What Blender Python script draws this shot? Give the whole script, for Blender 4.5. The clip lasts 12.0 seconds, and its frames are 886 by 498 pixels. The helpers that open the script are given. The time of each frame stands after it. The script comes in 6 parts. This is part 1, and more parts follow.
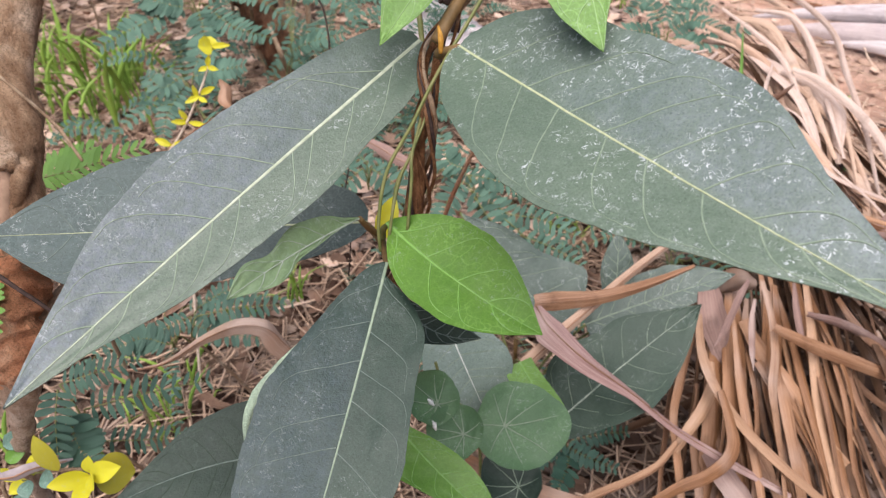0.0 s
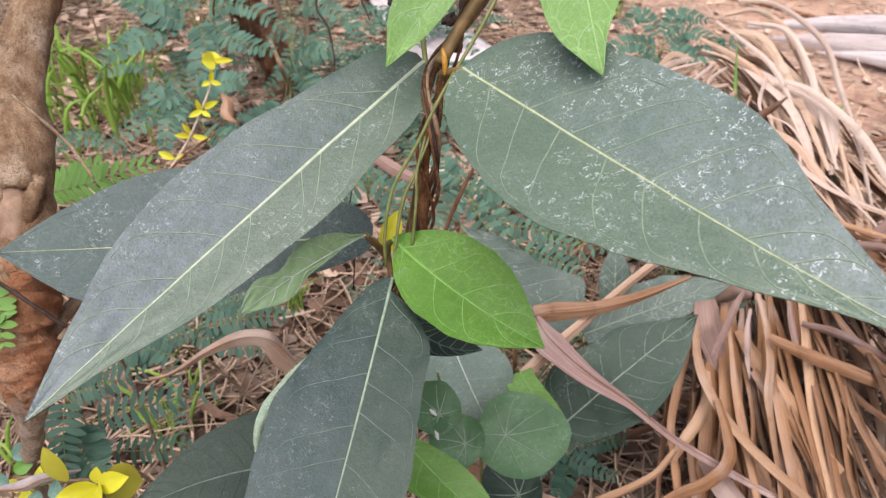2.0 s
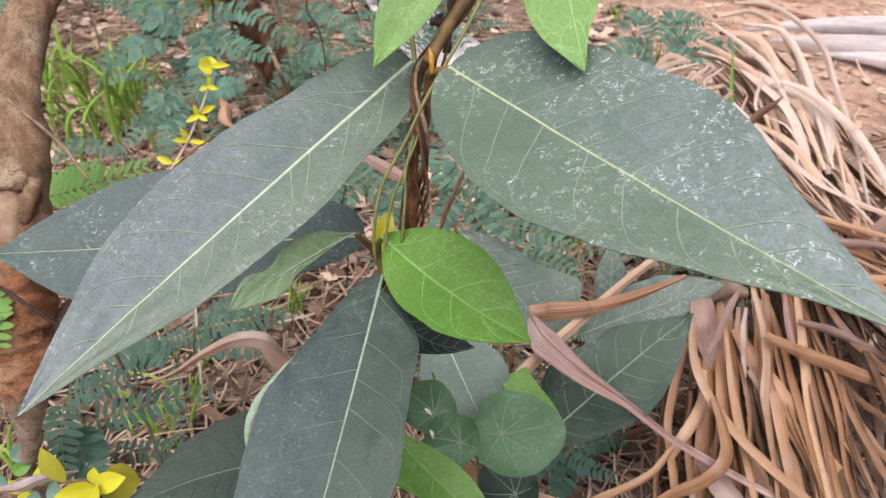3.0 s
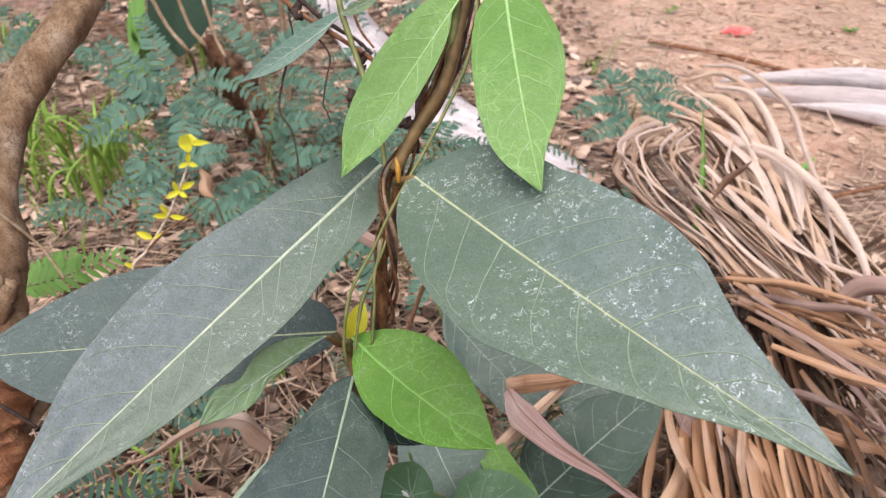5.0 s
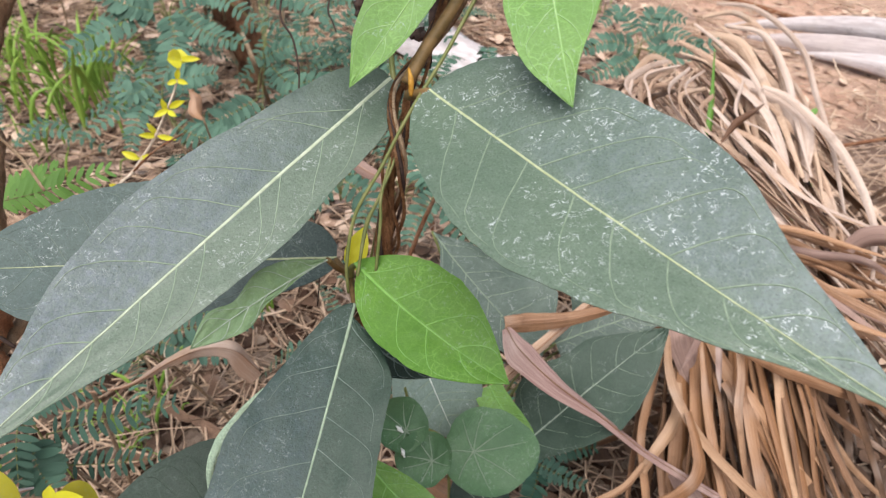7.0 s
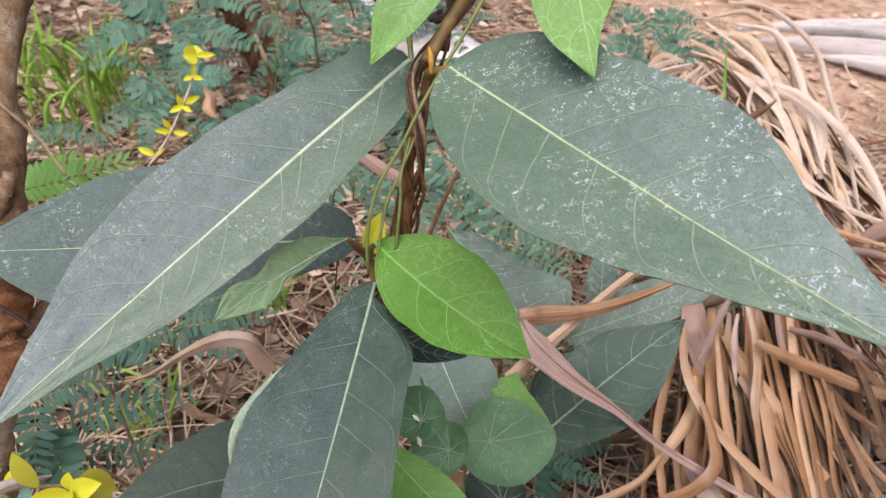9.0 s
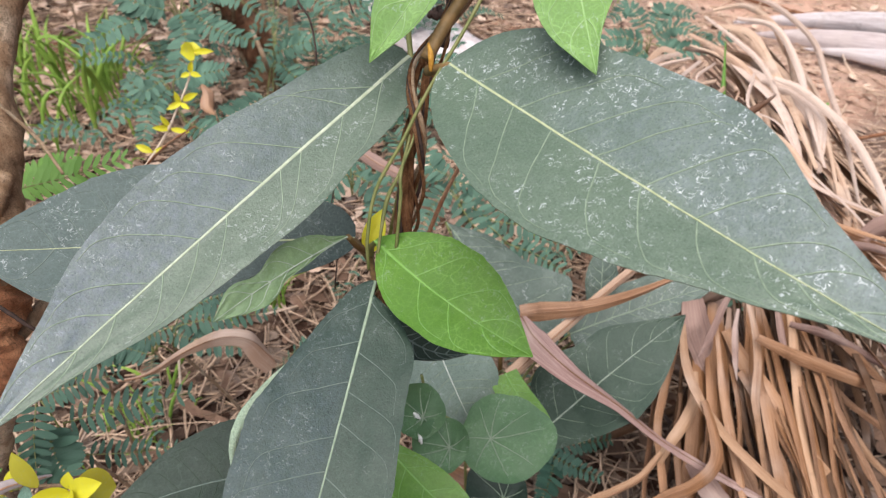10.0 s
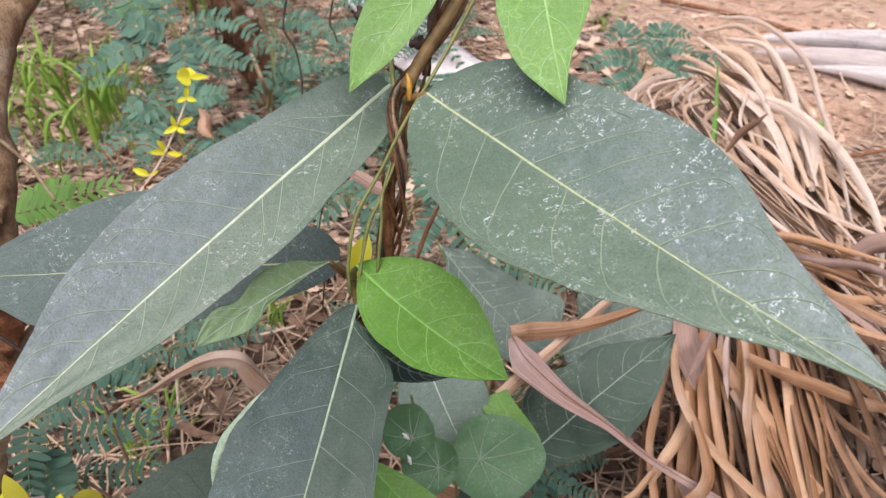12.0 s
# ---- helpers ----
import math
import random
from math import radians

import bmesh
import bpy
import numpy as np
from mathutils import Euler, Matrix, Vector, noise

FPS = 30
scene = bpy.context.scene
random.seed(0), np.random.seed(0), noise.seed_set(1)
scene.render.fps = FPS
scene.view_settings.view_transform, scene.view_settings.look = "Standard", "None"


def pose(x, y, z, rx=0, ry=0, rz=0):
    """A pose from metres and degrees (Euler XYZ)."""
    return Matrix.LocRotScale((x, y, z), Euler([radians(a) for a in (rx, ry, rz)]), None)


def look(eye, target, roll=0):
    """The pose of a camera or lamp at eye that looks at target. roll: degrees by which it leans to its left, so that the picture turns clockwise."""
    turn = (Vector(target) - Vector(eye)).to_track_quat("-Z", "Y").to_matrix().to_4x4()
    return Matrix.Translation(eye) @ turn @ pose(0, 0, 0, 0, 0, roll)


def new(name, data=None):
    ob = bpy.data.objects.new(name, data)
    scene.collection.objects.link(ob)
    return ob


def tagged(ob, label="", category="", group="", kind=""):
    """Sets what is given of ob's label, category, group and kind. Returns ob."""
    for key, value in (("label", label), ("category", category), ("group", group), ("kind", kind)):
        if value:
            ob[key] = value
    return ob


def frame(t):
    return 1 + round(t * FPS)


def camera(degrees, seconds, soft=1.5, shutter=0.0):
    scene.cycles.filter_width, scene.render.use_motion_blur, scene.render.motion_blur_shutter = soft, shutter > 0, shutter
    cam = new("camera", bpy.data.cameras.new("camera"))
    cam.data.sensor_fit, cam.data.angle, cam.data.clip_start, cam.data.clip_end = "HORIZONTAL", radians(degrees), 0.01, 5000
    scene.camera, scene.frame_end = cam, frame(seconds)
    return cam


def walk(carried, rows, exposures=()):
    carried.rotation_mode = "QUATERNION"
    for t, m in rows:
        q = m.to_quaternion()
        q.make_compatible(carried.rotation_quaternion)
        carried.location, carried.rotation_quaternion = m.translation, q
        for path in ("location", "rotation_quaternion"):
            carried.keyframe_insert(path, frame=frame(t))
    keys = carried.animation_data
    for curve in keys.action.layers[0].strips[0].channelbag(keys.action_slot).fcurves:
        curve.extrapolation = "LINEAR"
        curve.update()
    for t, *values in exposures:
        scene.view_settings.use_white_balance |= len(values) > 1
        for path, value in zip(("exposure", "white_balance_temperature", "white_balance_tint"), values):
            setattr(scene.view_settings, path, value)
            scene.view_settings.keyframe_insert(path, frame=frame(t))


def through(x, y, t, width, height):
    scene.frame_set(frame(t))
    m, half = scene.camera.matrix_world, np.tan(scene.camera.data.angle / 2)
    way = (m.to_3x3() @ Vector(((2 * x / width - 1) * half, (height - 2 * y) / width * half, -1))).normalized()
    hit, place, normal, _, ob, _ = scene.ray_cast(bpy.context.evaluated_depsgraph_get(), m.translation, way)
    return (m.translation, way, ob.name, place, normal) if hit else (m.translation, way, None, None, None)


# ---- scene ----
cam = camera(60.0, 12.0, soft=1.25, shutter=0.5)
ROWS = [
    (0.0, 0.0, 0.0, 0.64, 53.0, -0.0, -0.0),
    (0.5, 0.0005, 0.0003, 0.6414, 52.886, -0.077, 0.087),
    (1.0, 0.0002, -0.0032, 0.6433, 53.043, -0.005, -0.011),
    (1.5, 0.0003, -0.0054, 0.6459, 53.275, -0.232, -0.077),
    (2.0, -0.0037, -0.0057, 0.6487, 53.551, -0.059, -0.328),
    (2.5, -0.0067, -0.0051, 0.6491, 53.636, -0.199, -0.085),
    (3.0, 0.0034, -0.0109, 0.6476, 53.99, 0.509, -0.332),
    (3.5, 0.0126, -0.01, 0.6594, 54.862, 1.027, -0.582),
    (3.7, 0.0147, -0.0102, 0.6669, 55.705, 0.912, -0.725),
    (5.3, 0.0115, -0.0004, 0.6777, 56.814, 0.572, -1.673),
    (5.5, 0.0089, -0.0002, 0.6748, 56.678, 0.307, -1.513),
    (6.0, 0.0118, -0.014, 0.6616, 55.674, -0.036, -2.201),
    (6.5, 0.0109, -0.0036, 0.6494, 53.324, -0.401, -1.985),
    (7.0, 0.0023, 0.0141, 0.6561, 52.565, -1.626, -1.188),
    (7.2, -0.0018, 0.0169, 0.6532, 52.305, -2.118, -1.376),
    (8.8, -0.004, 0.0062, 0.6488, 53.41, -1.4, -0.669),
    (9.0, -0.0028, 0.0051, 0.6451, 53.334, -1.166, -0.786),
    (9.5, -0.0001, 0.0066, 0.6442, 53.051, -1.01, -1.229),
    (10.0, -0.0038, 0.0075, 0.6451, 52.95, -1.019, -1.049),
    (10.5, 0.0044, 0.0064, 0.6462, 53.085, -0.91, -1.018),
    (11.0, 0.004, 0.0087, 0.6481, 53.227, -1.009, -0.846),
    (11.5, 0.004, 0.006, 0.65, 53.431, -1.026, -0.728),
    (12.0, 0.0077, 0.0038, 0.6522, 54.194, -0.527, -0.866),
]
walk(cam, [(t, pose(x, y, z, rx, ry, rz)) for t, x, y, z, rx, ry, rz in ROWS], [(0.0, 0.96, 6420, 16), (2.5, 0.96, 6420, 13), (3.7, 0.95, 6420, 13), (5.5, 0.94, 6420, 12), (6.5, 0.94, 6420, 9), (7.2, 0.94, 6420, 8), (9.5, 0.95, 6420, 10), (12.0, 0.96, 6420, 12)])
cam.data.dof.use_dof, cam.data.dof.focus_distance, cam.data.dof.aperture_fstop = True, 0.33, 23.0

# ---- light ----
world = bpy.data.worlds.new("sky")
scene.world = world
world.use_nodes = True
sky = world.node_tree.nodes.new("ShaderNodeTexSky")
sky.sky_type, sky.sun_disc = "NISHITA", False
sky.sun_elevation, sky.sun_rotation = radians(66), radians(195)
sky.air_density, sky.dust_density, sky.ozone_density = 1.0, 4.0, 1.0
world.node_tree.links.new(sky.outputs[0], world.node_tree.nodes["Background"].inputs[0])
world.node_tree.nodes["Background"].inputs[1].default_value = 0.05

sun = new("sun", bpy.data.lights.new("sun", "SUN"))
sun.data.energy, sun.data.angle, sun.data.color = 2.75, radians(70), (1.0, 0.97, 0.93)
sun.matrix_world = look((-0.4, -1.2, 4.0), (0, 0.4, 0))


# ---- materials ----
class Nodes:
    """A short way to write a node material."""

    def __init__(self, name):
        self.mat = bpy.data.materials.new(name)
        self.mat.use_nodes = True
        self.tree = self.mat.node_tree
        self.bsdf = self.tree.nodes["Principled BSDF"]
        self.out = self.tree.nodes["Material Output"]

    def put(self, socket, value):
        if isinstance(value, bpy.types.NodeSocket):
            self.tree.links.new(value, socket)
        elif isinstance(value, tuple) and len(value) == 3 and socket.type == "RGBA":
            socket.default_value = (*value, 1)
        else:
            socket.default_value = value

    def node(self, kind, inputs, out=0, **settings):
        n = self.tree.nodes.new("ShaderNode" + kind)
        for key, value in settings.items():
            setattr(n, key, value)
        for key, value in inputs.items():
            self.put(n.inputs[key], value)
        return n.outputs[out]

    def coord(self, which="Object"):
        return self.node("TexCoord", {}, which)

    def noise(self, scale, detail=3.0, rough=0.55, vector=None, distortion=0.0):
        return self.node("TexNoise", {"Vector": vector or self.coord(), "Scale": scale, "Detail": detail, "Roughness": rough, "Distortion": distortion}, 0)

    def cells(self, scale, feature="F1", vector=None, out="Distance"):
        return self.node("TexVoronoi", {"Vector": vector or self.coord(), "Scale": scale}, out, feature=feature)

    def math(self, op, a, b=0.0, c=0.0, clamp=False):
        return self.node("Math", {0: a, 1: b, 2: c}, operation=op, use_clamp=clamp)

    def steps(self, value, low, high):
        """0 below low, 1 above high, smooth between."""
        return self.node("MapRange", {"Value": value, "From Min": low, "From Max": high}, interpolation_type="SMOOTHSTEP")

    def mix(self, factor, a, b, blend="MIX"):
        n = self.tree.nodes.new("ShaderNodeMix")
        n.data_type, n.blend_type = "RGBA", blend
        self.put(n.inputs[0], factor), self.put(n.inputs[6], a), self.put(n.inputs[7], b)
        return n.outputs[2]

    def stretch(self, x, y, z, which="Object"):
        return self.node("Mapping", {"Vector": self.coord(which), "Scale": (x, y, z)})

    def finish(self, colour, rough=0.7, height=None, strength=0.3, distance=0.002, specular=0.4, through=0.0, through_colour=None):
        self.put(self.bsdf.inputs["Base Color"], colour)
        self.put(self.bsdf.inputs["Roughness"], rough)
        self.put(self.bsdf.inputs["Specular IOR Level"], specular)
        if height is not None:
            bump = self.node("Bump", {"Strength": strength, "Distance": distance, "Height": height})
            self.put(self.bsdf.inputs["Normal"], bump)
        if through:
            glow = self.node("BsdfTranslucent", {"Color": through_colour or colour})
            both = self.node("MixShader", {0: through, 1: self.bsdf.outputs[0], 2: glow})
            self.put(self.out.inputs["Surface"], both)
        return self.mat


def leaf_material(name, deep, light, fleck, dust, rough=0.5, through=0.12, through_colour=None, specular=0.45, net_scale=620.0, net_tone=0.16, threads=0.55, film_colour=(0.30, 0.362, 0.388), painted_sheen=0, sheen_tint=(0.270, 0.295, 0.405), worm=1.0, grain=1.0):
    """Leaf blade: two greens, a fine net of cells, pale dust in flecks and a dusty film; one half (1 or -1) can have
    bluish sky reflection painted in.
    """
    n = Nodes(name)
    broad = n.noise(28, 3, 0.6)
    colour = n.mix(n.steps(broad, 0.3, 0.72), deep, light)
    uv = n.node("SeparateXYZ", {0: n.coord("UV")}, 0)
    along = n.math("MULTIPLY_ADD", n.noise(9, 2), 0.35, n.math("MULTIPLY", uv, 0.35))
    colour = n.mix(n.math("MULTIPLY", along, 0.35), colour, light)
    wobble = n.node("VectorMath", {0: n.coord(), 1: n.node("VectorMath", {0: n.node("TexNoise", {"Vector": n.coord(), "Scale": 300.0, "Detail": 2.0}, 1), "Scale": 0.003}, operation="SCALE")}, operation="ADD")
    net = n.cells(net_scale, "DISTANCE_TO_EDGE", wobble)
    colour = n.mix(n.math("MULTIPLY", n.steps(net, 0.10, 0.0), net_tone), colour, tuple(min(1.0, 1.7 * c + 0.02) for c in light))
    wander = n.node("VectorMath", {0: n.coord(), 1: n.node("VectorMath", {0: n.node("TexNoise", {"Vector": n.coord(), "Scale": 90.0, "Detail": 3.0}, 1), "Scale": 0.012}, operation="SCALE")}, operation="ADD")
    mesh_of_veins = n.math("MAXIMUM", n.math("MULTIPLY", n.steps(n.cells(95, "DISTANCE_TO_EDGE", wander), 0.028, 0.006), 0.8), n.math("MULTIPLY", n.steps(n.cells(230, "DISTANCE_TO_EDGE", wander), 0.05, 0.01), 0.4))
    mesh_of_veins = n.math("MULTIPLY", mesh_of_veins, n.math("MULTIPLY", n.steps(n.noise(40, 3, 0.6), 0.38, 0.62), threads))
    colour = n.mix(mesh_of_veins, colour, tuple(min(1.0, 2.0 * c + 0.06) for c in light))
    film = n.math("MULTIPLY", n.math("MULTIPLY_ADD", n.steps(n.noise(220, 5, 0.75), 0.35, 0.75), 0.55, 0.45), n.math("MULTIPLY", n.math("MULTIPLY_ADD", uv, 0.45, 0.75), dust))
    # sky reflection painted into the colour of one half, growing towards the tip
    if painted_sheen:
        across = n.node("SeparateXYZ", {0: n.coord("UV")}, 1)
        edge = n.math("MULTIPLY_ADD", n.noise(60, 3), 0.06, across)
        sheen_mask = n.steps(edge, *((0.49, 0.58) if painted_sheen > 0 else (0.57, 0.46)))
        sheen_mask = n.math("MULTIPLY", sheen_mask, n.math("MULTIPLY_ADD", n.steps(uv, 0.0, 0.45), 0.6, 0.4))
        film_colour = n.mix(sheen_mask, film_colour, sheen_tint)
        film = n.math("MULTIPLY", film, n.math("MULTIPLY_ADD", sheen_mask, 0.45, 1.0))
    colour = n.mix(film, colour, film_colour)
    hairs = n.noise(1050, 4, 0.85)
    colour = n.mix(n.math("MULTIPLY", n.steps(hairs, 0.5, 0.78), 0.70 * grain), colour, tuple(min(1.0, 1.9 * c + 0.01) for c in light))
    colour = n.mix(n.math("MULTIPLY", n.steps(hairs, 0.5, 0.26), 0.8 * grain), colour, tuple(0.4 * c for c in deep))
    worms = n.steps(n.math("ABSOLUTE", n.math("SUBTRACT", n.noise(430, 1.5, 0.5, distortion=0.9), 0.5)), 0.028, 0.010)
    bits = n.steps(n.noise(300, 2, 0.5), 0.50, 0.57)
    patch = n.steps(n.noise(26, 3, 0.6), 0.47, 0.60)
    scarce = n.steps(n.noise(95, 2, 0.5), 0.60, 0.66)
    marks = n.math("MULTIPLY", n.math("MULTIPLY", worms, bits), n.math("MULTIPLY", n.math("MAXIMUM", patch, scarce), worm * fleck))
    fine = n.math("MULTIPLY", n.math("MULTIPLY", n.steps(n.cells(760), 0.17, 0.10), n.steps(n.noise(60, 2), 0.45, 0.65)), 0.42 * fleck)
    colour = n.mix(n.math("MULTIPLY", n.math("MAXIMUM", marks, fine), 0.9), colour, (0.62, 0.66, 0.68))
    height = n.math("MULTIPLY_ADD", n.noise(900, 4, 0.7), 0.5, n.math("MULTIPLY_ADD", n.noise(330, 3), 0.35, n.math("MULTIPLY", n.steps(net, 0.0, 0.3), 0.10)))
    gloss = n.math("MULTIPLY_ADD", n.noise(80, 2), 0.2, rough - 0.1)
    return n.finish(colour, gloss, height, 0.9, 0.0004, specular, through, through_colour)


def streaky(name, a, b, c, rough=0.75, across=260.0, per="Random", through=0.0):
    """Dry fibrous tissue, streaked along its length (UV x along, y across), with a tone of its own for each piece."""
    n = Nodes(name)
    tone = n.node("ObjectInfo", {}, "Random") if per == "Random" else n.node("NewGeometry", {}, "Random Per Island")
    streak = n.noise(1.0, 4, 0.7, n.stretch(2.2, 13.0, 1.0, "UV"))
    colour = n.mix(tone, a, b)
    colour = n.mix(n.steps(streak, 0.35, 0.75), colour, c)
    lines = n.noise(1.0, 3, 0.65, n.stretch(0.5, 19.0, 1.0, "UV"), 0.4)
    colour = n.mix(n.math("MULTIPLY", n.steps(lines, 0.5, 0.36), n.math("MULTIPLY", n.noise(30, 2), 0.5)), colour, tuple(0.45 * v for v in a))
    colour = n.mix(n.math("MULTIPLY", n.steps(n.noise(40, 4, 0.7), 0.5, 0.8), 0.55), colour, tuple(0.4 * v for v in a))
    colour = n.mix(n.math("MULTIPLY", n.steps(n.noise(18, 2), 0.5, 0.75), 0.35), colour, (0.52, 0.44, 0.40))
    return n.finish(colour, rough, n.math("ADD", streak, lines), 0.3, 0.0010, 0.35, through)


def bark(name, a, b, c, scale=60.0, strength=0.8):
    n = Nodes(name)
    long = n.noise(scale, 5, 0.65, n.stretch(1.0, 1.0, 0.35))
    colour = n.mix(n.steps(long, 0.35, 0.7), a, b)
    colour = n.mix(n.steps(n.noise(scale * 0.25, 4, 0.6), 0.5, 0.68), colour, c)
    colour = n.mix(n.math("MULTIPLY", n.steps(n.noise(scale * 3, 5, 0.8), 0.52, 0.66), 0.5), colour, tuple(0.35 * v for v in a))
    colour = n.mix(n.math("MULTIPLY", n.steps(n.noise(scale * 8, 3, 0.7), 0.50, 0.64), 0.45), colour, tuple(0.3 * v for v in a))
    crack = n.steps(n.cells(scale * 1.1, "DISTANCE_TO_EDGE", n.node("VectorMath", {0: n.stretch(1.0, 1.0, 0.3), 1: n.node("VectorMath", {0: n.node("TexNoise", {"Vector": n.coord(), "Scale": scale * 1.5, "Detail": 4.0}, 1), "Scale": 1.3 / scale}, operation="SCALE")}, operation="ADD")), 0.07, 0.0)
    crack = n.math("MULTIPLY", crack, n.steps(n.noise(scale * 0.6, 3), 0.42, 0.6))
    colour = n.mix(n.math("MULTIPLY", crack, 0.45), colour, tuple(0.4 * v for v in a))
    height = n.math("MULTIPLY_ADD", crack, -0.3, n.math("MULTIPLY_ADD", n.noise(scale * 4, 6, 0.8), 1.2, long))
    return n.finish(colour, 0.85, height, strength, 0.005, 0.25)


def foliage(name, deep, light, through=0.15, rough=0.5, per="Random", dust=0.25, specular=0.4):
    """Small leaves, each with a tone of its own."""
    n = Nodes(name)
    tone = n.node("ObjectInfo", {}, "Random") if per == "Random" else n.node("NewGeometry", {}, "Random Per Island")
    colour = n.mix(n.math("MULTIPLY_ADD", n.noise(90, 3), 0.5, n.math("MULTIPLY", tone, 0.55), clamp=True), deep, light)
    colour = n.mix(n.math("MULTIPLY", n.steps(n.noise(300, 3, 0.7), 0.55, 0.75), dust), colour, (0.34, 0.38, 0.36))
    return n.finish(colour, rough, n.noise(200, 2), 0.2, 0.001, specular, through)


def ground_material():
    n = Nodes("red_soil_with_litter")
    broad = n.noise(2.6, 5, 0.6)
    colour = n.mix(n.steps(broad, 0.36, 0.64), (0.026, 0.013, 0.009), (0.080, 0.040, 0.025))
    colour = n.mix(n.steps(n.noise(9, 5, 0.7), 0.5, 0.72), colour, (0.36, 0.24, 0.17))
    crumbs = n.cells(85, out="Color")
    grey = n.node("SeparateXYZ", {0: crumbs}, 0)
    colour = n.mix(n.math("MULTIPLY", n.steps(grey, 0.45, 0.98), 0.5), colour, (0.50, 0.38, 0.30))
    clay = n.steps(n.noise(1.7, 3, 0.6), 0.52, 0.66)
    colour = n.mix(n.math("MULTIPLY", clay, 0.6), colour, (0.48, 0.20, 0.10))
    colour = n.mix(n.math("MULTIPLY", n.steps(n.noise(45, 5, 0.75), 0.52, 0.7), 0.7), colour, (0.12, 0.065, 0.04))
    away = n.node("VectorMath", {0: n.coord(), 1: (2.0, 2.6, 0.0)}, "Value", operation="DISTANCE")
    near_clearing = n.steps(n.math("MULTIPLY_ADD", n.noise(3, 3), -0.9, away), 2.0, 0.9)
    patches = n.steps(n.noise(0.5, 3, 0.6), 0.5, 0.62)
    sandy = n.math("MAXIMUM", near_clearing, patches)
    colour = n.mix(n.math("MULTIPLY", sandy, 0.66), colour, (0.75, 0.50, 0.39))
    height = n.math("MULTIPLY_ADD", n.noise(60, 6, 0.7), 1.0, n.math("MULTIPLY", n.cells(85), 0.6))
    return n.finish(colour, 0.92, height, 0.9, 0.012, 0.2)


DUSTY = leaf_material("dusty_grey_green_leaf", (0.059, 0.098, 0.063), (0.088, 0.130, 0.084), 1.0, 0.27, 0.42, specular=0.6, threads=0.15, film_colour=(0.295, 0.35, 0.30), painted_sheen=-1, sheen_tint=(0.310, 0.350, 0.425))
DUSTY_CLEAN = leaf_material("dusty_slate_green_leaf", (0.046, 0.080, 0.050), (0.068, 0.103, 0.067), 0.55, 0.26, 0.42, specular=0.6, threads=0.22, film_colour=(0.27, 0.32, 0.265), painted_sheen=1, sheen_tint=(0.275, 0.295, 0.430), worm=0.8)
BLUISH = leaf_material("dark_blue_green_leaf", (0.015, 0.032, 0.023), (0.025, 0.045, 0.032), 0.55, 0.11, 0.46, 0.06, specular=0.32, threads=0.15, film_colour=(0.15, 0.21, 0.165), painted_sheen=1, sheen_tint=(0.135, 0.175, 0.265), worm=0.25)
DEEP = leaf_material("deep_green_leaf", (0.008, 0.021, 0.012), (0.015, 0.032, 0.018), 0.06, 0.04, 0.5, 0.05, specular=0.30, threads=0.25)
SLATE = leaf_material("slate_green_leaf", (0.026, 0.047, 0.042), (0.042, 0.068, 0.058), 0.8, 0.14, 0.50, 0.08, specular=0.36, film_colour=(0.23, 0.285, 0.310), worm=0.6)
FRESH = leaf_material("fresh_green_leaf", (0.066, 0.176, 0.013), (0.104, 0.228, 0.022), 0.22, 0.02, 0.42, 0.25, (0.24, 0.52, 0.04), net_scale=330.0, net_tone=0.20, grain=0.4)
YOUNG = leaf_material("young_light_green_leaf", (0.105, 0.235, 0.036), (0.148, 0.288, 0.054), 0.40, 0.05, 0.45, 0.25, (0.26, 0.52, 0.08), net_scale=380.0, net_tone=0.22, grain=0.4)
MIDGREEN = leaf_material("mid_green_leaf", (0.120, 0.200, 0.080), (0.170, 0.255, 0.110), 0.35, 0.18, 0.48, 0.22, (0.24, 0.40, 0.12), threads=0.3, grain=0.5)
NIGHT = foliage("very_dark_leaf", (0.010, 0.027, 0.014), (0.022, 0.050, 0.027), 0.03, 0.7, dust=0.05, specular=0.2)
GREYLEAF = leaf_material("grey_green_dusty_leaf", (0.055, 0.088, 0.068), (0.080, 0.115, 0.088), 0.7, 0.20, 0.5, threads=0.3, film_colour=(0.28, 0.32, 0.31))
FOREST = leaf_material("dull_forest_green_leaf", (0.025, 0.047, 0.033), (0.038, 0.063, 0.043), 0.30, 0.09, 0.5, 0.06, specular=0.3, threads=0.2, film_colour=(0.22, 0.28, 0.24))
TEAL = leaf_material("blue_green_narrow_leaf", (0.10, 0.19, 0.145), (0.14, 0.25, 0.19), 0.2, 0.12, 0.5, 0.25)
PALE = leaf_material("pale_leaf_underside", (0.26, 0.36, 0.25), (0.34, 0.44, 0.31), 0.6, 0.3, 0.6, 0.2)


def plain_grain(name, a, b, scale=200.0, rough=0.6, through=0.0, strength=0.2):
    n = Nodes(name)
    g = n.noise(scale, 4, 0.6)
    return n.finish(n.mix(n.steps(g, 0.3, 0.7), a, b), rough, g, strength, 0.001, 0.35, through)


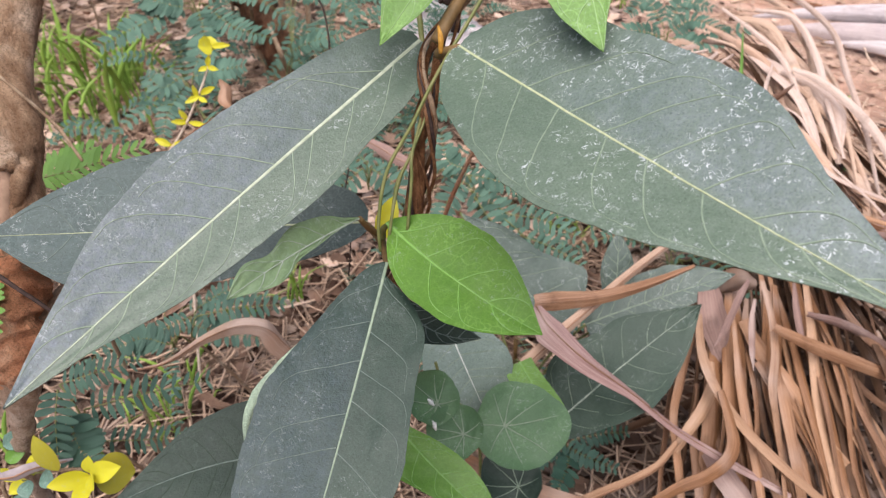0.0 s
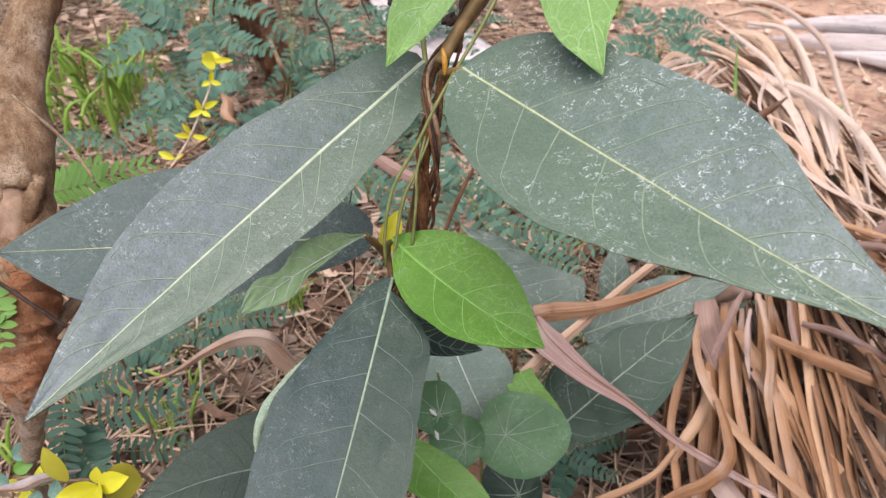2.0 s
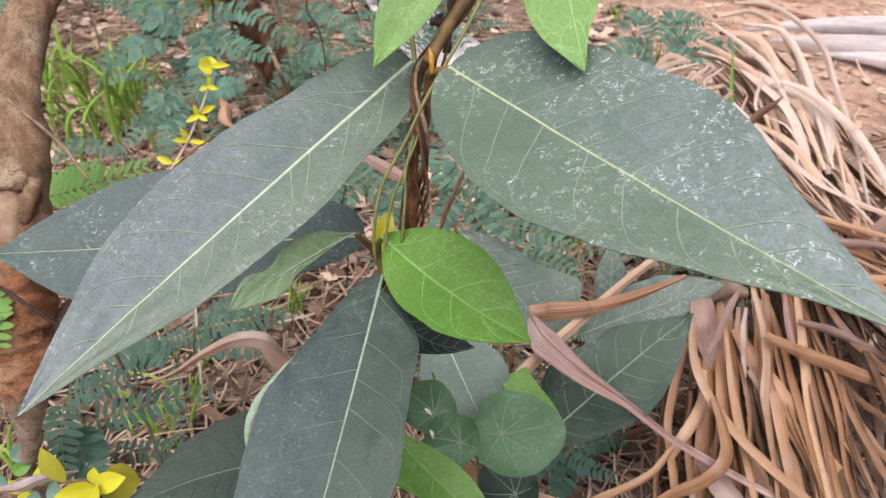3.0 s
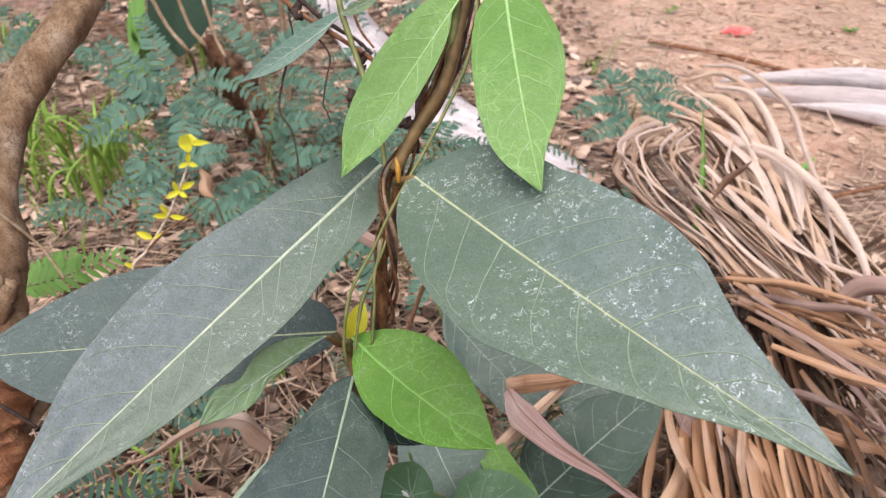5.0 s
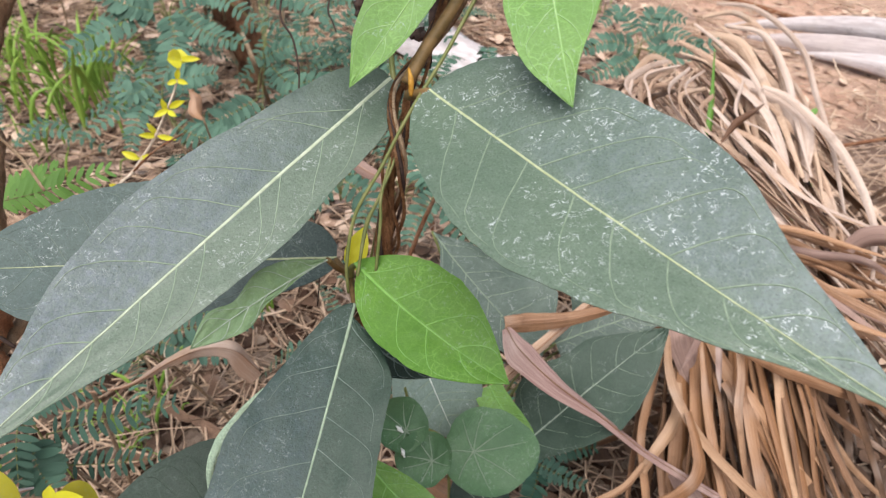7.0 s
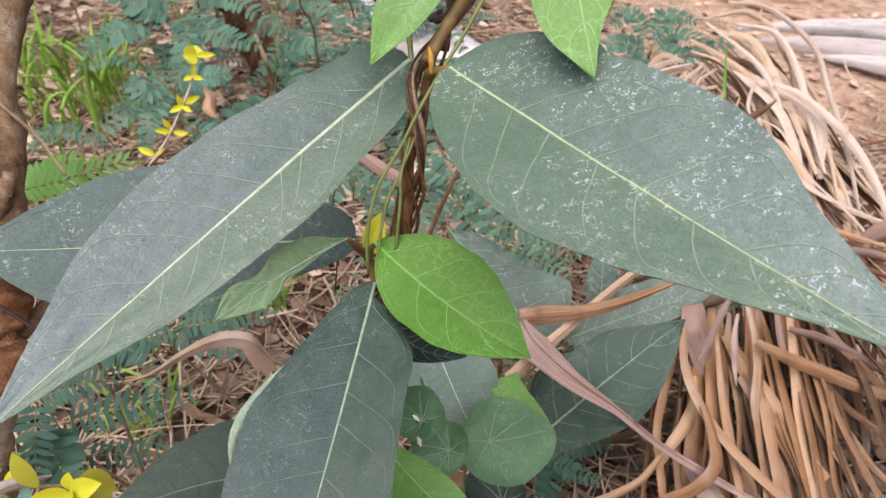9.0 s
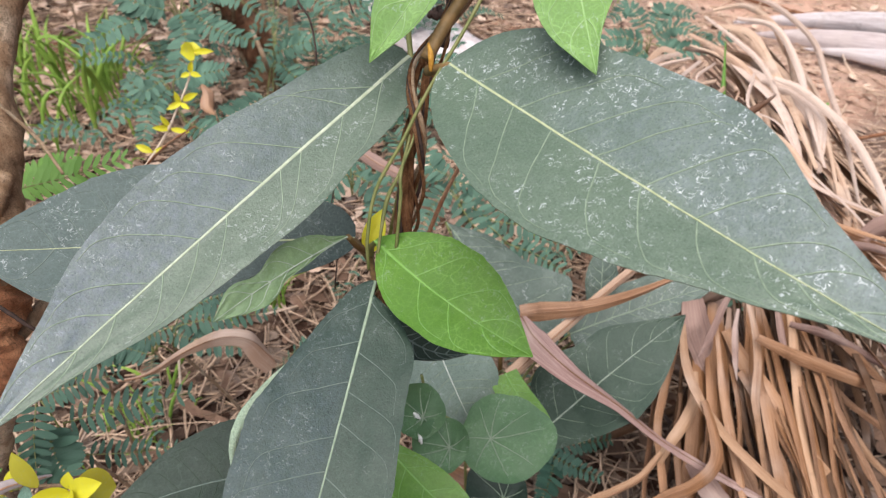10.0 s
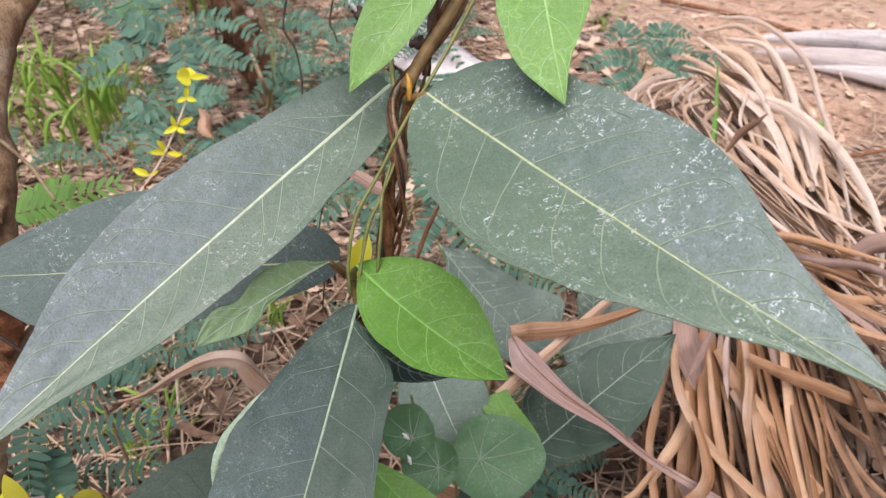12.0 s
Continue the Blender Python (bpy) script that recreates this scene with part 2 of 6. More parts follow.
RIB_PALE = plain_grain("pale_leaf_rib", (0.32, 0.36, 0.20), (0.44, 0.47, 0.30), 300, 0.5)
RIB_DULL = plain_grain("dull_leaf_vein", (0.24, 0.29, 0.23), (0.36, 0.41, 0.34), 400, 0.55)
RIB_SOFT = plain_grain("soft_leaf_vein", (0.170, 0.228, 0.160), (0.255, 0.315, 0.232), 260, 0.5)
RIB_GREY = plain_grain("greyish_leaf_midrib", (0.31, 0.36, 0.25), (0.43, 0.47, 0.36), 260, 0.5)
RIB_FRESH = plain_grain("light_green_vein", (0.140, 0.305, 0.050), (0.190, 0.360, 0.090), 300, 0.5)
RIB_YOUNG = plain_grain("whitish_green_vein", (0.235, 0.400, 0.130), (0.300, 0.455, 0.190), 300, 0.5)
RIB_WHITE = plain_grain("whitish_leaf_rib", (0.52, 0.56, 0.50), (0.62, 0.65, 0.60), 300, 0.6)
RIB_DARK = plain_grain("dark_green_vein", (0.020, 0.038, 0.022), (0.032, 0.054, 0.033), 400, 0.55)
RIB_FAINT = plain_grain("faint_leaf_vein", (0.085, 0.120, 0.105), (0.14, 0.175, 0.15), 400, 0.55)
STEM_GREEN = plain_grain("green_stem", (0.10, 0.125, 0.032), (0.19, 0.19, 0.070), 160, 0.55)
STEM_OLIVE = plain_grain("olive_brown_stem", (0.085, 0.055, 0.018), (0.19, 0.115, 0.045), 120, 0.6, 0.0, 0.5)
STEM_BROWN = bark("brown_fibrous_vine", (0.165, 0.068, 0.027), (0.370, 0.182, 0.082), (0.50, 0.31, 0.19), 200)
STEM_DARK = plain_grain("blackish_dry_tendril", (0.020, 0.012, 0.010), (0.060, 0.035, 0.028), 300, 0.8)
BUD = plain_grain("orange_bud", (0.34, 0.15, 0.02), (0.50, 0.27, 0.04), 400, 0.6, 0.1, 0.5)
TRUNK = bark("grey_brown_bark", (0.37, 0.215, 0.122), (0.68, 0.465, 0.300), (0.78, 0.59, 0.43), 130, 0.9)
CLAY = bark("reddish_mud_on_bark", (0.52, 0.220, 0.110), (0.74, 0.365, 0.195), (0.74, 0.49, 0.33), 110, 0.9)
FOOT_BARK = bark("pale_foot_bark", (0.42, 0.29, 0.205), (0.68, 0.54, 0.43), (0.76, 0.67, 0.58), 150, 0.8)
TWIG = bark("tan_twig_bark", (0.28, 0.18, 0.11), (0.42, 0.31, 0.21), (0.5, 0.4, 0.3), 160, 0.5)
TWIG_RED = bark("reddish_twig_bark", (0.22, 0.09, 0.045), (0.34, 0.16, 0.09), (0.36, 0.22, 0.14), 200, 0.5)
YELLOW = foliage("yellow_leaf", (0.58, 0.53, 0.012), (0.76, 0.73, 0.06), 0.3)
OLIVE = foliage("olive_yellow_leaf", (0.34, 0.33, 0.03), (0.50, 0.46, 0.05), 0.3)
PALM = streaky("dry_palm_leaflet", (0.160, 0.068, 0.031), (0.350, 0.183, 0.096), (0.43, 0.258, 0.157), 0.5)
PALM_DULL = streaky("dull_brown_palm_leaflet", (0.135, 0.062, 0.032), (0.31, 0.165, 0.092), (0.38, 0.225, 0.140), 0.55)
PALM_TAWNY = streaky("tawny_dry_palm_leaflet", (0.215, 0.105, 0.054), (0.390, 0.227, 0.132), (0.46, 0.295, 0.190), 0.5)
PALM_UMBER = streaky("umber_dry_palm_leaflet", (0.130, 0.052, 0.020), (0.270, 0.128, 0.058), (0.34, 0.180, 0.092), 0.5)
DEAD_TIP = streaky("dark_brown_dead_leaf", (0.095, 0.042, 0.022), (0.120, 0.055, 0.030), (0.16, 0.080, 0.045), 0.6)
# near-black brown, mostly to put the shade of the heap's gaps into the colour
PALM_DARK = streaky("dark_palm_leaflet", (0.024, 0.011, 0.006), (0.105, 0.050, 0.024), (0.12, 0.064, 0.034))
PALM_PALE = streaky("pale_dry_palm_leaflet", (0.35, 0.205, 0.135), (0.54, 0.370, 0.265), (0.61, 0.450, 0.345))
PALM_PINK = streaky("pinkish_dry_leaf", (0.17, 0.098, 0.082), (0.28, 0.175, 0.145), (0.35, 0.240, 0.205))
PALM_TAN = streaky("tan_dry_leaf", (0.42, 0.27, 0.19), (0.50, 0.34, 0.25), (0.56, 0.41, 0.32))
PALM_ROSE = streaky("rose_brown_dry_leaf", (0.25, 0.145, 0.128), (0.33, 0.205, 0.185), (0.44, 0.310, 0.285))
SHEATH = streaky("bleached_palm_sheath", (0.40, 0.33, 0.335), (0.54, 0.47, 0.475), (0.70, 0.65, 0.665), 0.7)
# copy of the bleached sheath with its shade mixed into the colour
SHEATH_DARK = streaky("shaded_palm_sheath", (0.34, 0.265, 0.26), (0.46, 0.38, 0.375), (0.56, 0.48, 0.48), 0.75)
PALM_BLEACHED = streaky("bleached_palm_leaflet", (0.40, 0.275, 0.215), (0.54, 0.405, 0.335), (0.64, 0.520, 0.455), 0.75)
STRAW = streaky("dry_straw", (0.030, 0.014, 0.009), (0.74, 0.53, 0.38), (0.48, 0.32, 0.22), 0.8, per="Island")
CHIPS = streaky("dry_leaf_litter", (0.018, 0.009, 0.006), (0.28, 0.165, 0.11), (0.12, 0.068, 0.044), 0.8, per="Island")
PALE_STRAW = streaky("pale_dry_straw", (0.34, 0.20, 0.13), (0.72, 0.54, 0.40), (0.66, 0.48, 0.36), 0.8, per="Island")
PALE_CHIPS = streaky("pale_leaf_litter", (0.30, 0.17, 0.11), (0.74, 0.56, 0.44), (0.62, 0.44, 0.34), 0.8, per="Island")
FERN_DARK = foliage("blue_green_leaflets", (0.014, 0.050, 0.034), (0.075, 0.160, 0.110), 0.10, 0.55, dust=0.15, specular=0.35)
FERN_FAR = foliage("blue_green_far_leaflets", (0.007, 0.030, 0.020), (0.115, 0.210, 0.150), 0.10, 0.6, per="Island", dust=0.08, specular=0.2)
FERN_BRIGHT = foliage("bright_green_leaflets", (0.085, 0.205, 0.030), (0.165, 0.330, 0.056), 0.22)
GRASS = foliage("grass_blades", (0.12, 0.26, 0.035), (0.38, 0.56, 0.10), 0.25, per="Island")
SOIL = ground_material()
SCAR = plain_grain("bare_pale_wood", (0.22, 0.135, 0.090), (0.36, 0.24, 0.165), 130, 0.75, 0.0, 0.6)
BARK_PALE = plain_grain("pale_bark_streak", (0.46, 0.36, 0.27), (0.66, 0.55, 0.45), 300, 0.8, 0.0, 0.6)
STUMP_BARK = bark("dark_rotten_stump", (0.10, 0.042, 0.022), (0.26, 0.125, 0.065), (0.36, 0.21, 0.13), 70)
MAUVE = plain_grain("mauve_grey_dead_leaf", (0.26, 0.22, 0.23), (0.36, 0.31, 0.31), 120, 0.7)
RED = plain_grain("faded_red_plastic", (0.72, 0.10, 0.10), (0.80, 0.22, 0.20), 60, 0.4)
CHALK = plain_grain("chalky_white_smear", (0.60, 0.61, 0.58), (0.78, 0.79, 0.77), 500, 0.9, 0.0, 0.5)


# ---- building blocks ----
def mesh(name, verts, faces, material, uvs=None, smooth=True, sharp=0):
    me = bpy.data.meshes.new(name)
    me.from_pydata([tuple(map(float, v)) for v in verts], [], [tuple(map(int, f)) for f in faces])
    if uvs is not None:
        layer = me.uv_layers.new(name="uv")
        index = np.zeros(len(me.loops), int)
        me.loops.foreach_get("vertex_index", index)
        layer.data.foreach_set("uv", np.asarray(uvs, float)[index].ravel())
    me.polygons.foreach_set("use_smooth", [smooth] * len(me.polygons))
    me.materials.append(material)
    if sharp:
        me.set_sharp_from_angle(angle=radians(sharp))
    me.update()
    return me


def part(name, data, parent, label="", at=None):
    ob = new(name, data)
    ob.parent = parent
    if at is not None:
        ob.matrix_local = at
    return tagged(ob, label)


def thing(name, label, category, at=(0, 0, 0), group="", kind=""):
    ob = new(name)
    ob.location = at
    ob.empty_display_size = 0.02
    return tagged(ob, label, category, group, kind)


def spline(points, count):
    """A smooth curve through the points (Catmull-Rom)."""
    p = np.asarray(points, float)
    p = np.vstack([2 * p[0] - p[1], p, 2 * p[-1] - p[-2]])
    t = np.linspace(0, len(p) - 3 - 1e-6, count)
    i, f = t.astype(int), (t % 1)[:, None]
    a, b, c, d = p[i], p[i + 1], p[i + 2], p[i + 3]
    return 0.5 * (2 * b + (c - a) * f + (2 * a - 5 * b + 4 * c - d) * f**2 + (3 * b - a - 3 * c + d) * f**3)


def frames_along(line):
    t = np.gradient(line, axis=0)
    t /= np.linalg.norm(t, axis=1)[:, None] + 1e-12
    s = np.zeros_like(t)
    ref = np.array([0.31, -0.9, 0.3])
    for k in range(len(t)):
        v = np.cross(t[k], ref)
        v /= np.linalg.norm(v) + 1e-12
        s[k] = v
        ref = np.cross(v, t[k])
    return t, s, np.cross(s, t)


def tube(points, radii, sides=8, count=24, rough=0.0, seed=0):
    """Vertices, faces and UVs of a tapered, slightly uneven round stem."""
    line = spline(points, count)
    r = np.interp(np.linspace(0, 1, count), np.linspace(0, 1, len(radii)), radii)
    _, s, u = frames_along(line)
    verts, uvs = [], []
    for k in range(count):
        for j in range(sides):
            a = 2 * math.pi * j / sides
            q = r[k] * (1 + rough * (0.7 * noise.noise((seed * 7.3 + 2.2 * math.cos(a), 2.2 * math.sin(a), k * 13.0 / count)) + 0.4 * noise.noise((seed * 3.1 + 4 * math.cos(a), 4 * math.sin(a), k * 30.0 / count))))
            verts.append(line[k] + q * (math.cos(a) * s[k] + math.sin(a) * u[k]))
            uvs.append((k / count, j / sides))
    faces = [(k * sides + j, k * sides + (j + 1) % sides, (k + 1) * sides + (j + 1) % sides, (k + 1) * sides + j) for k in range(count - 1) for j in range(sides)]
    faces += [tuple(range(sides))[::-1], tuple((count - 1) * sides + j for j in range(sides))]
    return verts, faces, uvs


def stem(name, parent, points, radii, material, label="", sides=8, count=24, rough=0.15, seed=0):
    v, f, uv = tube(points, radii, sides, count, rough, seed)
    return part(name, mesh(name, v, f, material, uv), parent, label)


def solid(top, rows, cols, normals, thick, uvs):
    """A sheet of rows x cols points given a thickness, closed all round."""
    top = np.asarray(top)
    low = top - thick * np.asarray(normals)
    n = rows * cols
    quads = [(i * cols + j, i * cols + j + 1, (i + 1) * cols + j + 1, (i + 1) * cols + j) for i in range(rows - 1) for j in range(cols - 1)]
    faces = [q[::-1] for q in quads] + [tuple(n + k for k in q) for q in quads]
    rim = [j for j in range(cols)] + [i * cols + cols - 1 for i in range(1, rows)] + [(rows - 1) * cols + j for j in range(cols - 2, -1, -1)] + [i * cols for i in range(rows - 2, 0, -1)]
    faces += [(rim[k], rim[(k + 1) % len(rim)], n + rim[(k + 1) % len(rim)], n + rim[k]) for k in range(len(rim))]
    return np.vstack([top, low]), faces, list(uvs) * 2


class Blade:
    """The surface of a leaf: a bowed midrib, two halves whose widths are given at steps along it, a fold along the rib and a wavy margin."""

    def __init__(self, base, mid, tip, up, right, left, fold=0.12, wave=0.0012, seed=0, curl=0.0):
        self.b, self.m, self.t, self.up = (np.array(v, float) for v in (base, mid, tip, up))
        self.c = 2 * self.m - 0.5 * (self.b + self.t)
        self.right, self.left, self.fold, self.wave, self.seed, self.curl = right, left, fold, wave, seed, curl

    def spine(self, s):
        p = (1 - s) ** 2 * self.b + 2 * s * (1 - s) * self.c + s * s * self.t
        d = 2 * (1 - s) * (self.c - self.b) + 2 * s * (self.t - self.c)
        d /= np.linalg.norm(d)
        side = np.cross(d, self.up)
        side /= np.linalg.norm(side)
        return p, d, side, np.cross(side, d)

    def width(self, s, v):
        k = self.right if v > 0 else self.left
        if len(k) == 3:
            w, a, b = k
            m = a / (a + b)
            return w * (s**a * (1 - s) ** b) / (m**a * (1 - m) ** b)
        k = (2 * k[0] - k[1], *k, -k[-2])
        t = min(s ** (1 / 1.5), 0.99999) * (len(k) - 3)
        i, f = int(t), t % 1
        p, q, r, z = k[i : i + 4]
        return max(0.0, 0.5 * (2 * q + (r - p) * f + (2 * p - 5 * q + 4 * r - z) * f * f + (3 * q - p - 3 * r + z) * f**3))

    def at(self, s, v, lift=0.0):
        p, d, side, n = self.spine(s)
        w = self.width(s, v)
        ripple = min(1.0, w / 0.026) * self.wave * v * v * (math.sin(9.5 * s + self.seed) + 1.3 * noise.noise((s * 7.0, v * 2.5, self.seed * 3.7)))
        quilt = 0.5 * self.wave * noise.noise((s * 13.0, v * 4.0, 9.1 + self.seed))
        edge = w * abs(v) * (1 + 0.03 * noise.noise((s * 11.0, 3.0 * (v > 0), self.seed * 1.9)) * abs(v) + 0.018 * noise.noise((s * 42.0, 5.0 * (v > 0), self.seed)) * abs(v))
        bend = self.fold - self.curl * abs(v)
        return p + edge * (math.copysign(1, v) * math.cos(bend) * side + math.sin(bend) * n) + (ripple + quilt + lift) * n

    def normal(self, s):
        return self.spine(s)[3]


def strip_on(blade, path, width, height):
    """A thin raised rib along a path (s, v) of the blade."""
    verts, faces, uvs = [], [], []
    pts = [blade.at(s, v, height * 0.45) for s, v in path]
    for k, (s, v) in enumerate(path):
        d = pts[min(k + 1, len(pts) - 1)] - pts[max(k - 1, 0)]
        n = blade.normal(s)
        side = np.cross(d, n)
        side /= np.linalg.norm(side) + 1e-12
        w = width(k / (len(path) - 1)) * 0.5
        verts += [pts[k] - w * side - height * 0.5 * n, pts[k] - 0.6 * w * side + height * 0.35 * n, pts[k] + 0.6 * w * side + height * 0.35 * n, pts[k] + w * side - height * 0.5 * n]
        uvs += [(k * 0.1, 0.1 * j) for j in range(4)]
        if k:
            o = 4 * k
            faces += [(o - 4 + j, o + j, o + j + 1, o - 3 + j) for j in range(3)] + [(o - 1, o + 3, o, o - 4)]
    return verts, faces, uvs


def add_leaf(parent, spec, material, rib, vein, label="", pairs=7, rib_width=0.0012, vein_width=0.00045, rows=46, cols=15, name="leaf", loop=0.10, slope=0.16):
    blade = Blade(**spec)
    grid, normals, uvs = [], [], []
    for i in range(rows):
        s = 0.004 + 0.992 * (i / (rows - 1)) ** 1.05
        nrm = blade.normal(s)
        for j in range(cols):
            v = 2 * j / (cols - 1) - 1
            grid.append(blade.at(s, v))
            normals.append(nrm)
            uvs.append((s, 0.5 + 0.5 * v))
    o = np.array(blade.b)
    v, f, uv = solid(np.array(grid) - o, rows, cols, normals, 0.0004, uvs)
    ob = part(name, mesh(name, v, f, material, uv, True, 40), parent, label, Matrix.Translation(Vector(o) - parent.location))
    path = [(0.004 + 0.985 * k / 40, 1e-6) for k in range(41)]
    v, f, uv = strip_on(blade, path, lambda t: rib_width * (1.15 - 0.95 * t), 0.00035)
    part("midrib", mesh("midrib", np.array(v) - o, f, rib, uv), ob, "pale raised midrib")
    rng = random.Random(int(blade.seed * 10) + 5)
    for sign in (1, -1):
        if rows >= 40:
            path = [(0.03 + 0.955 * (k / 70) ** 1.05, sign) for k in range(71)]
            v, f, uv = strip_on(blade, path, lambda t: 0.0006, 0.0003)
            part("margin", mesh("margin", v, f, vein, uv), ob, "thin pale leaf margin")
        for k in range(pairs):
            s0 = 0.05 + 0.80 * (k + rng.uniform(-0.22, 0.22) + 0.3) / pairs
            reach, lean = rng.uniform(0.80, 0.92), slope * rng.uniform(0.75, 1.2)
            path = []
            for q in range(15):
                t = q / 14
                s = min(0.985, s0 + lean * t + loop * max(0.0, t - 0.70) ** 1.6 * 2.6)
                path.append((s, sign * (0.012 + reach * (1 - (1 - min(1.0, t / 0.86)) ** 1.3) + 0.02 * noise.noise((t * 4, k, s0 * 9)))))
            v, f, uv = strip_on(blade, path, lambda t: vein_width * (1.15 - 0.75 * t), 0.00024)
            part("vein", mesh("vein", np.array(v) - o, f, vein, uv), ob)
    return ob


# ---- ground ----
def height_at(x, y):
    """The lie of the land: nearly level, with clods and hollows."""
    return 0.022 * noise.noise((x * 1.3, y * 1.3, 0.0)) + 0.010 * noise.noise((x * 6.0, y * 6.0, 3.0)) + 0.005 * noise.noise((x * 19.0, y * 19.0, 6.0)) - 0.004


def build_ground():
    near = np.linspace(-1.4, 2.6, 150)
    far = np.array([0.2, 0.5, 1, 2, 4, 8, 16, 40, 100, 300])
    xs = np.concatenate([-1.4 - far[::-1], near, 2.6 + far])
    ys = np.concatenate([-0.6 - far[::-1], np.linspace(-0.6, 3.8, 170), 3.8 + far])
    verts = [(x, y, height_at(x, y)) for y in ys for x in xs]
    w = len(xs)
    faces = [(j * w + i, j * w + i + 1, (j + 1) * w + i + 1, (j + 1) * w + i) for j in range(len(ys) - 1) for i in range(w - 1)]
    ob = new("ground", mesh("ground", verts, faces, SOIL))
    return tagged(ob, "reddish bare soil strewn with straw and litter", "ground", kind="structure")


build_ground()


def ribbon(points, width, count=22, keel=0.25, twist=0.0, thick=0.0006, taper=(0.75, 1.0, 0.6, 0.15), cols=7, seed=0, cup=1.0, sway=0.003, round_off=1.7):
    """A long dry leaf: keeled across, twisting along its way."""
    line = spline(points, count)
    for k in range(count):
        f = k / (count - 1)
        line[k] += sway * math.sin(math.pi * f) * np.array([noise.noise((f * 1.8, seed, 1.0)), noise.noise((f * 1.8, seed, 2.0)), noise.noise((f * 1.8, seed, 3.0))])
    t, s, u = frames_along(line)
    grid, normals, uvs = [], [], []
    for k in range(count):
        f = k / (count - 1)
        w = 0.5 * width * np.interp(f, np.linspace(0, 1, len(taper)), taper)
        a = twist * f + 0.25 * noise.noise((f * 3, seed, 0.0))
        side = math.cos(a) * s[k] + math.sin(a) * u[k]
        nrm = np.cross(side, t[k])
        for j in range(cols):
            v = 2 * j / (cols - 1) - 1
            lift = -keel * w * abs(v) ** round_off * cup + 0.06 * w * noise.noise((f * 9, v * 2, seed))
            grid.append(line[k] + w * v * (1 + 0.06 * noise.noise((f * 14, v, seed + 4))) * side + lift * nrm)
            normals.append(nrm)
            uvs.append((f * np.linalg.norm(line[-1] - line[0]) * 8, 0.5 + 0.5 * v))
    return solid(grid, count, cols, normals, thick, uvs)


def add_ribbon(name, parent, points, width, material, label="", **kw):
    v, f, uv = ribbon(points, width, **kw)
    return part(name, mesh(name, v, f, material, uv, True, 50), parent, label)


def scatter(name, label, category, material, count, seed, place, shape):
    """Many loose bits in one mesh, laid on the ground."""
    rng = random.Random(seed)
    verts, faces, uvs = [], [], []
    for _ in range(count):
        spot = place(rng)
        if spot is None:
            continue
        v, f, uv = shape(rng, *spot)
        o = len(verts)
        verts += v
        uvs += uv
        faces += [tuple(o + k for k in q) for q in f]
    ob = new(name, mesh(name, verts, faces, material, uvs))
    return tagged(ob, label, category, kind="stuff")


def straw_bit(rng, x, y):
    """A bent three-sided stalk."""
    a, length, r = rng.uniform(0, math.tau), rng.uniform(0.03, 0.16), rng.uniform(0.0005, 0.0018)
    d = np.array([math.cos(a), math.sin(a), rng.uniform(-0.05, 0.18)])
    side = np.array([-d[1], d[0], 0.0])
    bow = rng.uniform(-0.12, 0.12) * length
    o = np.array([x, y, height_at(x, y) + rng.uniform(0.001, 0.022)])
    v, uv = [], []
    for k in range(5):
        f = k / 4 - 0.5
        p = o + d * length * f + side * bow * (1 - 4 * f * f)
        p[2] = max(p[2], height_at(p[0], p[1]) + 0.001)
        for j in range(3):
            b = math.tau * j / 3
            v.append(tuple(p + r * (math.cos(b) * side + math.sin(b) * np.array([0, 0, 1.0]))))
            uv.append((k * 0.2, j * 0.3))
    faces = [(3 * k + j, 3 * k + (j + 1) % 3, 3 * k + 3 + (j + 1) % 3, 3 * k + 3 + j) for k in range(4) for j in range(3)]
    return v, faces, uv


def chip_bit(rng, x, y):
    """A curled flake of dead leaf."""
    a, length, w = rng.uniform(0, math.tau), rng.uniform(0.012, 0.05), rng.uniform(0.005, 0.014)
    d, side = np.array([math.cos(a), math.sin(a), rng.uniform(-0.2, 0.3)]), np.array([-math.sin(a), math.cos(a), rng.uniform(-0.4, 0.4)])
    o = np.array([x, y, height_at(x, y) + rng.uniform(0.003, 0.014)])
    curl = rng.uniform(-0.4, 0.5)
    v, uv = [], []
    for i in range(5):
        f = i / 4
        q = w * math.sin(math.pi * (0.08 + 0.86 * f)) ** 0.8
        for j in (-1, 0, 1):
            p = o + d * length * (f - 0.5) + side * q * j
            p[2] += curl * (length * (f - 0.5) ** 2 * 1.5 + q * abs(j) * 0.6)
            v.append(tuple(p))
            uv.append((f, 0.5 + 0.5 * j))
    faces = [(3 * i + j, 3 * i + j + 1, 3 * i + 4 + j, 3 * i + 3 + j) for i in range(4) for j in range(2)]
    return v, faces, uv


def around(x0, x1, y0, y1, power=1.0):
    return lambda rng: (rng.uniform(x0, x1), y0 + (y1 - y0) * rng.random() ** power)


def crumb_bit(rng, x, y):
    v, f, uv = chip_bit(rng, 0.0, 0.0)
    k, z = rng.uniform(0.25, 0.7), height_at(0.0, 0.0)
    return [(x + k * p[0], y + k * p[1], height_at(x, y) + k * (p[2] - z)) for p in v], f, uv


